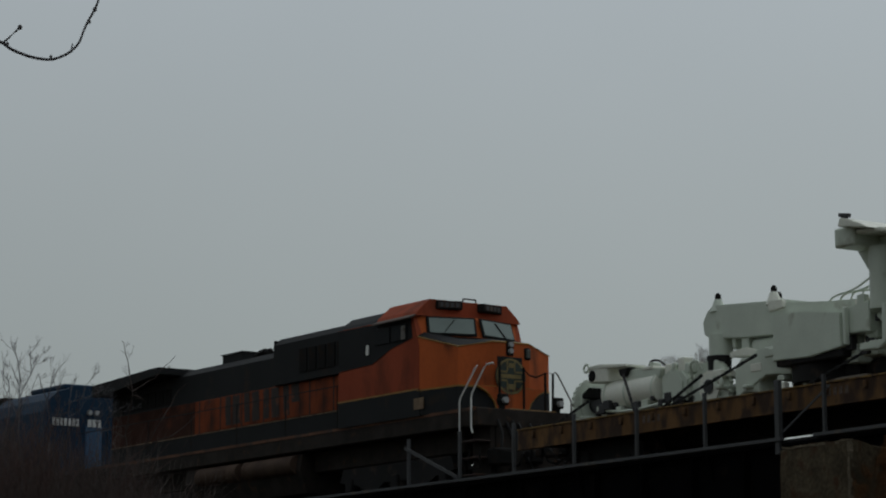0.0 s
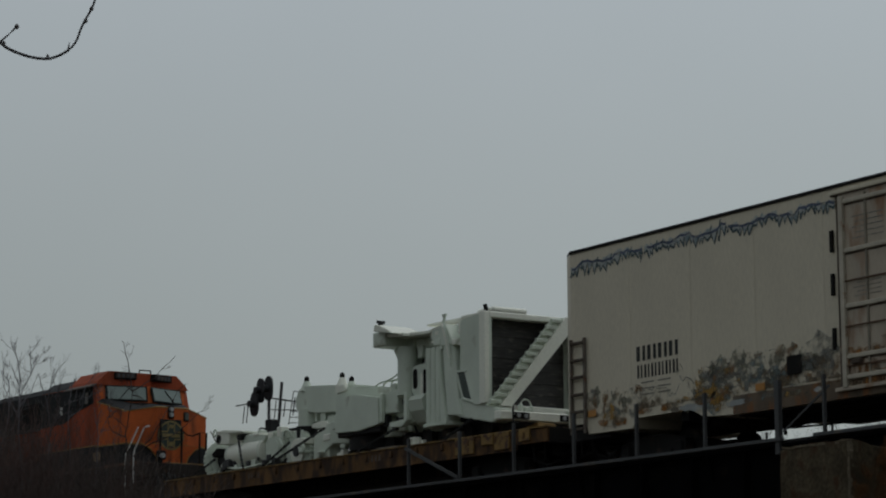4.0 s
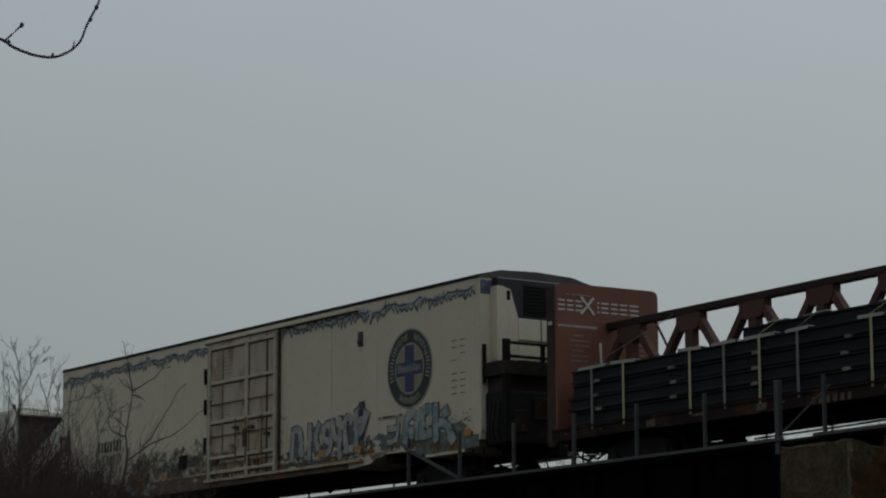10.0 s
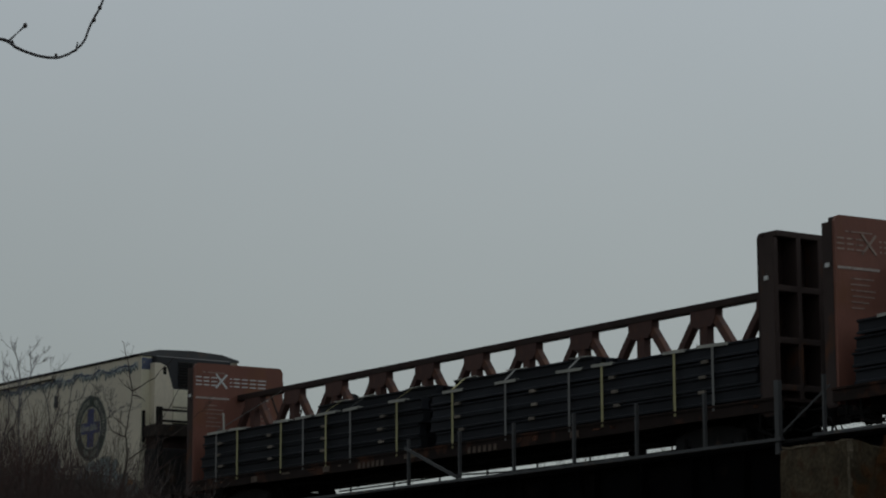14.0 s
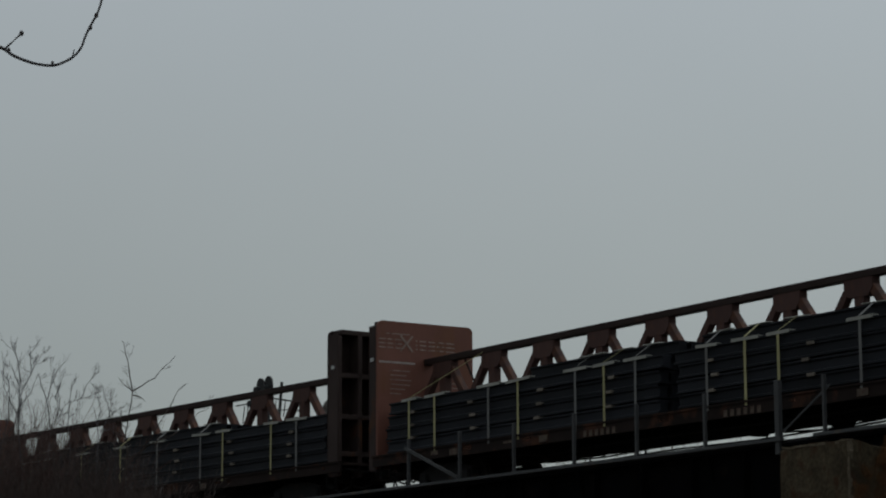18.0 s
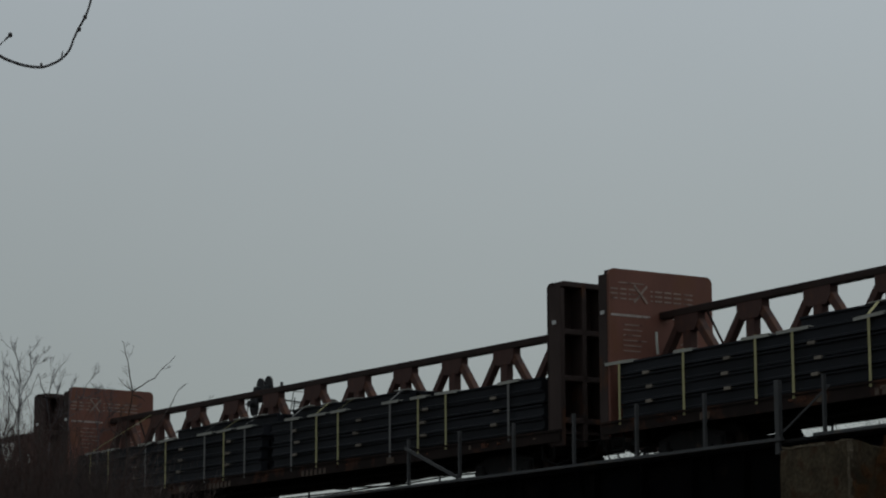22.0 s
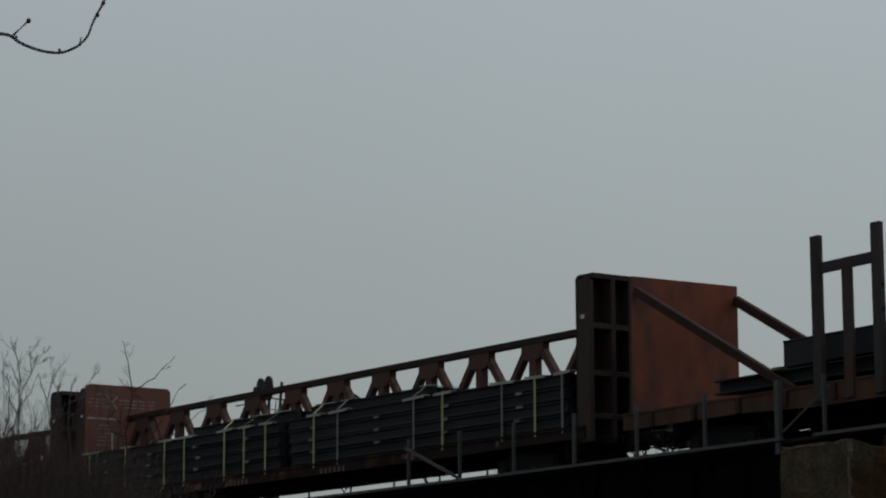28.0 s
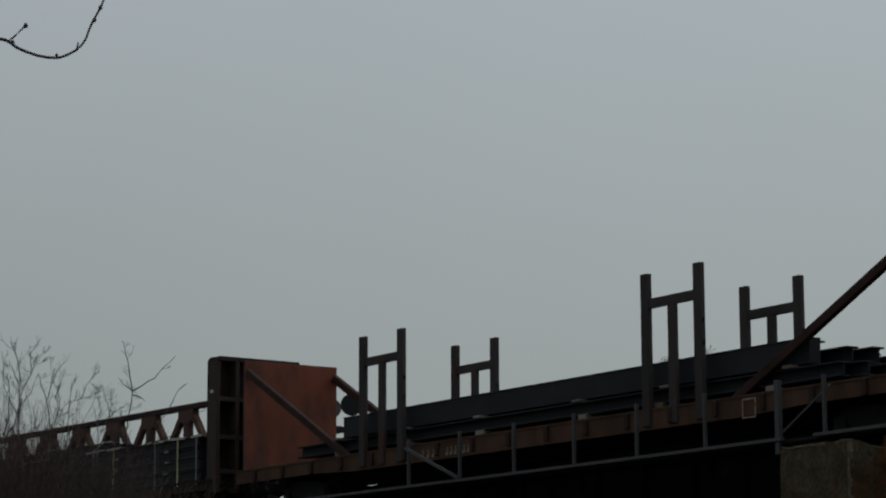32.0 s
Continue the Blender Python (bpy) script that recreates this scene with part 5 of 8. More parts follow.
    # Solid black block paints the shaded hollow below the box.
    slab("end_recess", [(6.68, 1.72), (6.7, 1.95), (6.95, 1.82), (6.95, 1.72)], 0.7, 1.05, BLACK, label="dark block painting the shaded hollow under the end box")
    slab("tray_bracket", [(5.55, 2.2), (5.2, 2.2), (5.32, 2.04), (5.5, 2.04)], 0.9, 1.12, STEEL_DARK)
    slab("tank_housing", [(5.45, 1.98), (5.45, 2.18), (4.95, 2.16), (4.2, 2.08), (4.3, 1.9)], 0.45, 1.02, CRANE)
    block("housing_lid", 4.5, 4.85, 0.55, 1.04, 2.1, 2.17, CRANE_W, bevel=0.015)
    pipe("eye_ring", [(6.72 + 0.09 * math.cos(k * math.pi / 4), 1.08, 2.34 + 0.09 * math.sin(k * math.pi / 4)) for k in range(9)], 0.025)
    # ---- machinery between tank and counterweight ----
    slab("casting", [(4.2, 1.4), (4.2, 1.92), (3.95, 2.03), (3.5, 2.0), (3.28, 1.78), (3.36, 1.36)], 0.2, 1.05, CRANE, label="rounded pale gear casting", bevel=0.05)
    slab("casting_cover", [(4.05, 1.45), (4.05, 1.84), (3.92, 1.92), (3.58, 1.9), (3.44, 1.74), (3.5, 1.42)], 1.05, 1.08, CRANE)
    gr = toothed("ring_gear", (2.72, 1.5), 0.6, 46, "y", 0.84, 0.95, -25, 205, "pale toothed ring gear")
    bm = bm_new()
    disc(bm, (2.72, 0.97, 1.56), "y", 0.32, 0.04, 30)
    part("gear_web", bm, CRANE_W, gr, "", True)
    bm = bm_new()
    disc(bm, (2.72, 1.0, 1.56), "y", 0.14, 0.05, 20)
    part("hub", bm, LOUVRE, gr, "", True)
    pipe("pipe", [(3.9, 0.9, 1.92), (3.78, 0.95, 2.12), (3.55, 0.95, 2.12), (3.5, 0.9, 1.9)], 0.03)
    pipe("pipe", [(3.3, 0.9, 1.7), (3.2, 1.1, 2.05), (2.95, 1.1, 2.12), (2.9, 1.0, 1.9)], 0.03)
    pipe("pipe", [(6.0, 1.12, 1.38), (5.4, 1.15, 1.3), (4.7, 1.15, 1.3), (4.2, 1.12, 1.36), (3.95, 1.1, 1.3)], 0.03)
    pipe("hydraulic_hose", [(4.8, 0.9, 2.15), (4.65, 0.95, 2.3), (4.3, 0.95, 2.26), (4.1, 0.9, 2.02)], 0.022, RUBBER)
    for x, z, w in ((4.6, 2.2, 0.05), (4.05, 2.06, 0.09), (3.85, 2.1, 0.06), (3.6, 2.14, 0.1), (3.42, 2.05, 0.06), (3.2, 2.06, 0.05)):
        block("fitting", x - w, x + w, 0.75, 1.0, 1.9, z + w, rng.choice((CRANE, CRANE_W)), bevel=0.02)
    for k in range(14):
        x, z = rng.uniform(3.3, 6.4), rng.uniform(1.33, 1.5)
        w = rng.uniform(0.03, 0.11)
        block("fitting", x - w, x + w, 1.0, 1.1 + rng.uniform(0, 0.1), z - w, z + w * 0.8, rng.choice((CRANE, LOUVRE, LOUVRE)), bevel=0.012)
    slab("side_box", [(1.9, 1.36), (1.9, 1.84), (1.72, 2.0), (1.15, 2.02), (1.15, 1.3)], 0.45, 1.0, CRANE)
    slab("slant_plate", [(2.25, 2.1), (2.22, 2.2), (1.7, 2.24), (1.3, 2.1), (1.3, 2.02)], 0.5, 0.85, CRANE_W, label="white slanted cover plate")
    pipe("hook", [(2.32, 1.12, 1.8), (2.36, 1.14, 1.62), (2.22, 1.14, 1.44), (2.12, 1.14, 1.56), (2.2, 1.14, 1.68)], 0.045, CRANE, "pale shackle hook")
    block("skid", 2.2, 6.9, -0.6, 1.05, D, 1.3, LOUVRE)
    for k, x in enumerate((2.3, 3.2, 4.4, 5.5)):
        block("cradle", x, x + 0.4, -0.5, 0.95, 1.3, 1.46, LOUVRE if k % 2 else CRANE, bevel=0.03)
    block("flange_foot", 6.85, 7.15, 0.2, 1.1, D, 1.36, CRANE, bevel=0.03)
    block("sump", 2.3, 6.7, -0.5, 0.6, 1.3, 1.6, LOUVRE, label="dark sump below the tank")
    # ---- counterweight with three lugs ----
    at.xyz = (0.3, -0.22, 0.045)
    cw = slab("counterweight", [(0.2, 2.32), (1.6, 2.4), (2.6, 2.5), (2.78, 2.6), (2.82, 2.85), (2.68, 3.05), (2.5, 3.16), (0.2, 2.98)], -0.7, 1.02, label="slab-sided counterweight")
    for s, y, z in ((47.56, 0.9, 3.08), (45.72, 1.0, 2.98), (46.4, 0.3, 3.0)):
        bm = bm_new()
        rod(bm, (X(s), y, z - 0.05), (X(s), y, z + 0.2), 0.17 if z > 2.95 else 0.1, 16, 0.075)
        lg = put("lifting_lug", bm, CRANE_W if z < 3 else CRANE, cw, "", True)
        bm = bm_new()
        bmesh.ops.create_uvsphere(bm, u_segments=14, v_segments=8, radius=0.075, matrix=Matrix.Translation((X(s), y, z + 0.24)) @ Matrix.Diagonal((0.8, 0.9, 1.3, 1)))
        put("lug_cap", bm, BLACK, lg, "black rounded lug cap", True)
    bm = bm_new()
    rod(bm, (X(47.5), 0.9, 2.1), (X(47.5), 0.9, 2.56), 0.24, 20)
    put("leg", bm, CRANE, cr, "", True)
    bm = bm_new()
    rod(bm, (X(47.5), 0.95, 1.82), (X(47.5), 0.95, 2.13), 0.235, 22, 0.25)
    put("leg_pad", bm, RUBBER, cr, "black rubber pad", True)
    bm = bm_new()
    rod(bm, (X(47.5), 0.95, D), (X(47.5), 0.95, 1.83), 0.14, 18, 0.14)
    put("leg_foot", bm, STEEL_DARK, cr, "", True)
    for x0, x1, y1, z0 in ((2.0, 1.9, 0.95, 2.22), (1.68, 1.46, 0.98, 2.16), (1.3, 1.24, 0.9, 2.25)):
        block("hanger", x0, x1, 0.6, y1, z0, 2.48)
    at.xyz = (0, 0, 0)
    for y in (0.95, -0.4):
        slab("saddle", [(1.9, D), (1.6, 1.85), (1.2, 2.1), (0.5, 2.2), (-0.3, 2.2), (-0.3, D), (0.2, 1.55), (0.9, 1.6)], y - 0.09, y + 0.09)
    for k in range(9):
        x, z = rng.uniform(0.2, 2.3), rng.uniform(1.3, 2.25)
        w = rng.uniform(0.06, 0.2)
        block("fitting", x - w, x + w, 0.6, 1.0 + rng.uniform(0, 0.2), z - w * 0.5, z + w * 0.5, rng.choice((CRANE, CRANE_W, LOUVRE)))
    block("drive_unit", 0.85, 1.7, 0.2, 0.75, 1.6, 2.38, CRANE, bevel=0.05)
    block("drive_cover", 1.75, 2.2, 0.1, 0.6, 1.3, 2.0, LOUVRE, bevel=0.04)
    # ---- winch house ----
    wh = slab("winch_house", [(0.33, 1.78), (0.28, 2.67), (-0.72, 2.62), (-1.6, 2.46), (-1.63, 1.84), (-0.72, 1.74)], -0.9, 1.36, label="square pale winch house")
    slab("lug_seat", [(0.72, 2.78), (0.75, 3.0), (0.3, 2.98), (0.26, 2.82)], 1.0, 1.1, CRANE_W)
    block("skirt", -1.6, 0.3, 1.0, 1.3, 1.66, 1.8, STEEL_DARK, wh)
    slab("gallery", [(0.3, 2.92), (-1.0, 2.78), (-2.05, 2.7), (-2.05, 2.4), (0.3, 2.5)], -0.6, 1.05)
    bm = bm_new()
    disc(bm, (X(44.7), 0.4, 1.5), "z", 0.85, 0.34, 30)
    part("slew_ring", bm, STEEL_DARK, cr, "", True)
    for k in range(4):
        pipe("hydraulic_hose", [(-0.9 - k * 0.2, 1.0 - 0.1 * k, 2.75), (-1.1 - k * 0.16, 1.05 - 0.1 * k, 2.86 + 0.03 * k), (-1.6 - 0.1 * k, 1.0 - 0.1 * k, 2.9), (-1.95, 0.9 - 0.1 * k, 3.1 - 0.1 * k)], 0.02, CRANE, "pale hydraulic hose")
    # ---- stepped valves and rams between house and tower ----
    for k in range(5):
        block("valve", -1.75 - 0.09 * k, -2.1 - 0.05 * k, 0.75, 1.12, 2.6 - 0.2 * k, 2.7 - 0.2 * k, CRANE if k % 2 else CRANE_W, bevel=0.012)
    for x0, x1, y0, y1, z0, z1 in ((-1.45, -1.75, 0.7, 1.1, 1.55, 1.9), (-1.95, -2.4, 0.8, 1.15, 1.62, 1.78), (-2.05, -2.3, 0.9, 1.1, 1.95, 2.3), (-2.4, -2.6, 0.7, 1.05, 1.6, 2.35), (-2.75, -3.0, 0.8, 1.15, 1.75, 2.05)):
        block("valve_block", x0, x1, y0, y1, z0, z1, CRANE, bevel=0.02)
    for a, b, r in (((-2.45, 1.1, 2.35), (-2.98, 1.15, 1.9), 0.07), ((-2.3, 0.95, 1.7), (-2.75, 1.0, 2.3), 0.045)):
        bm = bm_new()
        rod(bm, a, b, r, 14)
        ram = part("ram", bm, CRANE_W, cr, "", True)
        bm = bm_new()
        mid = Vector(a).lerp(Vector(b), 0.3)
        rod(bm, a, mid, r * 1.35, 14)
        part("ram_sleeve", bm, CRANE, ram, "", True)
    # tangle of short pipes and brackets below the valves; dark blocks paint shaded gaps
    for k in range(30):
        x, z = rng.uniform(-1.45, -3.0), rng.uniform(1.7, 2.75)
        w = rng.uniform(0.03, 0.12)
        y = rng.uniform(0.75, 1.1)
        if k % 5 == 0:
            pipe("hydraulic_hose", [(x, y, z), (x - 0.12, y + 0.12, z + 0.14), (x - 0.3, y + 0.1, z), (x - 0.32, y, z - 0.25)], 0.022, CRANE if k % 2 else RUBBER)
        else:
            block("valve_block", x - w, x + w, y, y + rng.uniform(0.05, 0.2), z - w * rng.uniform(0.4, 1.4), z + w, (CRANE, LOUVRE, CRANE_W, CRANE, LOUVRE)[k % 5], bevel=0.012)
    slab("curved_arm", [(-2.55, 1.72), (-2.62, 2.02), (-2.8, 2.3), (-3.08, 2.5), (-3.2, 2.38), (-3.05, 2.1), (-2.98, 1.78)], 1.0, 1.2, label="pale curved arm")
    at.xyz = (-0.33, 0.25, -0.045)
    slab("rear_box", [(-1.2, 2.12), (-1.16, 2.58), (-1.95, 2.66), (-1.97, 2.1)], 0.3, 1.0)
    block("rear_post", -1.34, -1.42, 1.0, 1.12, 1.9, 2.6)
    slab("step_bracket", [(-2.46, 2.52), (-2.46, 1.88), (-1.86, 1.86), (-1.84, 1.74), (-2.4, 1.72), (-2.62, 1.86), (-2.6, 2.5)], 1.02, 1.18)
    # ---- tower: columns in front of a dark block that paints in the recess ----
    # Dark block stands in for the shade inside the open tower.
    block("tower_core", -2.0, -4.5, -0.5, 0.5, 1.5, 3.75, LOUVRE, label="dark block painting the shaded recess behind the tower columns")
    bm = bm_new()
    disc(bm, (-2.24, 0.92, 3.05), "z", 0.23, 1.1, 28)
    disc(bm, (-2.24, 0.92, 2.5), "z", 0.25, 0.08, 28)
    put("column", bm, CRANE, cr, "", True)
    sp = slab("slot_plate", [(-2.52, 2.5), (-2.54, 3.06), (-2.66, 3.12), (-3.16, 3.14), (-3.18, 2.2), (-2.9, 2.3)], 0.86, 1.0, label="pale plate with upright slots")
    # Flat black shapes put the slots' inner shade onto the plate.
    for x0, x1, z0, z1 in ((-2.6, -2.79, 2.57, 3.04), (-3.03, -3.14, 2.3, 3.0)):
        bm = bm_new()
        c, r = (x0 + x1) / 2, abs(x1 - x0) / 2
        pts = [(c + r * math.cos(a), (z1 - r if a < math.pi else z0 + r) + r * math.sin(a)) for a in [k * math.pi / 6 + 0.001 for k in range(12)]]
        prism(bm, pts, "y", 1.0, 1.006)
        put("slot", bm, BLACK, sp, "dark upright slot")
    block("slot_sleeve", -2.96, -3.05, 1.0, 1.05, 2.2, 2.9, CRANE_W, sp, bevel=0.02)
    block("recess_plate", -2.5, -3.3, 0.5, 0.62, 3.1, 3.62, CRANE)
    for x0, x1, z0, z1 in ((-2.62, -2.82, 3.3, 3.6), (-2.95, -3.05, 3.14, 3.5), (-3.1, -3.2, 3.14, 3.4), (-3.28, -3.34, 2.2, 3.45)):
        block("recess_rib", x0, x1, 0.62, 0.9, z0, z1, CRANE)
    # belly that turns under, seen from below
    bm = bm_new()
    prism(bm, [(1.06, 2.42), (1.16, 2.3), (1.1, 2.05), (0.9, 1.8), (0.55, 1.6), (0.4, 1.6), (0.4, 2.42)], "x", -3.2, -2.56)
    bmesh.ops.recalc_face_normals(bm, faces=bm.faces)
    put("belly_plate", bm, CRANE, cr, "pale rounded belly plate")
    for k, x in enumerate((-3.5, -3.7, -3.9)):
        bm = bm_new()
        disc(bm, (x, 1.12, 2.54), "z", 0.098, 1.74, 18)
        box(bm, x - 0.095, x + 0.095, 0.7, 1.1, 1.67, 3.41, 0.01)
        put("column", bm, CRANE, cr, "", False)
    slab("column_flank", [(-4.0, 1.68), (-4.26, 1.66), (-4.02, 2.75), (-4.0, 3.3)], 0.8, 1.2)
    slab("column_foot", [(-3.36, 1.6), (-3.36, 1.68), (-4.28, 1.68), (-4.28, 1.6)], 0.7, 1.24)
    slab("raking_column", [(-4.22, 1.82), (-4.84, 1.76), (-4.7, 2.15), (-4.5, 3.42), (-4.04, 3.44)], 0.85, 1.16)
    slab("raking_head", [(-3.72, 3.42), (-3.66, 3.84), (-4.2, 3.9), (-4.56, 3.4), (-4.04, 3.4)], 0.8, 1.2)
    bm = bm_new()
    bar(bm, (-4.1, 1.2, 3.9), (-4.4, 1.2, 3.1), 0.05, 0.06, 0.01)
    put("raking_strut", bm, CRANE_W, cr)
    # ---- boom head, hanging out over the near side ----
    at.xyz = (-1.22, 1.0, -0.17)
    hd = block("boom_head", -0.7, -1.24, -0.15, 0.72, 3.74, 4.1, CRANE, label="overhanging boom head", bevel=0.03)
    slab("head_deck", [(-1.2, 4.02), (-1.9, 3.97), (-1.9, 3.89), (-1.2, 3.94)], -0.5, 0.66, CRANE_W, hd)
    slab("head_cap", [(-1.0, 4.08), (-1.06, 4.24), (-1.24, 4.2), (-1.62, 4.05), (-1.78, 3.96)], 0.0, 0.9, CRANE_W, hd, "white dented cap")
    bm = bm_new()
    bar(bm, (-0.96, 0.6, 4.06), (-0.86, 0.6, 4.32), 0.08, 0.1)
    bar(bm, (-0.76, 0.6, 4.36), (-1.0, 0.6, 4.32), 0.09, 0.07)
    put("head_pin", bm, LOUVRE, hd)
    at.xyz = (-0.85, 0.65, -0.12)
    slab("head_deck", [(-1.8, 3.97), (-2.98, 3.9), (-3.5, 3.98), (-3.5, 3.9), (-2.98, 3.82), (-1.8, 3.89)], -1.0, 0.8, CRANE_W, hd)
    slab("head_web", [(-0.9, 3.92), (-0.93, 3.8), (-1.3, 3.28), (-1.5, 3.2), (-1.7, 3.24), (-1.95, 3.9)], 0.1, 0.45, CRANE, hd)
    slab("head_web", [(-1.9, 3.84), (-1.9, 3.64), (-3.0, 3.56), (-3.4, 3.46), (-3.4, 3.86), (-2.8, 3.8)], 0.0, 0.4, CRANE, hd)
    at.xyz = (-0.33, 0.25, -0.045)
    # ---- hoses and manifold where tower meets house ----
    for k in range(11):
        x, z = rng.uniform(-3.4, -4.9), rng.uniform(3.35, 3.8)
        w = rng.uniform(0.04, 0.11)
        block("manifold_block", x - w, x + w, 0.8, 1.05 + rng.uniform(0, 0.2), z - w * rng.uniform(0.6, 1.6), z + w * 0.6, rng.choice((CRANE, CRANE, CRANE_W)), bevel=0.015)
    for k in range(2):
        x = rng.uniform(-3.9, -4.2)
        pipe("hydraulic_hose", [(x, 1.15, 3.8), (x - 0.1, 1.25, 3.84), (x - 0.25, 1.22, 3.5), (x - 0.3, 1.2, 2.9)], 0.018, CRANE)
    bm = bm_new()
    rod(bm, (-4.0, 1.1, 3.85), (-4.06, 1.1, 4.14), 0.035)
    rod(bm, (-3.98, 1.1, 4.12), (-4.12, 1.1, 4.12), 0.03)
    put("valve_stem", bm, CRANE, cr)
    at.xyz = (0, 0, 0)
    # ---- engine house ----
    for y0, y1 in ((1.22, 1.42), (-1.16, -0.98)):
        slab("house_side", [(-5.09, 3.84), (-5.09, 2.74), (-5.25, 2.66), (-5.5, 2.02), (-5.6, 1.9), (-6.06, 1.86), (-6.06, 3.95), (-5.16, 3.88)], y0, y1, label="pale side plate of the engine house")
    slab("inner_wall", [(-4.5, 2.76), (-4.5, 3.8), (-5.4, 3.84), (-5.4, 2.7)], 0.5, 1.1)
    # Black strip laid on the wall paints the shade of the gap.
    block("inner_slit", -4.93, -5.02, 1.1, 1.116, 2.8, 3.72, BLACK, label="black strip painted as the shaded slit between wall and side plate", bevel=0.004)
    at.xyz = (-0.3, 0.22, -0.04)
    slab("dark_panel", [(-4.68, 2.74), (-5.06, 2.72), (-5.28, 2.06), (-4.86, 2.16)], 1.1, 1.19, GLASSGREEN, label="dark green panel in a bent frame")
    bm = bm_new()
    for a, b in (((-4.65, 2.76), (-4.88, 2.14)), ((-4.65, 2.76), (-5.06, 2.74)), ((-4.86, 2.14), (-5.3, 2.02))):
        bar(bm, (a[0], 1.19, a[1]), (b[0], 1.19, b[1]), 0.05, 0.05, 0.008)
    put("panel_frame", bm, CRANE, cr)
    at.xyz = (0, 0, 0)
    # Roof beam, roof and lid take the lit colour for sky on top.
    slab("roof_beam", [(-3.2, 3.98), (-3.2, 4.03), (-5.1, 4.02), (-5.1, 3.9), (-4.2, 3.92)], 0.85, 1.05, CRANE_W)
    for z in (3.3, 3.55, 3.72):
        block("hinge", -5.04, -5.1, 1.36, 1.43, z, z + 0.09, CRANE_W, bevel=0.01)
    rf = block("house_roof", -5.1, -6.06, -1.16, 1.4, 3.89, 3.97, CRANE_W)
    block("roof_lid", -5.35, -6.02, 0.2, 1.15, 3.97, 4.1, CRANE_W, rf, "white raised lid", 0.04)
    bm = bm_new()
    rod(bm, (-6.0, 1.32, 3.95), (-5.94, 1.32, 4.12), 0.05, 10)
    part("roof_vent", bm, BLACK, rf)
    for nm, y0, y1, z0, z1 in (("frame_post", 1.3, 1.45, 1.9, 3.97), ("frame_post", -1.17, -0.98, 1.9, 3.94), ("frame_rail", -1.0, 1.3, 3.83, 3.97), ("frame_rail", -1.17, 1.3, 1.72, 1.9)):
        block(nm, -6.08, -5.86, y0, y1, z0, z1, CRANE_W)
    lv = block("radiator_panel", -5.75, -5.7, -1.0, 1.3, 1.88, 3.85, RADIATOR, label="dark grimy radiator panel", bevel=0.004)
    for z, d in ((2.2, 0.012), (2.46, 0.02), (2.74, 0.01), (2.98, 0.016), (3.22, 0.01), (3.46, 0.02), (3.66, 0.01)):
        block("seam", -5.75 - d, -5.75, -0.98, 1.28, z, z + 0.022, RADIATOR, lv, bevel=0.003)
    # ladder on the far corner of the house
    for y in (-1.22, -1.42):
        bm = bm_new()
        rod(bm, (-6.0, y, 1.75), (-6.0, y, 3.85), 0.022, 8)
        part("ladder_rail", bm, CRANE_W, cr)
    for k in range(10):
        bm = bm_new()
        rod(bm, (-6.0, -1.16, 1.9 + k * 0.21), (-6.0, -1.42, 1.9 + k * 0.21), 0.02, 6)
        part("ladder_rung", bm, LOUVRE, cr)
    # stair laid against the panel: treads and one pale stringer plate
    st = part_prism("stair_stringer", [(1.16, 1.84), (0.84, 1.86), (-1.06, 3.9), (-0.98, 3.97), (-0.68, 3.95)], "x", -6.28, -6.12, CRANE_W, cr, "pale stair stringer plate with grey treads")
    part_prism("stair_back", [(1.46, 1.84), (1.16, 1.84), (-0.68, 3.95), (-0.36, 3.9)], "x", -6.18, -6.14, CRANE, st, "")
    bm = bm_new()
    prism(bm, [(0, 0), (-0.07, 0.0), (-0.08, 0.07), (0, 0.1)], "y", -0.155, 0.155)
    bmesh.ops.recalc_face_normals(bm, faces=bm.faces)
    td = finish(bm, "tread", CRANE)
    for i in range(13):
        k = (i + 0.35) / 13
        piece("tread", td, st, pose(-6.18, 1.29 - 1.83 * k, 1.84 + 2.08 * k))
    for y0, y1 in ((0.95, 1.38), (-1.2, -0.8)):
        slab("base_frame", [(-4.76, 2.12), (-4.9, 1.72), (-5.0, 1.69), (-6.24, 1.47), (-6.46, 1.5), (-6.5, 1.74), (-6.04, 1.86), (-5.5, 2.0), (-5.3, 2.12)], y0, y1)
    fb = block("front_beam", X(38.35), X(38.6), -1.4, 1.5, 1.49, 1.69, CRANE_W, label="off-white cross beam with lamp sockets")
    for y in (0.93, -0.32):
        so = block("lamp_socket", X(38.33), X(38.36), y - 0.2, y + 0.2, 1.515, 1.665, BLACK, fb, bevel=0.004)
        for k in (-0.1, 0.1):
            bm = bm_new()
            disc(bm, (X(38.32), y + k, 1.59), "x", 0.05, 0.03, 12)
            part("lamp", bm, LAMP, so)
    for y, w, z in ((0.86, 0.05, 1.86), (0.72, 0.09, 1.79), (0.58, 0.05, 1.83)):
        block("beam_valve", -6.62 - w, -6.62 + w, y - w, y + w, 1.69, z, CRANE, bevel=0.02)
    pipe("hydraulic_hose", [(-6.62, 0.9, 1.8), (-6.62, 0.8, 1.98), (-6.62, 0.62, 1.96), (-6.62, 0.55, 1.76)], 0.018, CRANE)
    pipe("hydraulic_hose", [(-6.78, 1.18, 1.78), (-6.8, 1.2, 1.6), (-6.78, 1.16, 1.3)], 0.02, RUBBER)
    slab("beam_wedge", [(-6.3, D), (-6.3, 1.4), (-6.8, 1.47), (-6.9, D)], 0.05, 0.55, OCHRE_PALE, label="ochre timber wedge")
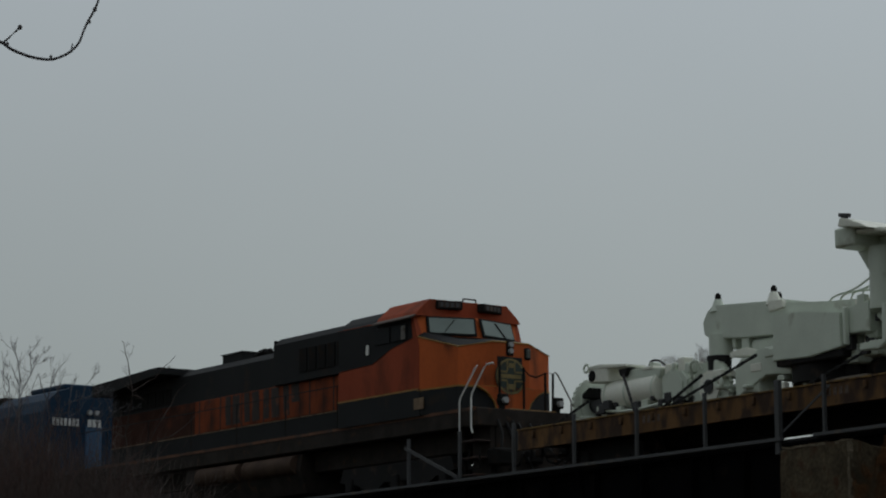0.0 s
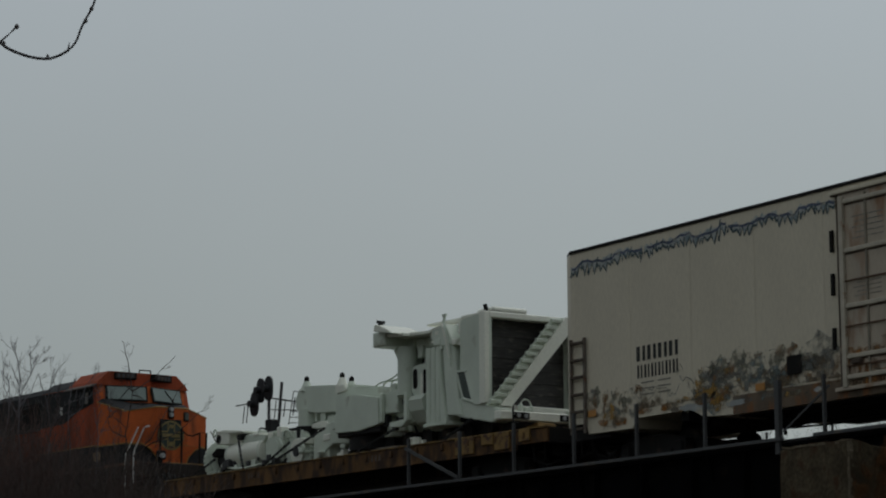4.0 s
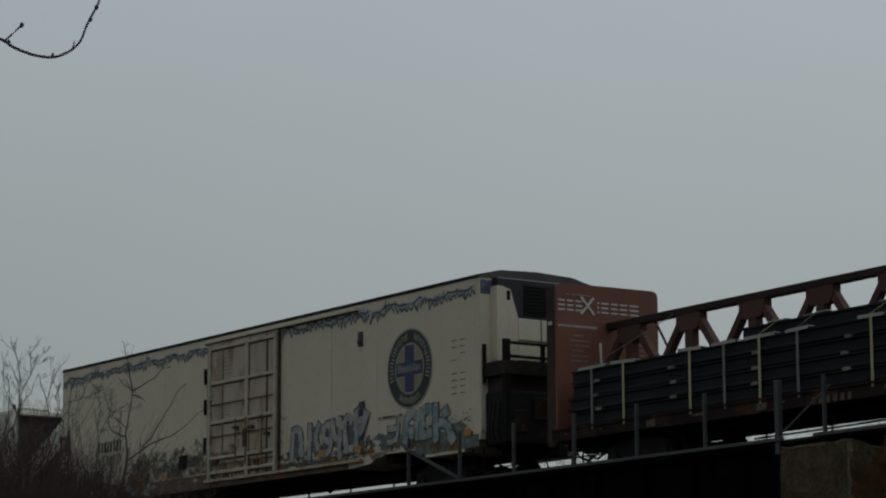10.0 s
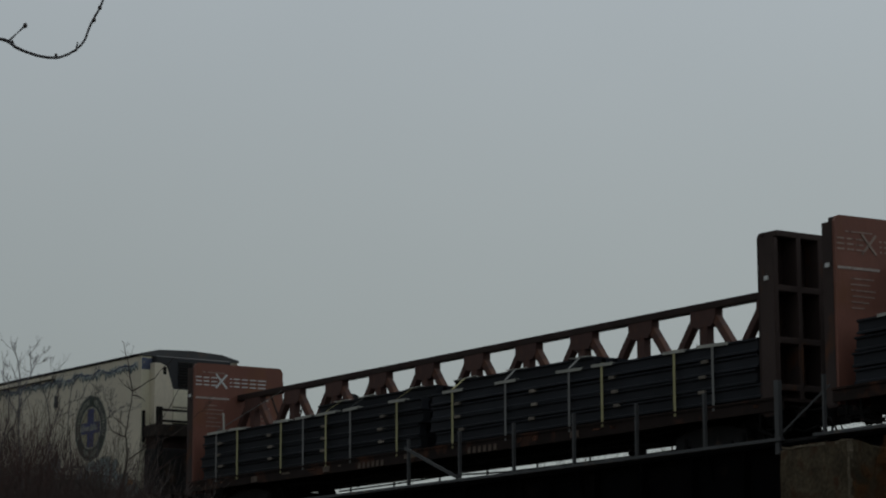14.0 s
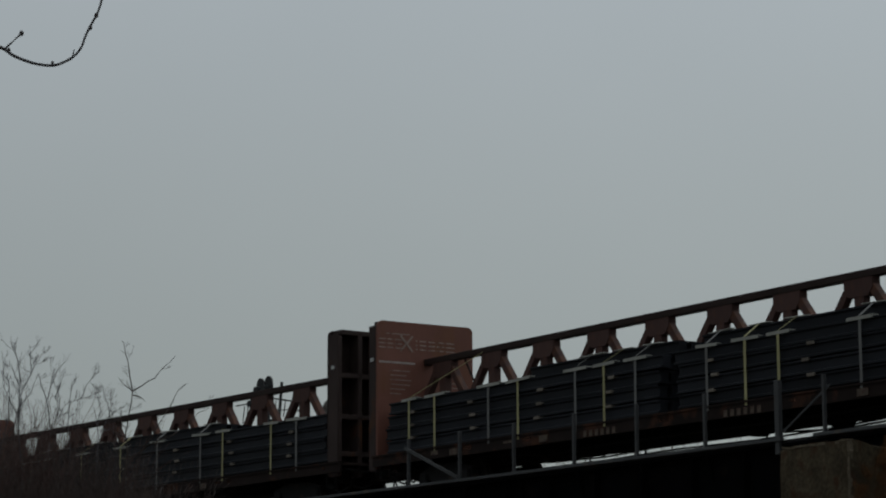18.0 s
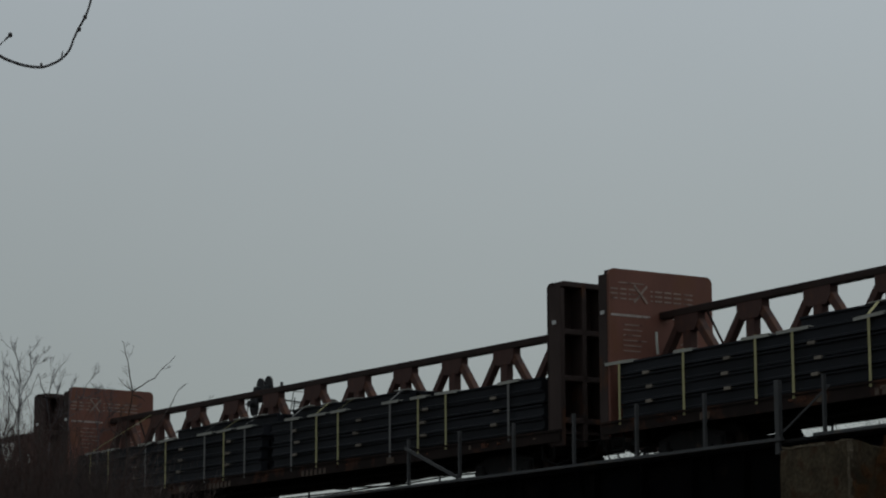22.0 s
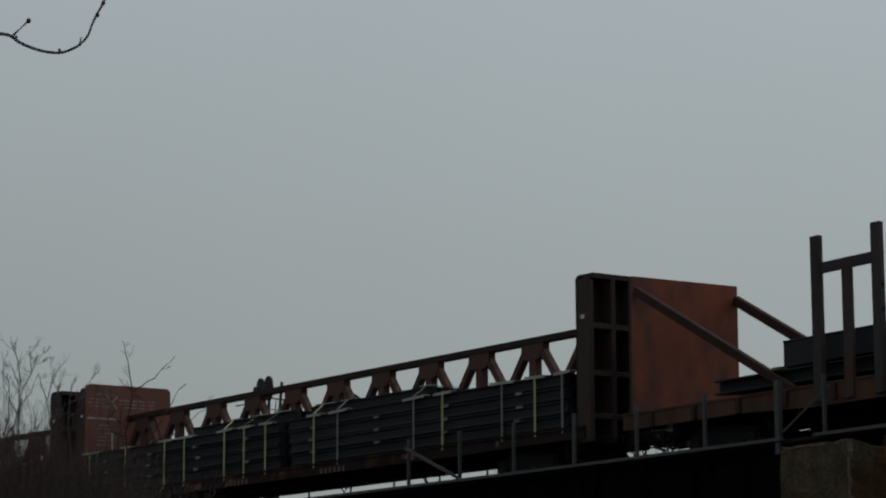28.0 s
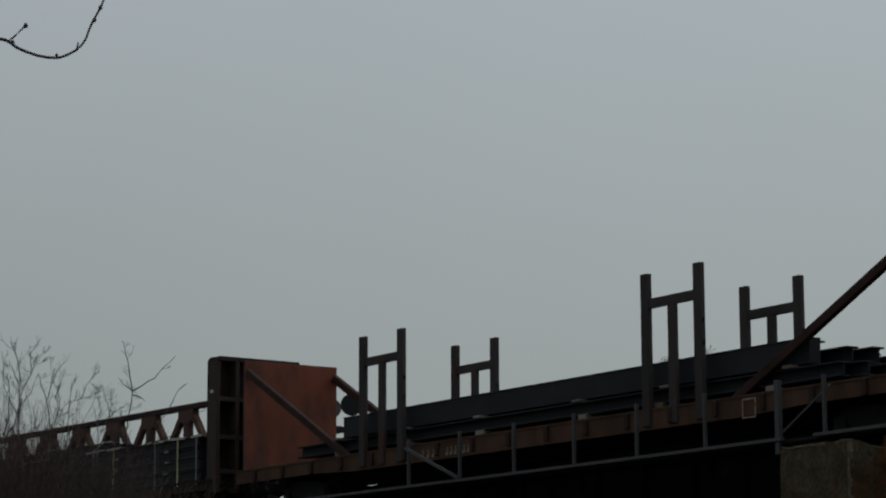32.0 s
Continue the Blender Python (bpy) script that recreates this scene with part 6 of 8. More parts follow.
    # ---- supports under it all ----
    for x0, x1, y0, y1, z1 in ((X(38.3), X(38.65), -1.2, -0.4, 1.47), (-4.5, -3.9, 0.2, 1.0, 1.45), (-0.7, -1.9, -0.4, 1.0, 1.34)):
        block("timber_chock", x0, x1, y0, y1, D, z1, DUNNAGE, label="pale timber chock")
    block("undercarriage", -1.0, -6.4, -0.9, 0.75, D + 0.04, 1.6, STEEL_DARK, label="dark undercarriage")
    for x in (-1.4, -2.2, -3.0, -3.8, -4.6, -5.4, -6.2):
        bm = bm_new()
        disc(bm, (x, 0.8, 1.42), "y", 0.2, 0.2, 20)
        part("roller", bm, STEEL_DARK, cr, "", True)
    # ---- tie-down chains ----
    for a, b in (((50.3, 1.25, 2.04), (49.6, 1.5, 1.22)), ((51.5, 1.25, 1.62), (52.2, 1.5, 1.24)), ((47.64, 1.3, 1.75), (48.6, 1.5, 1.22)), ((45.9, 1.35, 1.95), (48.35, 1.5, 1.22)),
                 ((43.0, 1.2, 1.7), (44.3, 1.5, 1.2)), ((39.6, 1.4, 1.6), (40.6, 1.5, 1.2))):
        bm = bm_new()
        p, q = Vector((X(a[0]), a[1], a[2])), Vector((X(b[0]), b[1], b[2]))
        n = 14
        for k in range(n):
            c, d = p.lerp(q, k / n), p.lerp(q, (k + 1.15) / n)
            bar(bm, c, d, 0.06 if k % 2 else 0.025, 0.025 if k % 2 else 0.06)
        part("tie_down_chain", bm, CHAIN, cr, "dark tie-down chain")
    for k in range(14):
        x, w = rng.uniform(-2.75, -3.5), rng.uniform(0.025, 0.07)
        if k > 10:
            x = rng.uniform(0.1, 0.5)
        y = rng.uniform(1.05, 1.3)
        block("wrapped_fitting", x - w, x + w, y - 0.05, y + 0.05, D, D + rng.uniform(0.06, 0.24), CRANE_W, bevel=0.015, label="white wrapped fitting")


machine()
# ---- grubby white refrigerator car ----
def blob(bm, rng, cx, cz, rx, rz, y, n=11, jag=0.25):
    """A flat uneven patch of paint."""
    pts = []
    for i in range(n):
        a = 2 * math.pi * i / n
        k = 1 + rng.uniform(-jag, jag)
        pts.append((cx + math.cos(a) * rx * k, cz + math.sin(a) * rz * k))
    vs = [bm.verts.new((px, y, pz)) for px, pz in pts]
    bm.faces.new(vs)


def stroke(bm, pts, w, y):
    """A flat painted line of width w through (x, z) points, in one strip."""
    last = None
    n = len(pts)
    for i in range(n):
        d = Vector(pts[min(i + 1, n - 1)]) - Vector(pts[max(i - 1, 0)])
        if d.length < 1e-6:
            d = Vector((1, 0))
        q = Vector((-d.y, d.x)).normalized() * w / 2
        pair = [bm.verts.new((pts[i][0] + q.x, y, pts[i][1] + q.y)), bm.verts.new((pts[i][0] - q.x, y, pts[i][1] - q.y))]
        if last:
            bm.faces.new((last[0], pair[0], pair[1], last[1]))
        last = pair


def ring_faces(bm, cx, cz, r0, r1, y, seg=40):
    for i in range(seg):
        a, b = 2 * math.pi * i / seg, 2 * math.pi * (i + 1) / seg
        bm.faces.new([bm.verts.new((cx + math.cos(q) * r, y, cz + math.sin(q) * r)) for q, r in ((a, r0), (b, r0), (b, r1), (a, r1))])


def reefer():
    S = 25.4
    car = rolling(thing("refrigerator_car", "grubby white refrigerator car with graffiti and a rusty plug door", "railcar"), S)
    rng = random.Random(11)

    def X(s):
        return s - S
    L, Y = 10.33, 1.55
    bm = bm_new()
    half = [(4.9, 0.84), (5.9, 0.9), (6.3, 1.08), (8.1, 1.06), (8.2, 0.87), (9.72, 0.88), (9.82, 1.1), (L, 1.12), (L, 4.74)]
    prism(bm, [(-x, z) for x, z in half[::-1]] + half, "y", -Y, Y)
    body = part("body", bm, WHITE, car, "grubby white smooth side walls")
    bm = bm_new()
    prism(bm, [(-Y - 0.02, 4.74), (-Y - 0.02, 4.8), (-1.0, 4.93), (0, 4.97), (1.0, 4.93), (Y + 0.02, 4.8), (Y + 0.02, 4.74)], "x", -L - 0.05, L + 0.02)
    part("roof", bm, POST, car, "low arched grey roof")
    bm = bm_new()
    box(bm, -L, L, Y, Y + 0.025, 4.73, 4.78)
    part("eave_angle", bm, BLACK, car)
    for nm, m, z0, z1 in (("end_wall", WHITE, 1.1, 4.735), ("end_roof", POST, 4.735, 4.8)):
        bm = bm_new()
        prism(bm, [(L, Y), (L + 0.37, Y - 0.18), (L + 0.37, 0.18 - Y), (L, -Y)], "z", z0, z1)
        part(nm, bm, m, car)
    bm = bm_new()
    box(bm, L - 1.2, L + 0.22, -1.42, 1.42, 0.78, 1.2, 0.01)
    part("end_sill", bm, STEEL_DARK, car, "dark end sill")
    # sheets of the side, each with its own lapped edge
    bm = bm_new()
    box(bm, -0.98, 0.98, 0, 0.006, 1.25, 4.7, 0.003)
    sheet = finish(bm, "side_sheet", WHITE)
    for x in (9.2, 7.2, 5.2, 3.2, -3.2, -5.2, -7.2, -9.2):
        piece("side_sheet", sheet, body, pose(x, Y, 0))
    bm = bm_new()
    box(bm, -4.95, 4.95, Y, Y + 0.02, 0.835, 1.2, 0.004)
    part("side_sill", bm, SILLGRIME, car, "grimy rust-streaked side sill")
    # plug door
    bm = bm_new()
    box(bm, X(23.62), X(27.1), Y, Y + 0.06, 1.0, 4.58, 0.01)
    door = part("plug_door", bm, DOORRUST, car, "ribbed plug door streaked with rust")
    bm = bm_new()
    box(bm, -1.66, 1.66, 0, 0.05, -0.042, 0.042, 0.012)
    rib = finish(bm, "door_rib", RIBPAINT)
    # Dark strips below the ribs paint in their shade along with grime.
    bm = bm_new()
    box(bm, -1.65, 1.65, 0, 0.006, -0.018, 0.018)
    grime = finish(bm, "rib_grime_shade", DOOR_DARK)
    bm = bm_new()
    rod(bm, (-1.7, 0.03, 0), (1.7, 0.03, 0), 0.016, 6)
    rail = finish(bm, "guide_rod", RODRUST)
    for nm, x0, x1, z0, z1 in (("door_seal", 23.575, 23.62, 0.98, 4.6), ("door_seal", 27.08, 27.16, 0.98, 4.6), ("door_seal", 23.6, 27.1, 4.56, 4.62)):
        bm = bm_new()
        box(bm, X(x0), X(x1), Y + 0.004, Y + 0.075, z0, z1)
        part(nm, bm, DOOR_DARK, door, "dark door seal")
    for z in (4.42, 3.51, 2.49, 1.57, 1.2):
        piece("door_rib", rib, door, pose(X(25.36), Y + 0.058, z))
        piece("rib_grime_shade", grime, door, pose(X(25.36), Y + 0.06, z - 0.058))
    for z in (2.95, 2.12, 1.4):
        piece("guide_rod", rail, door, pose(X(25.36), Y + 0.06, z))
    for s0, w, d, m in ((23.7, 0.055, 0.07, RIBPAINT), (25.12, 0.075, 0.045, RIBPAINT), (27.0, 0.055, 0.07, RIBPAINT), (24.14, 0.022, 0.03, DOOR_DARK), (26.37, 0.026, 0.03, RIBSHADE)):
        bm = bm_new()
        box(bm, X(s0) - w, X(s0) + w, Y + 0.055, Y + 0.06 + d, 1.02, 4.52, 0.008)
        part("door_post", bm, m, door)
    # Dark strips beside two posts: shade and grime in one colour.
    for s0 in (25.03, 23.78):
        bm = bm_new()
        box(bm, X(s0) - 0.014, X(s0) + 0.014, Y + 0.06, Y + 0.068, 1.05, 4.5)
        part("post_grime_shade", bm, DOOR_DARK, door)
    # orange rust along the foot of the door
    for k in range(16):
        bm = bm_new()
        blob(bm, rng, X(rng.uniform(23.9, 26.9)), rng.uniform(1.06, 1.3), rng.uniform(0.12, 0.4), rng.uniform(0.06, 0.2), Y + 0.0625 + 0.0002 * k, 13, 0.4)
        part("rust_patch", bm, ORANGERUST if k % 2 else RUSTRUN, door, "orange rust patch")
    for s0, s1, z0, z1 in ((24.75, 25.0, 2.2, 2.27), (25.5, 25.75, 2.24, 2.31), (24.0, 24.2, 1.97, 2.03), (25.05, 25.22, 1.75, 2.2), (26.55, 26.8, 1.42, 1.5)):
        bm = bm_new()
        box(bm, X(s0), X(s1), Y + 0.06, Y + 0.15, z0, z1, 0.01)
        part("door_gear", bm, DOOR_DARK, door)
    for s in (25.1, 24.3, 25.6):
        bm = bm_new()
        rod(bm, (X(s), Y + 0.13, 1.3), (X(s), Y + 0.13, 2.5), 0.02, 6)
        part("lock_rod", bm, LOWER, door)
    for k in range(5):
        for x1, z in ((25.9, 4.1 - k * 0.1), (26.0, 2.96 - k * 0.08)):
            bm = bm_new()
            box(bm, X(26.75) - 0.1 * (k % 2), X(x1), Y + 0.061, Y + 0.066, z, z + 0.02)
            part("stencil_bar", bm, GRAF_FAINT, door)
    # rust that has run down from the lower ribs
    for k in range(44):
        x, z, ln = X(rng.uniform(23.7, 27.0)), rng.choice((3.03, 2.55, 2.1, 1.7, 1.42, 1.42, 1.2, 1.2)), rng.uniform(0.1, 0.4)
        w = rng.uniform(0.015, 0.05)
        z -= rng.uniform(0, 0.15)
        ln = min(ln, z - 1.07)
        bm = bm_new()
        bm.faces.new([bm.verts.new((x + a * w, Y + 0.062 + 0.0002 * k, z - 0.04 - b * ln)) for a, b in ((-1, 0), (1, 0), (0.8, 0.5), (0.2, 1), (-0.3, 0.8), (-0.8, 0.4))])
        part("rust_run", bm, RUSTRUN, door, "brown rust run")
    for z, s0, s1 in ((4.62, 20.0, 27.3), (1.0, 19.8, 27.3)):
        bm = bm_new()
        box(bm, X(s0), X(s1), Y, Y + 0.1, z - 0.035, z + 0.035, 0.008)
        part("door_track", bm, DOORRUST if z < 2 else WHITE, car)
        if z > 2:
            # Dark strip stands in for the shade below the upper track.
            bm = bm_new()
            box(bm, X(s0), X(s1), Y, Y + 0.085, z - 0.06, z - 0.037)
            part("track_shade", bm, DOOR_DARK, car, "dark strip painted as shade under the door track")
    for s, z in ((27.35, 3.55), (27.35, 2.75), (27.35, 1.75)):
        bm = bm_new()
        box(bm, X(s) - 0.04, X(s) + 0.05, Y, Y + 0.05, z, z + 0.4, 0.01)
        part("hinge_plate", bm, BLACK, car)
    for s, z in ((19.9, 3.72), (19.85, 2.05)):
        bm = bm_new()
        box(bm, X(s) - 0.09, X(s) + 0.09, Y, Y + 0.05, z, z + 0.34, 0.01)
        box(bm, X(s) - 0.05, X(s) + 0.05, Y + 0.05, Y + 0.09, z + 0.05, z + 0.15, 0.01)
        part("door_stop", bm, POST, car)
    bm = bm_new()
    box(bm, X(28.7), X(28.28), Y + 0.03, Y + 0.05, 1.42, 1.78, 0.005)
    part("placard", bm, BLACK, car, "dark square placard")
    # ladder at the leading end
    ld = None
    for s in (35.66, 35.18):
        bm = bm_new()
        box(bm, X(s) - 0.025, X(s) + 0.025, Y + 0.02, Y + 0.09, 0.9, 2.9, 0.006)
        ld = part("ladder_rail", bm, LADDER, car)
    bm = bm_new()
    box(bm, -0.24, 0.24, -0.03, 0.03, -0.03, 0.03, 0.008)
    rg = finish(bm, "rung", DOOR_DARK)
    for i in range(6):
        piece("rung", rg, ld, pose(X(35.42), Y + 0.08, 1.0 + i * 0.36))
    # ---- markings and graffiti, flat paint a few millimetres proud ----
    P = Y + 0.011
    bm = bm_new()
    box(bm, -0.11, 0, 0, 0.003, 0, 0.3)
    box(bm, -0.29, -0.2, 0, 0.003, 0, 0.3)
    mk = finish(bm, "marking_bar", STENCIL)
    bm = bm_new()
    box(bm, -0.06, 0, 0, 0.003, 0, 0.27)
    box(bm, -0.165, -0.12, 0, 0.003, 0, 0.27)
    mn = finish(bm, "marking_bar", STENCIL)
    for i in range(4):
        piece("marking_bar", mk, car, pose(X(33.42) - i * 0.36, P, 2.2))
    for i in range(6):
        piece("marking_bar", mn, car, pose(X(33.4) - i * 0.235, P, 1.85))
    bm = bm_new()
    box(bm, 0, 0.2, 0, 0.003, 0, 0.022)
    db = finish(bm, "data_bar", GRAF_FAINT)
    for k in range(9):
        for x in (15.62, 15.95):
            if rng.random() < 0.8:
                piece("data_bar", db, car, pose(X(x), P, 2.2 + k * 0.15))
    bm = bm_new()
    box(bm, 0, 0.42, 0, 0.003, 0, 0.03)
    db = finish(bm, "data_bar", GRAF_FAINT)
    for k in range(3):
        for x in (32.3, 32.85):
            piece("data_bar", db, car, pose(X(x), P, 1.5 + k * 0.12))
    cx, cz = X(17.83), 2.97
    bm = bm_new()
    disc_f = [bm.verts.new((cx + math.cos(2 * math.pi * i / 48) * 0.93, P, cz + math.sin(2 * math.pi * i / 48) * 0.93)) for i in range(48)]
    bm.faces.new(disc_f)
    em = part("emblem", bm, LOGO_GREEN, car, "large round emblem drawn plain: green ring round a blue cross")
    bm = bm_new()
    ring_faces(bm, cx, cz, 0.0, 0.6, P + 0.004)
    part("emblem_field", bm, OLIVE, em)
    bm = bm_new()
    for r0, r1 in ((0.555, 0.6),):
        ring_faces(bm, cx, cz, r0, r1, P + 0.006)
    ring_faces(bm, cx, cz, 0.89, 0.93, P + 0.004)
    for k in range(34):
        a = math.pi * (-0.1 + k * 1.2 / 33)
        for sg in ((1,) if k not in (16, 17, 18) else ()):
            c, s_ = math.cos(a), math.sin(a)
            bm.faces.new([bm.verts.new((cx + c * r - s_ * w, P + 0.004, cz + s_ * r + c * w)) for r, w in ((0.67 + 0.03 * (k % 3 == 1), -0.02), (0.83 - 0.03 * (k % 4 == 2), -0.02), (0.83 - 0.03 * (k % 4 == 2), 0.022), (0.67 + 0.03 * (k % 3 == 1), 0.022))])
    for k in range(11):
        a = -math.pi * (0.33 + k * 0.34 / 10)
        c, s_ = math.cos(a), math.sin(a)
        bm.faces.new([bm.verts.new((cx + c * r - s_ * w, P + 0.004, cz + s_ * r + c * w)) for r, w in ((0.68 - 0.03 * (k % 3 == 0), -0.022), (0.82, -0.022), (0.82, 0.022), (0.68 - 0.03 * (k % 3 == 0), 0.022))])
    part("ring_wording", bm, FADED_WORD, em, "pale worn ring wording drawn as bars")
    bm = bm_new()
    for pts in (((-0.19, -0.54), (0.19, -0.54), (0.19, 0.54), (-0.19, 0.54)), ((-0.54, -0.16), (-0.19, -0.16), (-0.19, 0.16), (-0.54, 0.16)), ((0.19, -0.16), (0.54, -0.16), (0.54, 0.16), (0.19, 0.16))):
        bm.faces.new([bm.verts.new((cx + px, P + 0.008, cz + pz)) for px, pz in pts])
    part("emblem_cross", bm, LOGO_BLUE, em)
    bm = bm_new()
    for k in range(13):
        bm.faces.new([bm.verts.new((cx + 0.47 - k * 0.073 - px, P + 0.011, cz + pz)) for px, pz in ((0, -0.08), (0.04, -0.08), (0.04, 0.06 + 0.05 * (k in (0, 1, 7, 9))), (0, 0.06 + 0.05 * (k in (0, 1, 7, 9))))])
    part("word_bars", bm, FADED_WORD, em)
    # dripping band under the eave
    def drips(xa, xb):
        """One run of the band: a thin dark zigzag that drips below a washed pale-blue fill, with a few strokes flicked up."""
        low, fill = [], []
        x, down = xa, True
        while x > xb:
            arch = 0.07 * abs(math.sin(x * 2.1)) + 0.03 * math.sin(x * 5.3)
            mid = 4.36 + arch - 0.1 * max(0.0, x - L + 1.6) / 1.6
            low.append((x, mid - (rng.choice((0.03, 0.06, 0.1, 0.16)) * rng.uniform(0.7, 1.2) if down else -rng.uniform(0.0, 0.08))))
            fill.append((x, min(4.64, mid + rng.uniform(0.06, 0.2))))
            down = not down
            x -= rng.choice((0.035, 0.05, 0.09, 0.12))
        bm = bm_new()
        va = [bm.verts.new((a, P, b)) for a, b in low]
        vb = [bm.verts.new((a, P, b)) for a, b in fill]
        for k in range(len(va) - 1):
            bm.faces.new((va[k], va[k + 1], vb[k + 1], vb[k]))
        bd = part("graffiti_band", bm, GRAF_BAND, car, "faded blue dripping band of graffiti")
        bm = bm_new()
        stroke(bm, low, 0.055, P + 0.003)
        part("drip_outline", bm, GRAF_NAVY, bd)
        bm = bm_new()
        stroke(bm, [(a, (b + d) / 2 + rng.uniform(-0.03, 0.03)) for (a, b), (c, d) in zip(low[1::2], fill[1::2])], 0.05, P + 0.004)
        part("inner_squiggle", bm, GRAF_BLUE, bd)
        for k in range(int((xa - xb) / 0.42)):
            j = rng.randrange(1, len(low) - 1)
            (a, b), h = low[j], rng.uniform(0.1, 0.24)
            bm = bm_new()
            stroke(bm, [(a, b), (a + 0.03, b + h * 0.5), (a - 0.01, min(4.68, b + h))], 0.034, P + 0.005)
            part("flick", bm, GRAF_NAVY, bd)
    for xa, xb in ((L - 0.03, 7.7), (7.7, 5.0), (5.0, 1.75), (-1.9, -3.9), (-3.9, -5.9), (-5.9, -8.1), (-8.1, -L + 0.12)):
        drips(xa, xb)
    # fat rounded strokes with dark rims, one shape beside another
    def soft(pts):
        q = [Vector(v) for v in pts]
        for _ in range(2):
            n = [q[0]]
            for a, b in zip(q, q[1:]):
                n += [a.lerp(b, 0.25), a.lerp(b, 0.75)]
            q = n + [q[-1]]
        return q

    def fat_shape(s0, s1, z0, z1, lines, w, fill, depth, rim=0.036):
        bf, bl = bm_new(), bm_new()
        for k, line in enumerate(lines):
            q = soft([(X(s0 + (s1 - s0) * u), z0 + (z1 - z0) * v) for u, v in line])
            stroke(bf, q, w, P + depth + 0.0025 + 0.0002 * k)
            a, b = (q[0] - q[1]).normalized() * rim, (q[-1] - q[-2]).normalized() * rim
            stroke(bl, [q[0] + a] + q + [q[-1] + b], w + 2 * rim, P + depth + 0.0002 * k)
        lt = part("graffiti_shape", bf, fill, car, "fat pale graffiti shape")
        part("dark_rim", bl, GRAF_DARK, lt)
        return lt

    def squiggle(cx, cz, wd, ht, n, m, w, depth):
        bm = bm_new()
        stroke(bm, soft([(X(cx) - wd * (i / (n - 1) - 0.5), cz + ht * rng.uniform(-0.5, 0.5)) for i in range(n)]), w, P + depth)
        part("scribble", bm, m, car, "thin dark scribble")
    # older layers of paint under the newer letters
    for k in range(26):
        s, teal = (rng.uniform(15.5, 18.9), True) if k % 2 else (rng.uniform(19.2, 23.3), False)
        bm = bm_new()
        blob(bm, rng, X(s), rng.uniform(1.28, 1.45), rng.uniform(0.2, 0.5), rng.uniform(0.06, 0.2), P - 0.002 + 0.00006 * k, 17, 0.45)
        part("old_graffiti", bm, GRAF_UNDER if teal else GRAF_UMBER, car, "older darker graffiti layer")
    for k in range(34):
        s = rng.uniform(19.0, 23.2) if k % 2 else rng.uniform(27.6, 32.2)
        bm = bm_new()
        blob(bm, rng, X(s), rng.uniform(1.04, 1.12), rng.uniform(0.12, 0.35), rng.uniform(0.04, 0.075), Y + 0.0215 + 0.00005 * k, 15, 0.3)
        part("old_graffiti", bm, (GRAF_PALE, GRAF_UMBER, GRAF_MOTTLE, GRAF_OCHRE, GRAF_GREY)[(k * 7 + k // 3) % 5], car, "graffiti running onto the sill")
    # a dark drop shade shows between the pale shapes
    for k, (a, b) in enumerate(((22.75, 0.3), (21.95, 0.25), (21.35, 0.25), (20.85, 0.22), (20.3, 0.22), (19.85, 0.16))):
        bm = bm_new()
        blob(bm, rng, X(a), 1.62, b, 0.36, P + 0.0032 + 0.0001 * k, 13, 0.2)
        part("drop_shade", bm, GRAF_SHADE, car, "dark drop shade of the graffiti")
    ST = ([[(0.22, -0.05), (0.3, 0.95)], [(0.25, 0.93), (0.75, 1.0), (0.8, 0.1)]],
          [[(0.28, -0.1), (0.34, 1.02)], [(0.95, 1.0), (0.6, 0.55), (0.9, 0.3)]],
          [[(0.95, 0.95), (0.35, 0.9), (0.25, 0.5), (0.85, 0.45)], [(0.85, 0.95), (0.85, 0.12), (0.05, 0.1)]],
          [[(0.12, 0.98), (0.22, 0.5), (0.75, 0.45)], [(0.85, 1.02), (0.78, -0.08)]],
          [[(0.9, 0.85), (0.4, 1.0), (0.3, 0.6), (0.5, 0.3), (0.35, 0.02)], [(0.6, 0.15), (1.0, 0.1)]],
          [[(0.3, -0.08), (0.28, 1.08)], [(0.28, 1.0), (0.6, 1.12), (0.6, 0.75)], [(0.45, 0.45), (0.7, 0.6), (0.95, 1.0)]])
    for i, (s0, s1, z1) in enumerate(((23.2, 22.4, 2.0), (22.42, 21.68, 2.05), (21.72, 21.1, 2.05), (21.2, 20.72, 2.1), (20.75, 20.2, 2.12), (20.26, 19.55, 2.14))):
        fat_shape(s0, s1, 1.2, z1, ST[i], 0.17, GRAF_PALE, 0.005 + 0.004 * i)
    bm = bm_new()
    stroke(bm, [(X(23.4), 1.17), (X(21.4), 1.16), (X(19.7), 1.2)], 0.035, P + 0.03)
    part("ground_line", bm, GRAF_DARK, car, "dark line under the graffiti")
    for a in (19.72, 19.82):
        bm = bm_new()
        stroke(bm, [(X(a), 2.1), (X(a) + 0.01, 2.42)], 0.03, P + 0.004)
        part("scribble", bm, GRAF_DARK, car, "thin dark scribble")
    ST = ([[(0.78, 0.9), (0.75, 0.25), (0.3, 0.18)], [(0.3, 0.62), (0.75, 0.62)]],
          [[(0.18, -0.02), (0.22, 0.9), (0.85, 0.95), (0.88, 0.0)], [(0.5, 0.5), (0.55, 0.1)]],
          [[(0.2, -0.02), (0.22, 1.0)], [(0.3, 0.92), (0.9, 0.98), (0.85, 0.4)], [(0.3, 0.1), (0.95, 0.18)]],
          [[(0.2, -0.02), (0.2, 1.05)], [(0.35, 0.5), (0.75, 0.45), (1.05, -0.12)], [(0.55, 0.7), (0.8, 0.85)]])
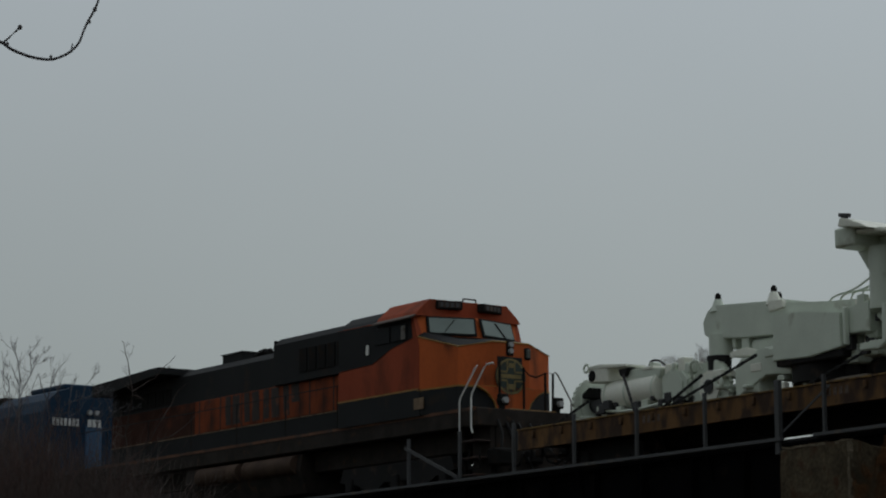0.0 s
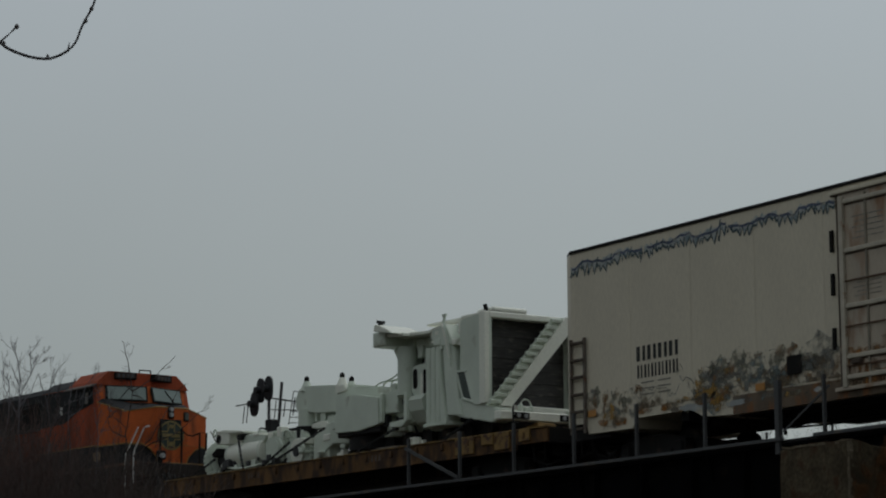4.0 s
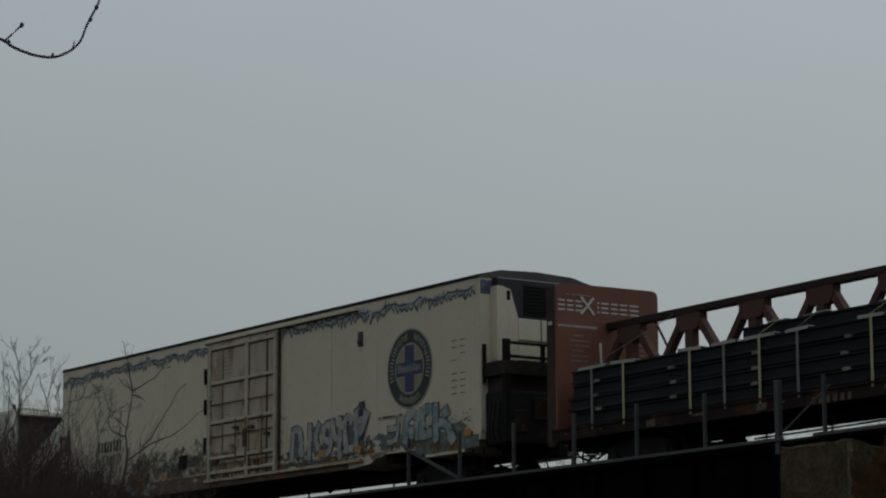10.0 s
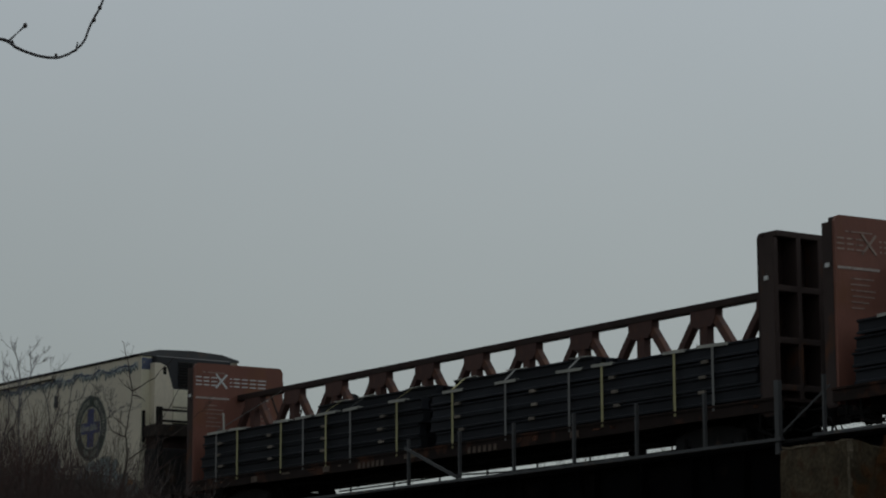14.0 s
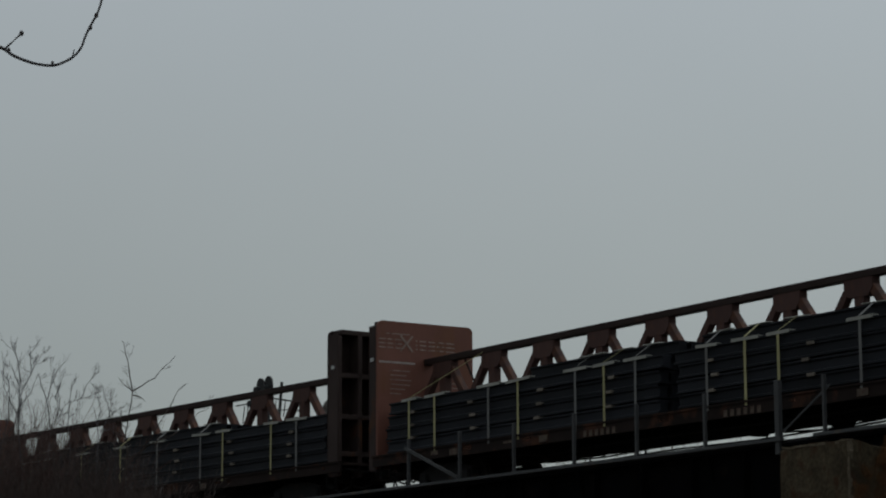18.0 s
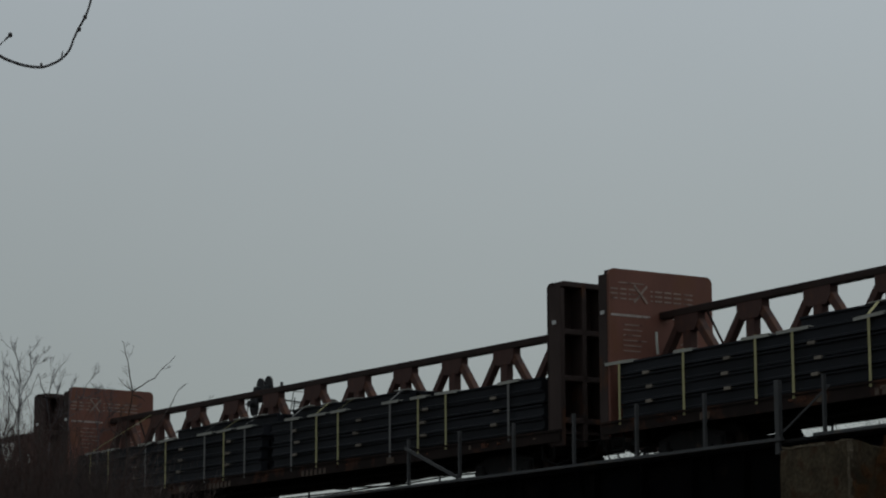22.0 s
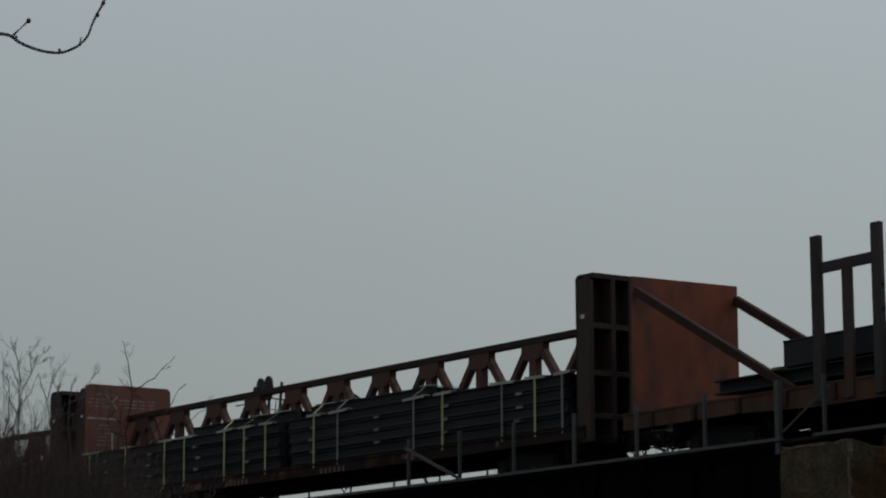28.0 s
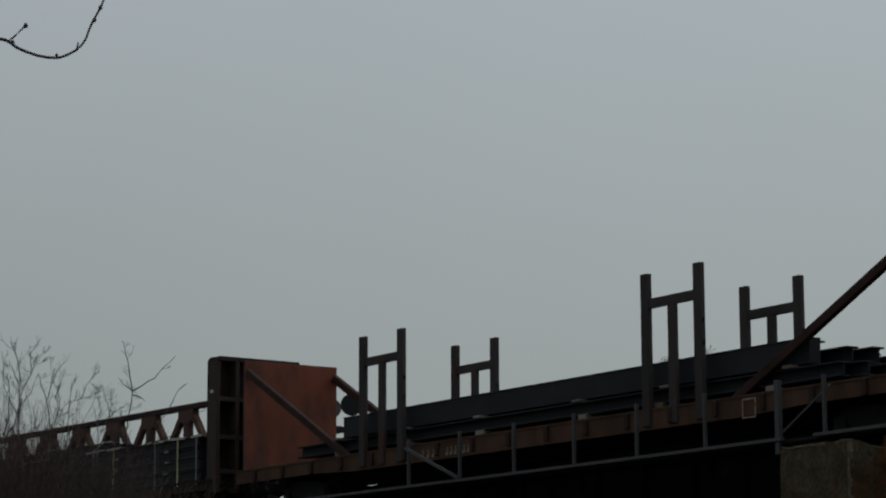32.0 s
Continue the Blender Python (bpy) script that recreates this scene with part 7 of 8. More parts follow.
    for i, (s0, s1, z0, z1) in enumerate(((19.0, 18.1, 1.2, 1.9), (18.14, 17.4, 1.28, 1.97), (17.44, 16.85, 1.3, 2.0), (16.92, 16.1, 1.22, 2.02))):
        fat_shape(s0, s1, z0, z1, ST[i], 0.12 if i == 0 else 0.21, GRAF_PALE if i == 0 else GRAF_TEAL, 0.008 + 0.004 * i)
    bm = bm_new()
    stroke(bm, [(X(19.1), 1.92), (X(18.1), 1.93)], 0.05, P + 0.03)
    part("ground_line", bm, GRAF_DARK, car, "dark line over the graffiti")
    # lower side plate behind the bogie, painted over in grey-green
    bm = bm_new()
    box(bm, X(17.6), X(15.12), Y - 0.02, Y + 0.012, 0.95, 1.24, 0.004)
    part("bolster_plate", bm, GRAF_UNDER, car, "lower side plate under grey-green spray")
    for k in range(14):
        squiggle(rng.uniform(15.3, 16.2), rng.uniform(1.35, 1.8), rng.uniform(0.12, 0.3), rng.uniform(0.05, 0.14), 6, GRAF_DARK if k % 3 else GRAF_FAINT, 0.014, 0.034 + 0.0003 * k)
    for k in range(26):
        squiggle(rng.uniform(27.9, 34.8), rng.uniform(1.25, 1.95), rng.uniform(0.15, 0.5), rng.uniform(0.06, 0.3), 6, (GRAF_FAINT, GRAF_UMBER, GRAF_DARK)[k % 3 if k % 6 == 2 else k % 2], 0.018, 0.036 + 0.0003 * k)
    for a, b, c in ((23.3, 2.3, 0.4), (23.5, 1.7, 0.3), (23.45, 1.95, 0.25)):
        squiggle(a, b, 0.3, c * 0.6, 7, GRAF_DARK, 0.02, 0.075)
    for k in range(90):
        f = rng.random()
        top = 1.98 - 0.35 * abs(f - 0.35) / 0.65
        zc = rng.uniform(1.15, top)
        bm = bm_new()
        blob(bm, rng, X(27.9 + 3.7 * f), zc, rng.uniform(0.06, 0.28), rng.uniform(0.04, 0.15), P + 0.0008 + 0.00012 * k, 15, 0.5)
        part("worn_graffiti", bm, (GRAF_MOTTLE, GRAF_GREY, GRAF_WASH, GRAF_MOTTLE, GRAF_GREY, GRAF_BROWNWASH)[k % 6], car, "mottled worn-off graffiti")
    for k in range(34):
        bm = bm_new()
        blob(bm, rng, X(rng.uniform(33.3, 35.0)), rng.uniform(1.2, 1.7), rng.uniform(0.05, 0.2), rng.uniform(0.05, 0.2), P + 0.0008 + 0.00012 * k, 15, 0.5)
        part("worn_graffiti", bm, (GRAF_MOTTLE, GRAF_GREY, GRAF_BROWNWASH)[k % 3], car, "mottled worn-off graffiti")
    for k in range(13):
        s = rng.choice([rng.uniform(29.5, 32.5), rng.uniform(34, 35.2), rng.uniform(30, 31.6), rng.uniform(15.2, 18)])
        bm = bm_new()
        blob(bm, rng, X(s), rng.uniform(1.2, 1.75), rng.uniform(0.08, 0.26), rng.uniform(0.05, 0.18), P + 0.014 + 0.0004 * k, 13, 0.5)
        part("ochre_patch", bm, GRAF_OCHRE, car, "worn ochre graffiti patch")
    bm = bm_new()
    box(bm, -0.14, 0.14, 0, 0.006, 1.22, 1.36, 0.002)
    rf = finish(bm, "reflector", REFLECT)
    for s in (34.95, 29.5, 21.6, 20.0, 15.5):
        piece("reflector", rf, car, pose(X(s), P + 0.024, 0))
    # road dirt thrown up along the lower edge
    for k in range(70):
        x = rng.uniform(-L + 0.2, L - 0.2)
        if X(23.5) < x < X(27.2):
            continue
        w, h = rng.uniform(0.05, 0.3), rng.uniform(0.06, 0.28) * (1.5 if x > 3 else 1.0)
        bm = bm_new()
        bm.faces.new([bm.verts.new((x + a * w, P + 0.0005 + 0.00004 * k, 1.235 + b * h)) for a, b in ((-1, 0), (1, 0), (0.8, 0.4), (0.45, 0.3), (0.2, 1), (-0.15, 0.5), (-0.4, 0.75), (-0.8, 0.3))])
        part("dirt_splash", bm, SPLASH, car, "brown road dirt")
    # buffed patch between the placard and the reporting mark, and grime along the skirts
    for k in range(22):
        x = rng.uniform(1.9, 5.8)
        top = 2.12 - 0.12 * abs(x - 3.6)
        bm = bm_new()
        blob(bm, rng, x, rng.uniform(1.2, top - 0.12), rng.uniform(0.22, 0.6), rng.uniform(0.12, 0.3), P + 0.0095 + 0.0002 * k, 15, 0.45)
        part("buffed_patch", bm, (GRAF_GREY, SPLASH, GRAF_WASH, GRAF_GREY, GRAF_MOTTLE, GRAF_BROWNWASH)[k % 6], car, "buffed-over graffiti")
    for x0, x1, z0, z1 in ((8.25, 9.7, 0.9, 1.2), (6.4, 8.2, 1.1, 1.3), (5.0, 6.3, 1.1, 1.3), (-9.7, -8.25, 0.9, 1.2), (-8.2, -6.4, 1.1, 1.3), (-6.3, -5.0, 1.1, 1.3)):
        for k in range(7):
            bm = bm_new()
            blob(bm, rng, rng.uniform(x0 + 0.25, x1 - 0.25), (z0 + z1) / 2 + rng.uniform(-0.04, 0.04), rng.uniform(0.15, 0.24), (z1 - z0) * rng.uniform(0.3, 0.42), P + 0.0045 + 0.0003 * k, 13, 0.25)
            part("skirt_grime", bm, SPLASH if k % 3 else ORANGERUST, car, "brown grime on the skirt")
    for k in range(26):
        bm = bm_new()
        z = 1.06 + 0.75 * rng.random() ** 1.8
        blob(bm, rng, X(rng.uniform(23.8, 26.95)), z, rng.uniform(0.12, 0.34), rng.uniform(0.05, 0.14), Y + 0.0665 + 0.0002 * k, 13, 0.45)
        part("rust_patch", bm, (ORANGERUST, RUSTRUN, SPLASH)[k % 3], door, "orange-brown rust patch")
    # ---- refrigeration end ----
    bm = bm_new()
    box(bm, -L - 0.03, -L, 1.1, Y, 1.3, 4.72, 0.01)
    part("corner_post", bm, CREAM, car, "cream end corner post")
    bm = bm_new()
    box(bm, -L - 0.038, -L - 0.03, 1.12, Y - 0.01, 4.36, 4.68)
    part("corner_mark", bm, GRAF_BLUE, car, "faded blue patch")
    bm = bm_new()
    box(bm, -L - 0.24, -L, -1.2, 1.22, 2.88, 4.74, 0.03)
    un = part("cooling_unit", bm, GRILLE, car, "dark end-mounted cooling unit")
    bm = bm_new()
    prism(bm, [(-0.24, 0.03), (-0.24, 0.0), (-0.28, -0.025), (-0.28, -0.015)], "y", -0.95, 0.5)
    ul = finish(bm, "unit_louvre", BLACK)
    for k in range(9):
        piece("unit_louvre", ul, un, pose(-L, 0, 3.95 + k * 0.08))
    bm = bm_new()
    prism(bm, [(1.27, 2.86), (1.27, 4.53), (1.1, 4.53), (0.9, 4.46), (0.76, 4.05), (0.7, 3.86), (0.7, 2.86)], "x", -L - 0.29, -L - 0.02)
    fa = part("unit_fairing", bm, WHITE, un, "pale fairing with a dark grip")
    bm = bm_new()
    box(bm, -L - 0.3, -L - 0.29, 0.91, 1.01, 4.22, 4.44, 0.004)
    part("grip", bm, BLACK, fa)
    for y0, y1, z0, z1 in ((0.06, 0.68, 3.35, 3.84), (-0.5, 0.03, 3.35, 3.84), (0.06, 0.68, 2.9, 3.32), (-0.5, 0.03, 2.9, 3.32), (-1.1, -0.53, 2.9, 3.84)):
        bm = bm_new()
        box(bm, -L - 0.28, -L - 0.24, y0, y1, z0, z1, 0.012)
        part("service_panel", bm, CREAM, un, "cream service panel")
    bm = bm_new()
    box(bm, -L - 0.9, -L, -1.35, 1.5, 2.47, 2.79, 0.02)
    part("end_platform", bm, UNDER, car, "black end platform")
    bm = bm_new()
    box(bm, -L - 0.6, -L, -1.3, 1.36, 2.1, 2.47)
    part("platform_bracket", bm, BROWNMID, car)
    bm = bm_new()
    box(bm, -L - 0.85, -L, -1.3, 1.42, 0.95, 2.15, 0.05)
    part("end_tank", bm, STEEL_DARK, car, "sooty tank under the end platform")
    for y, w, z0, z1 in ((1.42, 0.075, 1.0, 3.26), (0.42, 0.03, 2.79, 3.2), (-0.3, 0.03, 2.79, 3.2), (-1.0, 0.03, 2.79, 3.2)):
        bm = bm_new()
        box(bm, -L - 0.88, -L - 0.76, y - w, y + w, z0, z1, 0.008)
        part("railing_post", bm, BLACK, car)
    for z in (3.18, 2.88):
        bm = bm_new()
        box(bm, -L - 0.89, -L - 0.825, -1.0, 1.4, z - 0.03, z + 0.03, 0.006)
        part("railing_bar", bm, BLACK, car)
    for y0, y1, z0, z1 in ((0.9, 1.25, 1.2, 1.7), (0.2, 0.7, 1.5, 2.0), (-0.4, 0.0, 1.1, 1.9)):
        bm = bm_new()
        box(bm, -L - 0.9, -L - 0.85, y0, y1, z0, z1, 0.02)
        part("tank_cover", bm, UNDER, car)
    bm = bm_new()
    box(bm, -L - 0.14, -L - 0.05, 1.46, 1.52, 2.35, 3.22, 0.006)
    part("end_post", bm, BLACK, car, "black grab post at the car end")
    for k in range(3):
        bm = bm_new()
        tube(bm, [(-L - 0.3 - 0.15 * k, 1.47, 1.9), (-L - 0.34 - 0.15 * k, 1.53, 1.6), (-L - 0.26 - 0.15 * k, 1.52, 1.25), (-L - 0.3 - 0.15 * k, 1.47, 1.0)], [0.03] * 4, 6)
        part("slack_hose", bm, RUBBER, car, "", True)
    under_clutter(car, -6.4, 6.4, 51)
    bm = bm_new()
    disc(bm, (-L - 0.2, -0.9, 2.2), "x", 0.42, 0.12, 20)
    part("brake_wheel", bm, BLACK, car)
    # underside
    bm = bm_new()
    box(bm, -L - 0.2, L + 0.2, -0.35, 0.35, 0.78, 1.2)
    part("centre_sill", bm, BLACK, car)
    bm = bm_new()
    box(bm, -4.85, 4.85, -1.5, 1.5, 0.8, 0.836)
    part("floor_pan", bm, BLACK, car)
    bm = bm_new()
    box(bm, -0.12, 0.12, -1.45, 1.45, 0.88, 1.1)
    cb = finish(bm, "crossbeam", BLACK)
    for x in (-6.6, -3.5, 3.4, 6.6):
        piece("crossbeam", cb, car, pose(x, 0, 0))
    for a, b, c, d in ((1.2, 3.6, 0.5, 1.2), (-3.0, -1.6, 0.4, 1.1)):
        bm = bm_new()
        box(bm, a, b, c, d, 0.74, 1.0, 0.05)
        part("underfloor_tank", bm, BLACK, car)
    bogie(car, -8.2)
    bogie(car, 8.2)
    coupler(car, L + 0.2, 1)
    coupler(car, -L - 0.2, -1)


RODRUST = mat("rust_brown_rod", (0.14, 0.085, 0.055), 0.8, scale=5, amount=0.8)
LADDER = mat("scuffed_brown_ladder", (0.17, 0.145, 0.12), 0.7, scale=4, amount=0.8, dark=0.5, stain=(0.12, 0.06, 0.035), stain_at=0.55)
STENCIL = mat("worn_black_stencil", (0.03, 0.03, 0.03), 0.7, scale=6, amount=0.7)
# Shaded copy of the rib paint, used on one thin door post.
RIBSHADE = mat("shaded_rib_paint", (0.27, 0.24, 0.19), 0.7, scale=3, amount=0.8, dark=0.6)
ORANGERUST = wash("orange_rust", (0.34, 0.15, 0.04), 5.0, 0.42, 0.62, 0.85)
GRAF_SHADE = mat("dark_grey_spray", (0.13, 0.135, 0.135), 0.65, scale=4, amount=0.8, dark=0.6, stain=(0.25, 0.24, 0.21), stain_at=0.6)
GRAF_WASH = wash("blue_grey_wash", (0.2, 0.25, 0.25), 6.0, 0.45, 0.65, 0.8)
GRAF_BROWNWASH = wash("brown_wash", (0.26, 0.16, 0.085), 5.0, 0.46, 0.66, 0.8)
RIBPAINT = mat("scuffed_white_rib_paint", (0.5, 0.455, 0.37), 0.6, dark=0.65, scale=2.5, amount=0.8, stain=(0.24, 0.14, 0.08), stain_at=0.6, stain_soft=0.12)
SPLASH = wash("road_dirt", (0.2, 0.155, 0.105), 4.0, 0.4, 0.64, 0.7, 0.85)
SILLGRIME = mat("grimy_rusted_sill", (0.17, 0.125, 0.085), 0.8, scale=2.5, amount=0.9, dark=0.45, stain=(0.19, 0.085, 0.035), stain_at=0.52, streak=0.6)
OLIVE = mat("faded_gold_field", (0.3, 0.275, 0.18), 0.65, scale=3, amount=0.8, dark=0.65)
RUSTRUN = wash("rust_run", (0.2, 0.105, 0.055), 5.0, 0.42, 0.64, 0.75, 0.8, 0.4)
GRAF_NAVY = mat("navy_spray", (0.045, 0.078, 0.09), 0.6, scale=3, amount=0.8, stain=(0.22, 0.24, 0.25), stain_at=0.62, stain_soft=0.06)
GRAF_BAND = mat("washed_blue_spray", (0.42, 0.44, 0.42), 0.6, scale=6, amount=0.8, dark=0.75, stain=(0.17, 0.225, 0.245), stain_at=0.5, stain_soft=0.14)
FADED_WORD = mat("faded_wording_paint", (0.31, 0.31, 0.25), 0.6, scale=4, amount=0.8, dark=0.5)
# One dark colour for door grime and for shade painted round ribs.
DOOR_DARK = mat("dark_grime_and_shade", (0.075, 0.055, 0.04), 0.8, scale=2.5, amount=0.8, stain=(0.3, 0.25, 0.19), stain_at=0.6)
GRAF_GREY = wash("buffed_grey_paint", (0.25, 0.255, 0.235), 5.0, 0.42, 0.66, 0.8)
GRAF_FAINT = mat("faint_grey_spray", (0.24, 0.23, 0.2), 0.65, scale=4, amount=0.8, stain=(0.3, 0.27, 0.22), stain_at=0.5)
reefer()
# ---- centre-truss cars with bulkheads, loaded with bundled steel beams ----
def i_beam(length, h=0.265, w=0.28, t=0.035, material=None):
    bm = bm_new()
    a, b = w / 2, w / 2 - 0.045
    prism(bm, [(-a, 0), (a, 0), (a, t), (b, t * 1.5), (b, h - t * 1.5), (a, h - t), (a, h), (-a, h), (-a, h - t), (-b, h - t * 1.5), (-b, t * 1.5), (-a, t)],
          "x", -length / 2, length / 2)
    return finish(bm, "beam", material or BEAM)


BEAM_A, BEAM_B, BEAM_C = i_beam(10.4), i_beam(11.3), i_beam(5.2)


def bulkhead(car, x0, x1, inner, marked, material, lift=0.0):
    """A bulkhead with chamfered top corners; ribs on its outer side, lettering bars on its inner."""
    bm = bm_new()
    prism(bm, [(-1.3, 0.8), (1.4, 0.8), (1.4, 4.15 + lift), (1.36, 4.23 + lift), (1.28, 4.27 + lift), (-1.18, 4.27 + lift), (-1.26, 4.23 + lift), (-1.3, 4.15 + lift)], "x", inner - 0.02 * (1 if inner > 0 else -1), inner + 0.05 * (1 if inner > 0 else -1))
    bh = part("bulkhead", bm, material, car, "red-brown steel bulkhead" + (" with pale lettering bars" if marked else ""))
    sg = 1 if inner > 0 else -1
    outer = x1 if inner > 0 else x0
    a, b = sorted((inner + 0.05 * sg, outer))
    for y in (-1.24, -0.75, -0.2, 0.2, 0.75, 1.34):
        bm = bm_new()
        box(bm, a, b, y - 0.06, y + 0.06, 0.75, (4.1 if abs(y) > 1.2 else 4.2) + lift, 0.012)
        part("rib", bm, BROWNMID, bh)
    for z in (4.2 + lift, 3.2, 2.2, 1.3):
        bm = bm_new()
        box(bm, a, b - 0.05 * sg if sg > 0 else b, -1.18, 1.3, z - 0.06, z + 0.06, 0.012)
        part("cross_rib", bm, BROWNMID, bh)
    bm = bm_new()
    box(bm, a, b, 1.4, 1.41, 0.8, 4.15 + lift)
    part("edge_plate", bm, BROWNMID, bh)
    bm = bm_new()
    box(bm, (a + b) / 2 - 0.06, (a + b) / 2 + 0.06, 1.41, 1.43, 3.36, 3.44)
    part("reflector", bm, WHITE_MARK, bh)
    return bh


def letter_bars(bh, x, worn, seed, ink):
    """The maker's lettering as plain pale strokes on the bulkhead's inner face."""
    r = random.Random(seed)
    d = 0.005
    def mark(name, y0, y1, z0, z1, m):
        bm = bm_new()
        box(bm, x - d, x, y0, y1, z0, z1)
        return part(name, bm, m, bh)
    # nine characters as plain bracket shapes, a large cross in the fourth place
    y = 1.36
    for i, w in enumerate((0.18, 0.16, 0.18, 0, 0.05, 0.19, 0.18, 0.2, 0.24)):
        if i == 3:
            y = 0.33
            continue
        m = FADED if r.random() < worn else ink
        for z in (3.68, 3.78, 3.88):
            mark("lettering_bar", y - max(w, 0.05), y, z, z + 0.03, m)
        y -= w + 0.06
    for z0, z1, e in ((3.63, 4.0, 0.0), (4.0, 3.63, 0.004)):
        bm = bm_new()
        bar(bm, (x - d - e, 0.76, z0), (x - d - e, 0.42, z1), 0.006, 0.05)
        part("cross_stroke", bm, ink, bh)
    mark("pale_rule", 0.35, 1.36, 3.32, 3.37, RULE)
    mark("pale_rule", -0.85, -0.25, 3.34, 3.39, RULE)
    for k in range(6):
        w = r.uniform(0.3, 0.6)
        mark("stencil_bar", 1.05 - w, 1.05, 3.14 - k * 0.11, 3.163 - k * 0.11, FADED)
        mark("stencil_bar", -0.9, -0.9 + w * 0.8, 3.14 - k * 0.11, 3.163 - k * 0.11, FADED)
    mark("stencil_bar", 0.5, 1.15, 4.02, 4.045, FADED)


def beam_car(S, straps, seed, worn, ink, front=0.0, rear=0.0, tie=None, stick=None, bay=0.0, lift=(0.0, 0.0)):
    car = rolling(thing("beam_car", "red-brown centre-truss beam car between two bulkheads", "railcar", "beam cars in the train"), S)
    rng = random.Random(seed)
    bm = bm_new()
    box(bm, -11.75, 11.75, -0.3, 0.3, 0.67, 1.1)
    part("centre_sill", bm, BLACK, car)
    bm = bm_new()
    box(bm, -0.08, 0.08, -0.9, 1.35, 0.9, 1.05)
    cb = finish(bm, "crossbeam", BLACK)
    for i in range(12):
        piece("crossbeam", cb, car, pose(-11 + i * 2, 0, 0))
    bm = bm_new()
    tube(bm, [(-8.2, 0.9, 0.82), (-5, 0.95, 0.7), (-1, 0.95, 0.68), (3, 0.95, 0.7), (5.2, 0.9, 0.66), (5.5, 0.6, 0.55), (5.9, 0.9, 0.7), (8.0, 0.9, 0.82)], [0.03] * 8, 6)
    part("brake_pipe", bm, BLACK, car)
    bm = bm_new()
    disc(bm, (-6.5, 0.5, 0.88), "x", 0.13, 0.9, 14)
    part("brake_reservoir", bm, BLACK, car, "", True)
    for y in (1.42, -1.42):
        bm = bm_new()
        e = 0 if y > 0 else 0.12
        prism(bm, [(-11.75, 0.84 + e), (-8.5, 0.84 + e), (-7.5, 0.82 + e), (7.5, 0.82 + e), (8.5, 0.84 + e), (11.75, 0.84 + e), (11.75, 1.1), (-11.75, 1.1)], "y", y - 0.03, y + 0.03)
        box(bm, -11.75, 11.75, y - 0.09, y + 0.06, 1.06, 1.1)
        part("side_sill", bm, SILLRUST, car, "grimy rust-patched side sill")
    bm = bm_new()
    box(bm, -11.7, 11.7, -1.35, 1.35, 1.02, 1.08)
    part("deck", bm, BROWNDARK, car)
    bm = bm_new()
    box(bm, 0, 0.11, 0, 0.006, 0.83, 0.97)
    mk = finish(bm, "marking_bar", FADED_MARK)
    for k in range(6):
        piece("marking_bar", mk, car, pose(3.2 - k * 0.2, 1.452, 0))
        piece("marking_bar", mk, car, pose(-1.4 - k * 0.2, 1.452, 0))
    for x in (-5.4, 4.6, 8.1):
        bm = bm_new()
        box(bm, x, x + 0.3, 1.45, 1.47, 0.86, 1.0, 0.004)
        part("card_holder", bm, FADED_MARK, car, "pale card holder on the sill")
    for k in range(14):
        x, w, h = rng.uniform(-11.3, 11.3), rng.uniform(0.04, 0.25), rng.uniform(0.015, 0.06)
        bm = bm_new()
        box(bm, x - w, x + w, 1.45, 1.456, 0.97 - h, 0.97 + h)
        part("sill_mark", bm, (SILLWASH, FADED_MARK, SILLWASH, SILLWASH)[k % 4], car, "worn paint patch on the sill")
    under_clutter(car, -7.5, 7.5, seed)
    left = bulkhead(car, 11.48 + front, 11.82 + front, 11.48 + front, True, BROWNRED, lift[0])
    letter_bars(left, 11.455 + front, worn, seed, ink)
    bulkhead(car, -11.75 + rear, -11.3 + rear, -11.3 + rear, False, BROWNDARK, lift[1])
    # centre truss
    bm = bm_new()
    box(bm, -11.3 + rear, 11.45 + front, -0.11, 0.11, 3.32, 3.47, 0.01)
    part("top_chord", bm, BROWNDARK, car, "dark top chord of the truss")
    bm = bm_new()
    box(bm, -11.3 + rear, 11.4 + front, -0.09, 0.09, 1.08, 1.3)
    part("bottom_chord", bm, BROWNDARK, car)
    gm = bm_new()
    prism(gm, [(-0.4, 3.4), (0.4, 3.4), (0.4, 3.14), (0.27, 2.97), (-0.27, 2.97), (-0.4, 3.14)], "y", -0.1, 0.1)
    g_me = finish(gm, "gusset", TRUSS)
    pm = bm_new()
    box(pm, -0.13, 0.13, -0.09, 0.09, 1.2, 3.05, 0.008)
    p_me = finish(pm, "truss_post", TRUSS)
    dm = bm_new()
    bar(dm, (0.28, 0, 3.2), (0.96, 0, 2.36), 0.17, 0.17, 0.01)
    d_me = finish(dm, "truss_diagonal", TRUSS)
    for i in range(11):
        x = 10.81 + bay - i * 2.075
        piece("gusset", g_me, car, pose(x, 0, 0))
        piece("truss_post", p_me, car, pose(x, 0, 0))
        piece("truss_diagonal", d_me, car, pose(x, 0, 0))
        piece("truss_diagonal", d_me, car, pose(x, 0, 0, 0, 0, 180))
    for a, b in (((9.9, 0.05, 3.3), (9.35, 0.05, 2.5)), ((-9.6, 0.05, 2.6), (-10.6, 0.05, 3.3))):
        bm = bm_new()
        rod(bm, a, b, 0.026, 6)
        part("tie_rod", bm, BROWNDARK, car)
    bogie(car, 9.2)
    bogie(car, -9.2)
    coupler(car, 11.75, 1)
    coupler(car, -11.75, -1)
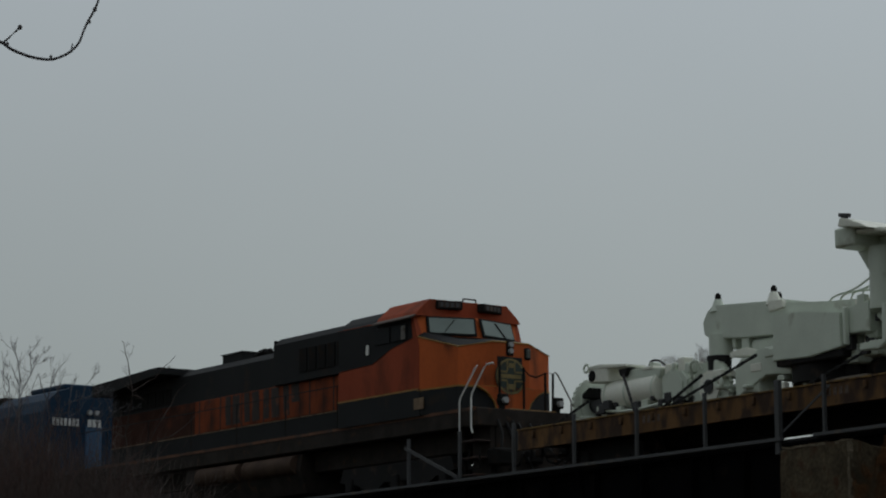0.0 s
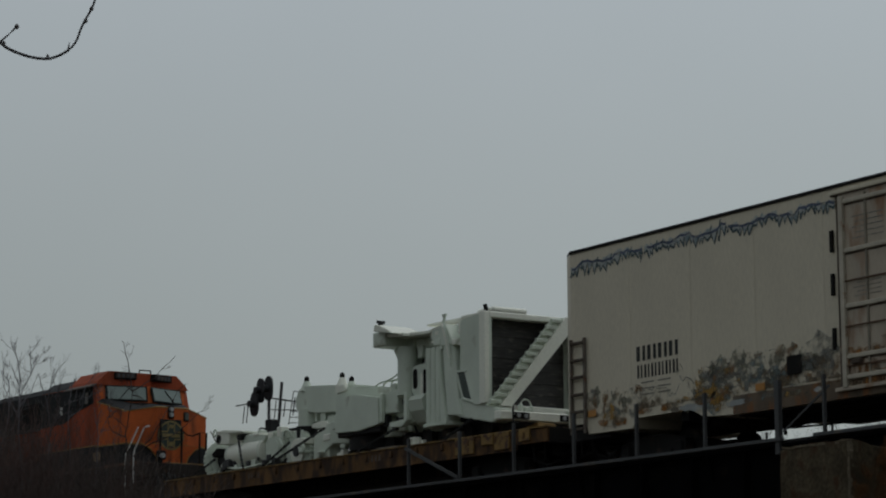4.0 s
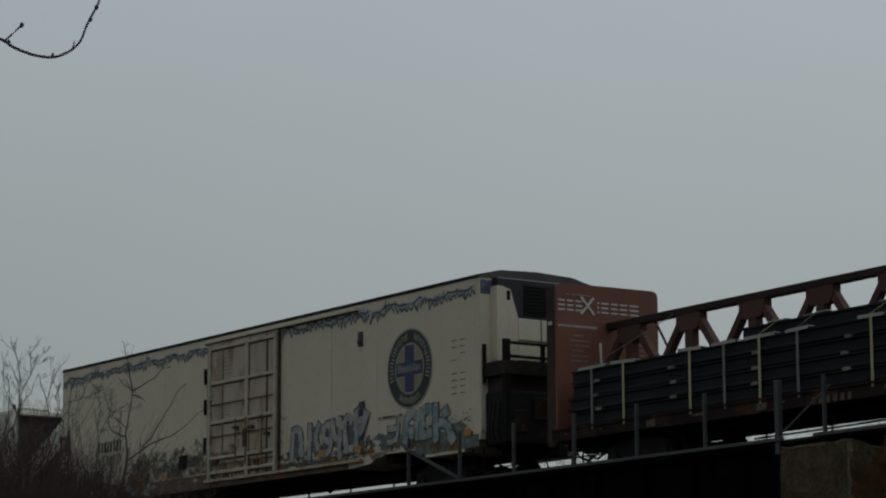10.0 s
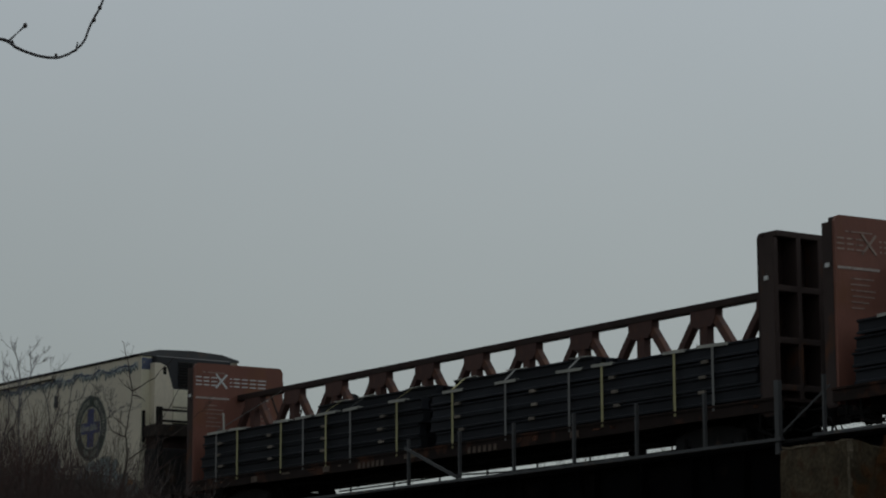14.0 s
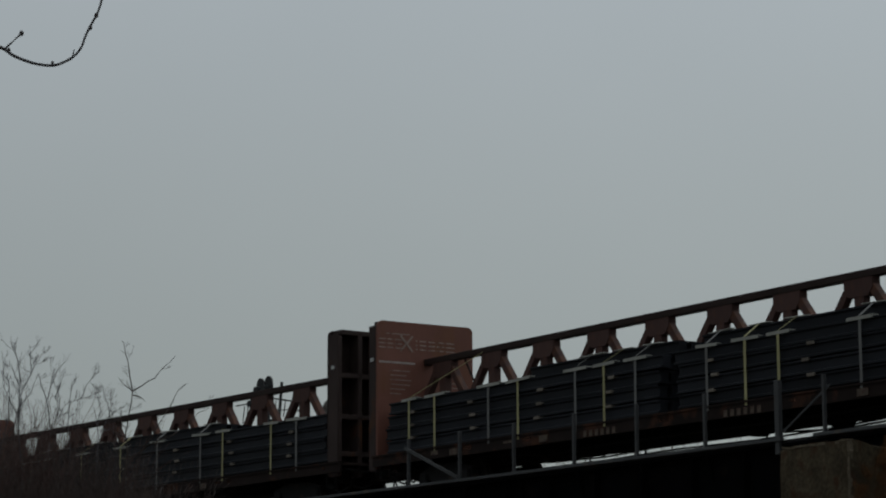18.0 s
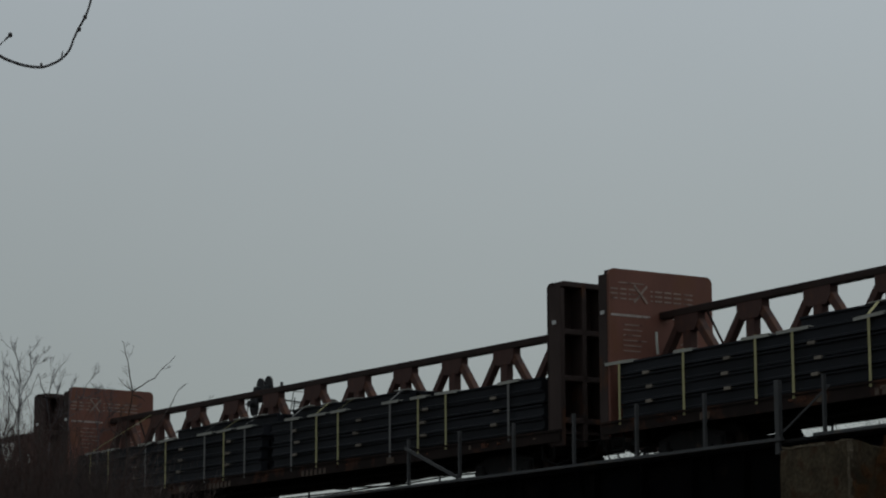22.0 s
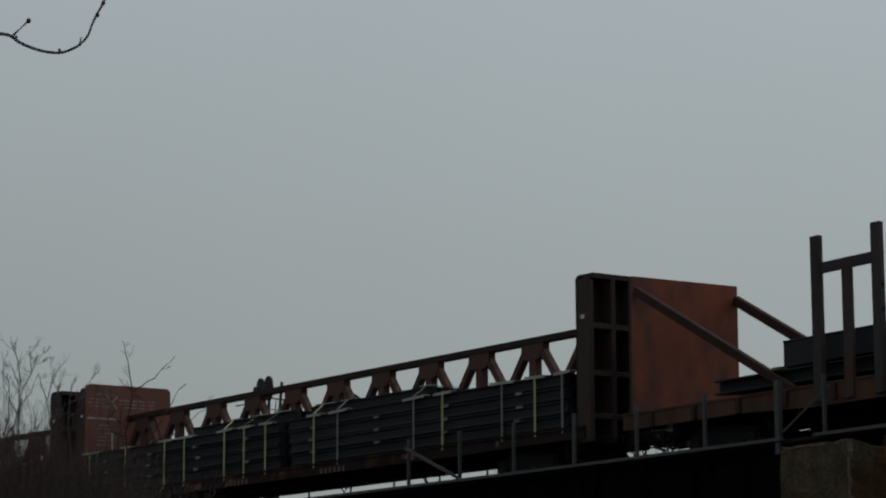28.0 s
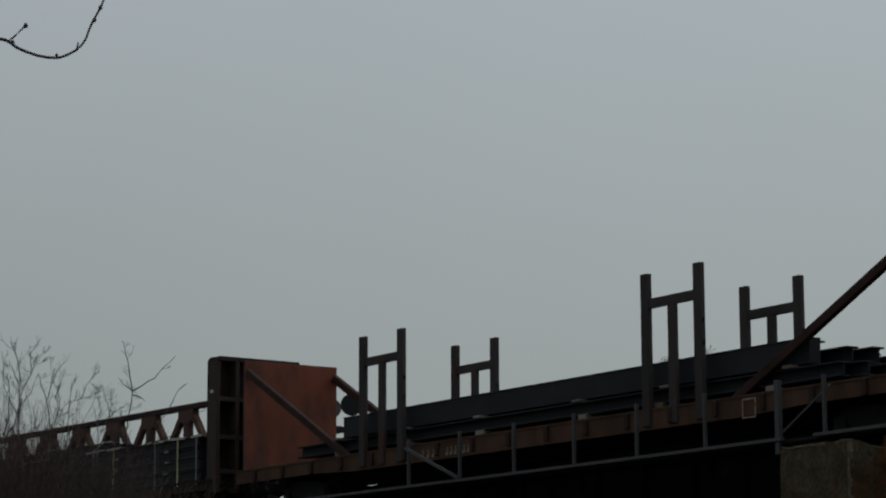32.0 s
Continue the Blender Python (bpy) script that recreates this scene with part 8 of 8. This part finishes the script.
    # bundles: near and far side, two lengths
    for sg, side in ((1, "near"), (-1, "far")):
        for k, (xc, me, half) in enumerate(((5.98, BEAM_A, 5.2), (-5.45, BEAM_B, 5.65))):
            bd = rolling(thing("steel_beam_bundle", "strapped bundle of black steel beams stacked on the beam car", "steel beams", "beam bundles on the beam cars"), S)
            for layer in range(4):
                for col in range(4):
                    piece("beam", me, bd, pose(xc + rng.uniform(-0.12, 0.12), sg * (0.34 + col * 0.31 + (0.0 if col < 3 else rng.uniform(-0.02, 0.02))), 1.12 + layer * 0.295 + (0.012 if k else 0) + rng.uniform(0.0, 0.016), rng.uniform(-1.5, 1.5) if col == 3 else 0, rng.uniform(-0.06, 0.06), rng.uniform(-0.1, 0.1)))
            for col in range(3):
                piece("beam", BEAM_C, bd, pose(3.15 if not k else -2.85, sg * (0.34 + col * 0.31), 1.12 + 4 * 0.295 + 0.01))
            bm = bm_new()
            box(bm, -0.1, 0.1, 0.0, 1.22, 0, 0.03)
            box(bm, -0.1, 0.1, 1.22, 1.26, -0.02, 0.045, 0.006)
            if sg < 0:
                bmesh.ops.transform(bm, matrix=Matrix.Rotation(math.pi, 4, "Z"), verts=bm.verts)
            sp = finish(bm, "spacer_batten", DUNNAGE)
            for layer in range(1, 4):
                for x in (half * 0.8, half * 0.3, -half * 0.2, -half * 0.7):
                    piece("spacer_batten", sp, bd, pose(xc + x + rng.uniform(-0.1, 0.1), sg * 0.19, 1.12 + layer * 0.295 - 0.031))
            for j, (x, colour) in enumerate(straps):
                if (x > 0.6) != (k == 0):
                    continue
                m = STRAP_Y if colour else STRAP_W
                bm = bm_new()
                y1 = 1.445
                box(bm, x - 0.035, x + 0.035, y1, y1 + 0.006, 1.0, 2.32)
                tilt = rng.uniform(-0.25, 0.1)
                top = -5.5 < x < 5.3
                bar(bm, (x, y1, 2.325), (x + tilt, 1.1 if top else 0.3, 2.6 if top else 2.33), 0.07, 0.008)
                if top:
                    bar(bm, (x + tilt, 1.1, 2.6), (x + tilt, 0.2, 2.615), 0.07, 0.008)
                if sg < 0:
                    bmesh.ops.transform(bm, matrix=Matrix.Diagonal((1, -1, 1, 1)), verts=bm.verts)
                part("strap", bm, m, bd, "yellow webbing strap" if colour else "grey webbing strap")
                bm = bm_new()
                w = rng.uniform(0.3, 0.48)
                rot = pose(x, 1.4, 2.305, 0, rng.uniform(-2, 2), rng.uniform(-3, 3))
                box(bm, -w, w, -0.1, 0.055, -0.006, 0.012, 0, rot)
                box(bm, -w, w, 0.047, 0.055, -0.05, 0.0, 0, rot)
                if sg < 0:
                    bmesh.ops.transform(bm, matrix=Matrix.Diagonal((1, -1, 1, 1)), verts=bm.verts)
                part("edge_board", bm, PROTECT, bd, "pale edge board under the strap")
                if top:
                    bm = bm_new()
                    w = rng.uniform(0.28, 0.45)
                    rot = pose(x + tilt, 1.1, 2.592, 0, rng.uniform(-2, 2), rng.uniform(-4, 4))
                    box(bm, -w, w, -0.1, 0.03, -0.006, 0.012, 0.003, rot)
                    if sg < 0:
                        bmesh.ops.transform(bm, matrix=Matrix.Diagonal((1, -1, 1, 1)), verts=bm.verts)
                    part("edge_board", bm, PROTECT, bd, "pale edge board under the strap")
            if k == 0 and sg > 0 and stick:
                bm = bm_new()
                bar(bm, (stick, 1.36, 2.325), (stick + 0.03, 1.36, 2.78), 0.03, 0.05)
                part("marker_stick", bm, PROTECT, bd, "short pale stick standing on the load")
            if k == 0 and sg > 0 and tie:
                bm = bm_new()
                bar(bm, (straps[0][0], 1.42, 2.33), (straps[0][0] - 1.1, 0.13, 3.35), 0.05, 0.012)
                part("strap", bm, tie, bd, "slanting strap up to the truss")


Y_, W_ = True, False
SILLWASH = wash("rust_blotch", (0.12, 0.05, 0.03), 4.0, 0.4, 0.62, 0.9)
SILLRUST = mat("rust_patched_sill", (0.026, 0.018, 0.016), 0.8, spec=0.1, scale=0.9, amount=0.8, stain=(0.07, 0.032, 0.02), stain_at=0.56, stain_soft=0.12)
TRUSS = mat("dull_brown_truss_paint", (0.095, 0.053, 0.046), 0.75, spec=0.15, dark=0.55, scale=1.2, streak=0.5, amount=0.8, stain=(0.14, 0.062, 0.036), stain_at=0.58, stain_soft=0.15, each=0.15)
RULE = mat("chipped_white_rule", (0.46, 0.4, 0.36), 0.7, scale=5, amount=0.8, stain=(0.12, 0.05, 0.04), stain_at=0.58, stain_soft=0.05)
FADED = mat("faded_lettering_paint", (0.37, 0.28, 0.235), 0.7, scale=3, amount=0.8, stain=(0.1, 0.045, 0.035), stain_at=0.55)
beam_car(0.8, [(10.29, W_), (9.18, Y_), (6.96, Y_), (5.88, W_), (4.8, Y_), (3.68, W_), (1.63, Y_), (-0.68, Y_), (-2.74, W_), (-5.06, W_), (-6.2, Y_), (-8.57, Y_), (-9.76, W_)], 31, 0.0, WHITE_MARK, 0.15, 0.18, STRAP_W, 10.05, lift=(0.0, 0.06))
beam_car(-24.14, [(10.14, Y_), (9.05, Y_), (6.86, W_), (5.71, Y_), (3.59, W_), (2.58, Y_), (1.51, W_), (-0.79, W_), (-1.96, Y_), (-2.94, Y_), (-5.21, W_), (-6.38, Y_), (-7.5, Y_), (-9.9, W_)], 32, 0.12, FADED, 0.15, 0.0, STRAP_Y, lift=(0.06, 0.03))
beam_car(-49.08, [(11.08, Y_), (8.92, Y_), (6.66, Y_), (5.56, Y_), (3.42, Y_), (2.41, Y_), (1.34, Y_), (-0.98, Y_), (-2.07, W_), (-5.35, W_), (-6.52, Y_), (-8.82, W_), (-10.03, Y_), (-11.0, W_)], 33, 0.12, FADED, 0.0, -0.17, None, 9.87, -0.25, lift=(0.05, 0.07))
# ---- bulkhead flatcar with stakes and heavy dark girders ----
def bulkhead_flat():
    S = -75.15
    car = rolling(thing("bulkhead_flatcar", "red-oxide bulkhead flatcar with diagonal braces and stake frames", "flatcar"), S)
    for y in (1.5, -1.5):
        bm = bm_new()
        prism(bm, [(-12.9, 0.86), (-9.0, 0.86), (-7.0, 0.78), (7.0, 0.78), (9.0, 0.86), (12.9, 0.86), (12.9, 1.2), (-12.9, 1.2)], "y", y - 0.03, y + 0.03)
        box(bm, -12.9, 12.9, y - 0.1, y + 0.05, 1.16, 1.2)
        part("side_sill", bm, OCHRE_DARK, car, "rust-brown side sill")
    bm = bm_new()
    box(bm, -0.06, 0.06, 0, 0.07, 0.86, 1.16, 0.01)
    pk = finish(bm, "stake_pocket", BROWNDARK)
    for i in range(18):
        piece("stake_pocket", pk, car, pose(-11.9 + i * 1.4, 1.53, 0))
    bm = bm_new()
    prism(bm, [(-12.8, 0.72), (-8.2, 0.72), (-7.2, 0.3), (7.2, 0.3), (8.2, 0.72), (12.8, 0.72), (12.8, 1.1), (-12.8, 1.1)], "y", -0.35, 0.35)
    part("underframe", bm, BLACK, car)
    bm = bm_new()
    box(bm, -0.1, 0.1, -1.45, 1.45, 0.9, 1.1)
    cb = finish(bm, "crossbeam", BLACK)
    for i in range(9):
        piece("crossbeam", cb, car, pose(-11.2 + i * 2.8, 0, 0))
    bm = bm_new()
    box(bm, -0.13, 0.13, -1.42, 1.42, 1.13, 1.19, 0.006)
    pl = finish(bm, "deck_plank", DECK)
    for i in range(92):
        piece("deck_plank", pl, car, pose(-12.45 + i * 0.2735, 0, 0))
    bm = bm_new()
    box(bm, 0, 0.1, 0, 0.006, 0.85, 1.03)
    mk = finish(bm, "marking_bar", WORN_MARK)
    for x in [4.1 - k * 0.22 for k in range(4)] + [3.1 - k * 0.17 for k in range(6)]:
        piece("marking_bar", mk, car, pose(x, 1.532, 0))
    under_clutter(car, -8.2, 8.2, 77)
    bm = bm_new()
    for a, b, c, d in ((-0.2, 0.2, 0, 0.03), (-0.2, 0.2, 0.35, 0.38), (-0.2, -0.17, 0, 0.38), (0.17, 0.2, 0, 0.38)):
        box(bm, -7.3 + a, -7.3 + b, 1.56, 1.565, 0.74 + c, 0.74 + d)
    part("square_marking", bm, FADED, car, "white square outline marking")
    for sg in (1, -1):
        bm = bm_new()
        a, b = sorted((sg * 12.65, sg * 12.72))
        box(bm, a, b, -1.3, 1.42, 1.2, 4.03, 0.006)
        bh = part("bulkhead", bm, PANELRED, car, "red-oxide plate bulkhead")
        for y in (-1.2, -0.6, 0, 0.65, 1.3):
            bm = bm_new()
            a, b = sorted((sg * 12.72, sg * 12.9))
            box(bm, a, b, y - 0.05, y + 0.05, 1.2, 4.0)
            part("rib", bm, BROWNMID, bh)
        for y in (1.38, -1.2):
            bm = bm_new()
            bar(bm, (sg * 12.6, y, 3.72 if sg > 0 else 4.0), (7.6 if sg > 0 else -6.7, y, 1.15), 0.14, 0.18 if y > 0 else 0.2, 0.012)
            part("diagonal_brace", bm, BRACE, car, "dark steel diagonal brace")
    # stake frames: two posts, a crossbar and a middle post
    for x0, y in ((5.88, 1.5), (6.06, -1.24), (-5.0, 1.5), (-4.82, -1.24)):
        for hw in (0.12,):
            bm = bm_new()
            for x in (-0.84, 0.84):
                box(bm, x0 + x - hw, x0 + x + hw, y - 0.03, y + 0.09, 0.85, 3.94, 0.012)
            box(bm, x0 - 0.75, x0 + 0.75, y - 0.02, y + 0.07, 3.22, 3.42, 0.01)
            box(bm, x0 - hw, x0 + hw, y - 0.02, y + 0.07, 0.85, 3.25, 0.01)
            st = part("stake_frame", bm, STAKE, car, "dark brown H-shaped stake frame")
            for z in (2.3, 2.75):
                bm = bm_new()
                box(bm, x0 - 0.99, x0 - 0.96, y, y + 0.06, z, z + 0.08, 0.008)
                part("bolt_plate", bm, BLACK, st)
    bogie(car, 10.2)
    bogie(car, -10.2)
    coupler(car, 12.9, 1)
    coupler(car, -12.9, -1)
    # the load: girders on timber
    rng = random.Random(5)
    for i, (x0, x1, y, z, h, w) in enumerate((
            (-8.7, 8.1, 1.1, 1.66, 0.5, 0.3), (-8.4, 8.2, 0.72, 1.66, 0.5, 0.3), (-8.9, 8.2, 0.34, 1.66, 0.36, 0.3), (-9.2, 8.3, -0.04, 1.66, 0.34, 0.3),
            (-8.7, 8.0, -0.42, 1.66, 0.3, 0.3), (-9.3, 8.3, -0.8, 1.66, 0.26, 0.3),
            (-9.6, 10.1, 1.2, 1.32, 0.28, 0.3), (-9.9, 9.9, 0.86, 1.32, 0.28, 0.3), (-9.5, 10.0, 0.52, 1.32, 0.28, 0.3), (-10.1, 9.2, 0.18, 1.32, 0.28, 0.3),
            (-9.8, 9.3, -0.16, 1.32, 0.28, 0.3), (-9.8, 9.0, -0.5, 1.32, 0.28, 0.3), (-9.8, 9.3, -0.84, 1.32, 0.28, 0.3))):
        g = rolling(thing("steel_girder", "long dark grey steel girder stacked on the flatcar", "steel girder", "girders on the bulkhead flatcar"), S)
        n, f = (x1 - x0) / 2, 0.035
        for nm, hw, z0, z1 in (("bottom_flange", w / 2, 0.0, f), ("web", w / 2 - 0.012 if i == 0 else 0.018, f, h - f), ("top_flange", w / 2, h - f, h)):
            bm = bm_new()
            box(bm, -n, n, -hw, hw, z0, z1, 0.006 if hw > 0.1 else 0.0)
            part(nm, bm, BIGBEAM, g)
        SHIFT[g.name] = ((x0 + x1) / 2, y, z)
    for x in (8.0, 4.9, 1.9, -1.5, -4.6, -8.0):
        for z, h, hw, lift in ((1.195, 0.125, 1.42, 0), (1.6, 0.058, 1.4, 0)):
            bm = bm_new()
            box(bm, -0.14, 0.14, -1.15, hw, 0, h, 0.008)
            t = rolling(single("timber_bearer", bm, DUNNAGE, "pale sawn timber bearer under the girders", "timber", "bearers on the bulkhead flatcar"), S)
            SHIFT[t.name] = (x + rng.uniform(-0.3, 0.3), 0, z)


SHIFT = {}
BRACE = mat("dark_rust_brace_paint", (0.055, 0.033, 0.028), 0.8, spec=0.08, dark=0.55, scale=1.5, amount=0.8, stain=(0.05, 0.024, 0.018), stain_at=0.6)
WORN_MARK = mat("worn_marking_paint", (0.3, 0.24, 0.17), 0.75, scale=6, amount=0.9, dark=0.5, stain=(0.06, 0.035, 0.022), stain_at=0.5)
STAKE = mat("grey_brown_stake_paint", (0.066, 0.055, 0.055), 0.75, spec=0.15, dark=0.55, scale=1.5, streak=0.4, amount=0.8, stain=(0.07, 0.035, 0.025), stain_at=0.6)
OCHRE_DARK = mat("rust_brown_sill_paint", (0.092, 0.05, 0.032), 0.75, spec=0.15, dark=0.5, scale=1.3, streak=0.4, amount=0.85, stain=(0.1, 0.05, 0.022), stain_at=0.6)
bulkhead_flat()
# ---- twig that sways in front ----
def twig():
    tw = thing("bare_sapling", "thin dark bare sapling whose budded twig sways in the wind", "sapling")
    k = 0.001111

    def at(px, pz, d=0.0):
        return Vector(((px - 97) * k, d, (104 - pz) * k))
    path = [(-1100, 420), (-700, 230), (-380, 130), (-60, 74), (-20, 69), (2, 70), (14, 75), (26, 84), (45, 93), (70, 101), (97, 104), (116, 99), (135, 88), (148, 72), (155, 52), (163, 34), (173, 15), (179, 0), (184, -20), (190, -60)]
    radii = [0.012, 0.009, 0.006, 0.0036, 0.0036, 0.0034, 0.0033, 0.0031, 0.003, 0.0029, 0.0028, 0.0026, 0.0025, 0.0024, 0.0023, 0.0023, 0.0022, 0.0022, 0.0022, 0.0022]
    pts = [at(*p) for p in path]
    fine, fr = [], []
    for i in range(len(pts) - 1):
        p0, p1, p2, p3 = pts[max(i - 1, 0)], pts[i], pts[i + 1], pts[min(i + 2, len(pts) - 1)]
        for f in (0.0, 0.25, 0.5, 0.75):
            fine.append(0.5 * (2 * p1 + (p2 - p0) * f + (2 * p0 - 5 * p1 + 4 * p2 - p3) * f * f + (3 * p1 - p0 - 3 * p2 + p3) * f ** 3))
            fr.append((radii[i] + (radii[i + 1] - radii[i]) * f) * (1 + 0.1 * noise.noise(fine[-1] * 90)))
    bm = bm_new()
    tube(bm, fine + pts[-1:], fr + radii[-1:], 8)
    part("stem", bm, TWIG, tw, "", True)
    bm = bm_new()
    tube(bm, [Vector((-1.45, 0, -3.1)), Vector((-1.38, 0.02, -1.6)), at(-1100, 420), Vector((-1.3, 0, 0.6))], [0.03, 0.024, 0.018, 0.008], 8)
    part("trunk", bm, TWIG, tw, "", True)
    bm = bm_new()
    tube(bm, [at(12, 74), at(24, 63), at(34, 53), at(41, 46)], [0.0022, 0.0018, 0.0018, 0.0022], 6)
    part("side_shoot", bm, TWIG, tw, "", True)
    for px, pz, r in ((42, 45, 0.0046), (164, 35, 0.0042), (174, 13, 0.0042), (20, 75, 0.0034), (98, 99, 0.003)):
        bm = bm_new()
        bmesh.ops.create_icosphere(bm, subdivisions=2, radius=r, matrix=Matrix.Translation(at(px, pz)) @ Matrix.Diagonal((1, 0.9, 1.25, 1)))
        part("bud", bm, BUD, tw, "", True)
    for pts in ([(134, 88), (135, 80), (136, 75)], [(98, 103), (98, 97)], [(19, 76), (23, 76)]):
        bm = bm_new()
        tube(bm, [at(*p) for p in pts], [0.0022, 0.0016, 0.001][:len(pts)], 6)
        part("spur", bm, TWIG, tw)
    return tw


TWIG_OB = twig()
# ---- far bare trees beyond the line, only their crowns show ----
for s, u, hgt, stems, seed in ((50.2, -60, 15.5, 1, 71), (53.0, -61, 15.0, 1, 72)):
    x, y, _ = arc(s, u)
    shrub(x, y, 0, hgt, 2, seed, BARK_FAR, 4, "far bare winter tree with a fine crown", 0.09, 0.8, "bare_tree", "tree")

# ---- sleepers, the pieces of the track bed ----
bm = bm_new()
box(bm, -0.115, 0.115, -1.45, 1.45, -0.41, -0.175, 0.008)
tie_me = finish(bm, "sleeper", TIE)
for i in range(165):
    piece("sleeper", tie_me, bridge, on_line(-43.9 + i * 0.42))


# ---- what moves ----
def motions():
    times = [i * 1.0 for i in range(33)]
    for ob, s, _ in TRAIN:
        off = Matrix.Translation(SHIFT.get(ob.name, (0, 0, 0)))
        walk(ob, [(t, on_line(s + SPEED * (t - 15), -1.47) @ off) for t in times])
    for w, x, r in WHEELS:
        walk(w, [(i * 4 / 30, pose(x, 0, r, 0, math.degrees(SPEED * i * 4 / 30 / r), 0)) for i in range(241)])
    k = 0.001111
    sway = [(0, 34, 44), (0.5, 12, 44), (1, 15, 52), (1.5, 34, 47), (2, 20, 38), (2.5, 20, 55), (3, 21, 44), (3.5, 21, 46), (4.2, 30, 42), (4.9, 24, 50),
            (5.5, 31, 49), (6, 28, 38), (6.5, 37, 52), (7, 34, 40), (7.5, 40, 44), (8, 43, 43), (8.5, 37, 35), (9, 41, 46), (9.5, 43, 35), (10, 37, 40),
            (10.5, 43, 38), (11, 32, 37), (11.5, 38, 41), (12, 29, 35), (12.5, 34, 40), (13, 37, 40), (13.5, 28, 32), (14, 43, 41), (14.5, 41, 35), (15.2, 36, 45),
            (15.9, 43, 38), (16.5, 41, 44), (17, 37, 41), (17.5, 29, 49), (18, 37, 55), (18.5, 14, 57), (19, 29, 58), (19.5, 23, 63), (20, 12, 51), (20.5, 23, 47),
            (21, 2, 66), (21.5, 14, 66), (22, 17, 58), (22.5, 25, 44), (23, 38, 29), (23.5, 28, 52), (24, 43, 32), (24.5, 40, 43), (25, 44, 46), (25.5, 47, 32),
            (26.2, 42, 42), (26.9, 49, 34), (27.5, 52, 35), (28, 49, 32), (28.5, 46, 40), (29, 49, 32), (29.5, 43, 40), (30, 51, 38), (30.5, 44, 37), (31, 46, 41),
            (31.5, 51, 38), (32, 44, 41)]
    walk(TWIG_OB, [(t, pose(-0.763 + (a - 41) * k, 4.863, 2.921 - (b - 46) * k)) for t, a, b in sway])


motions()
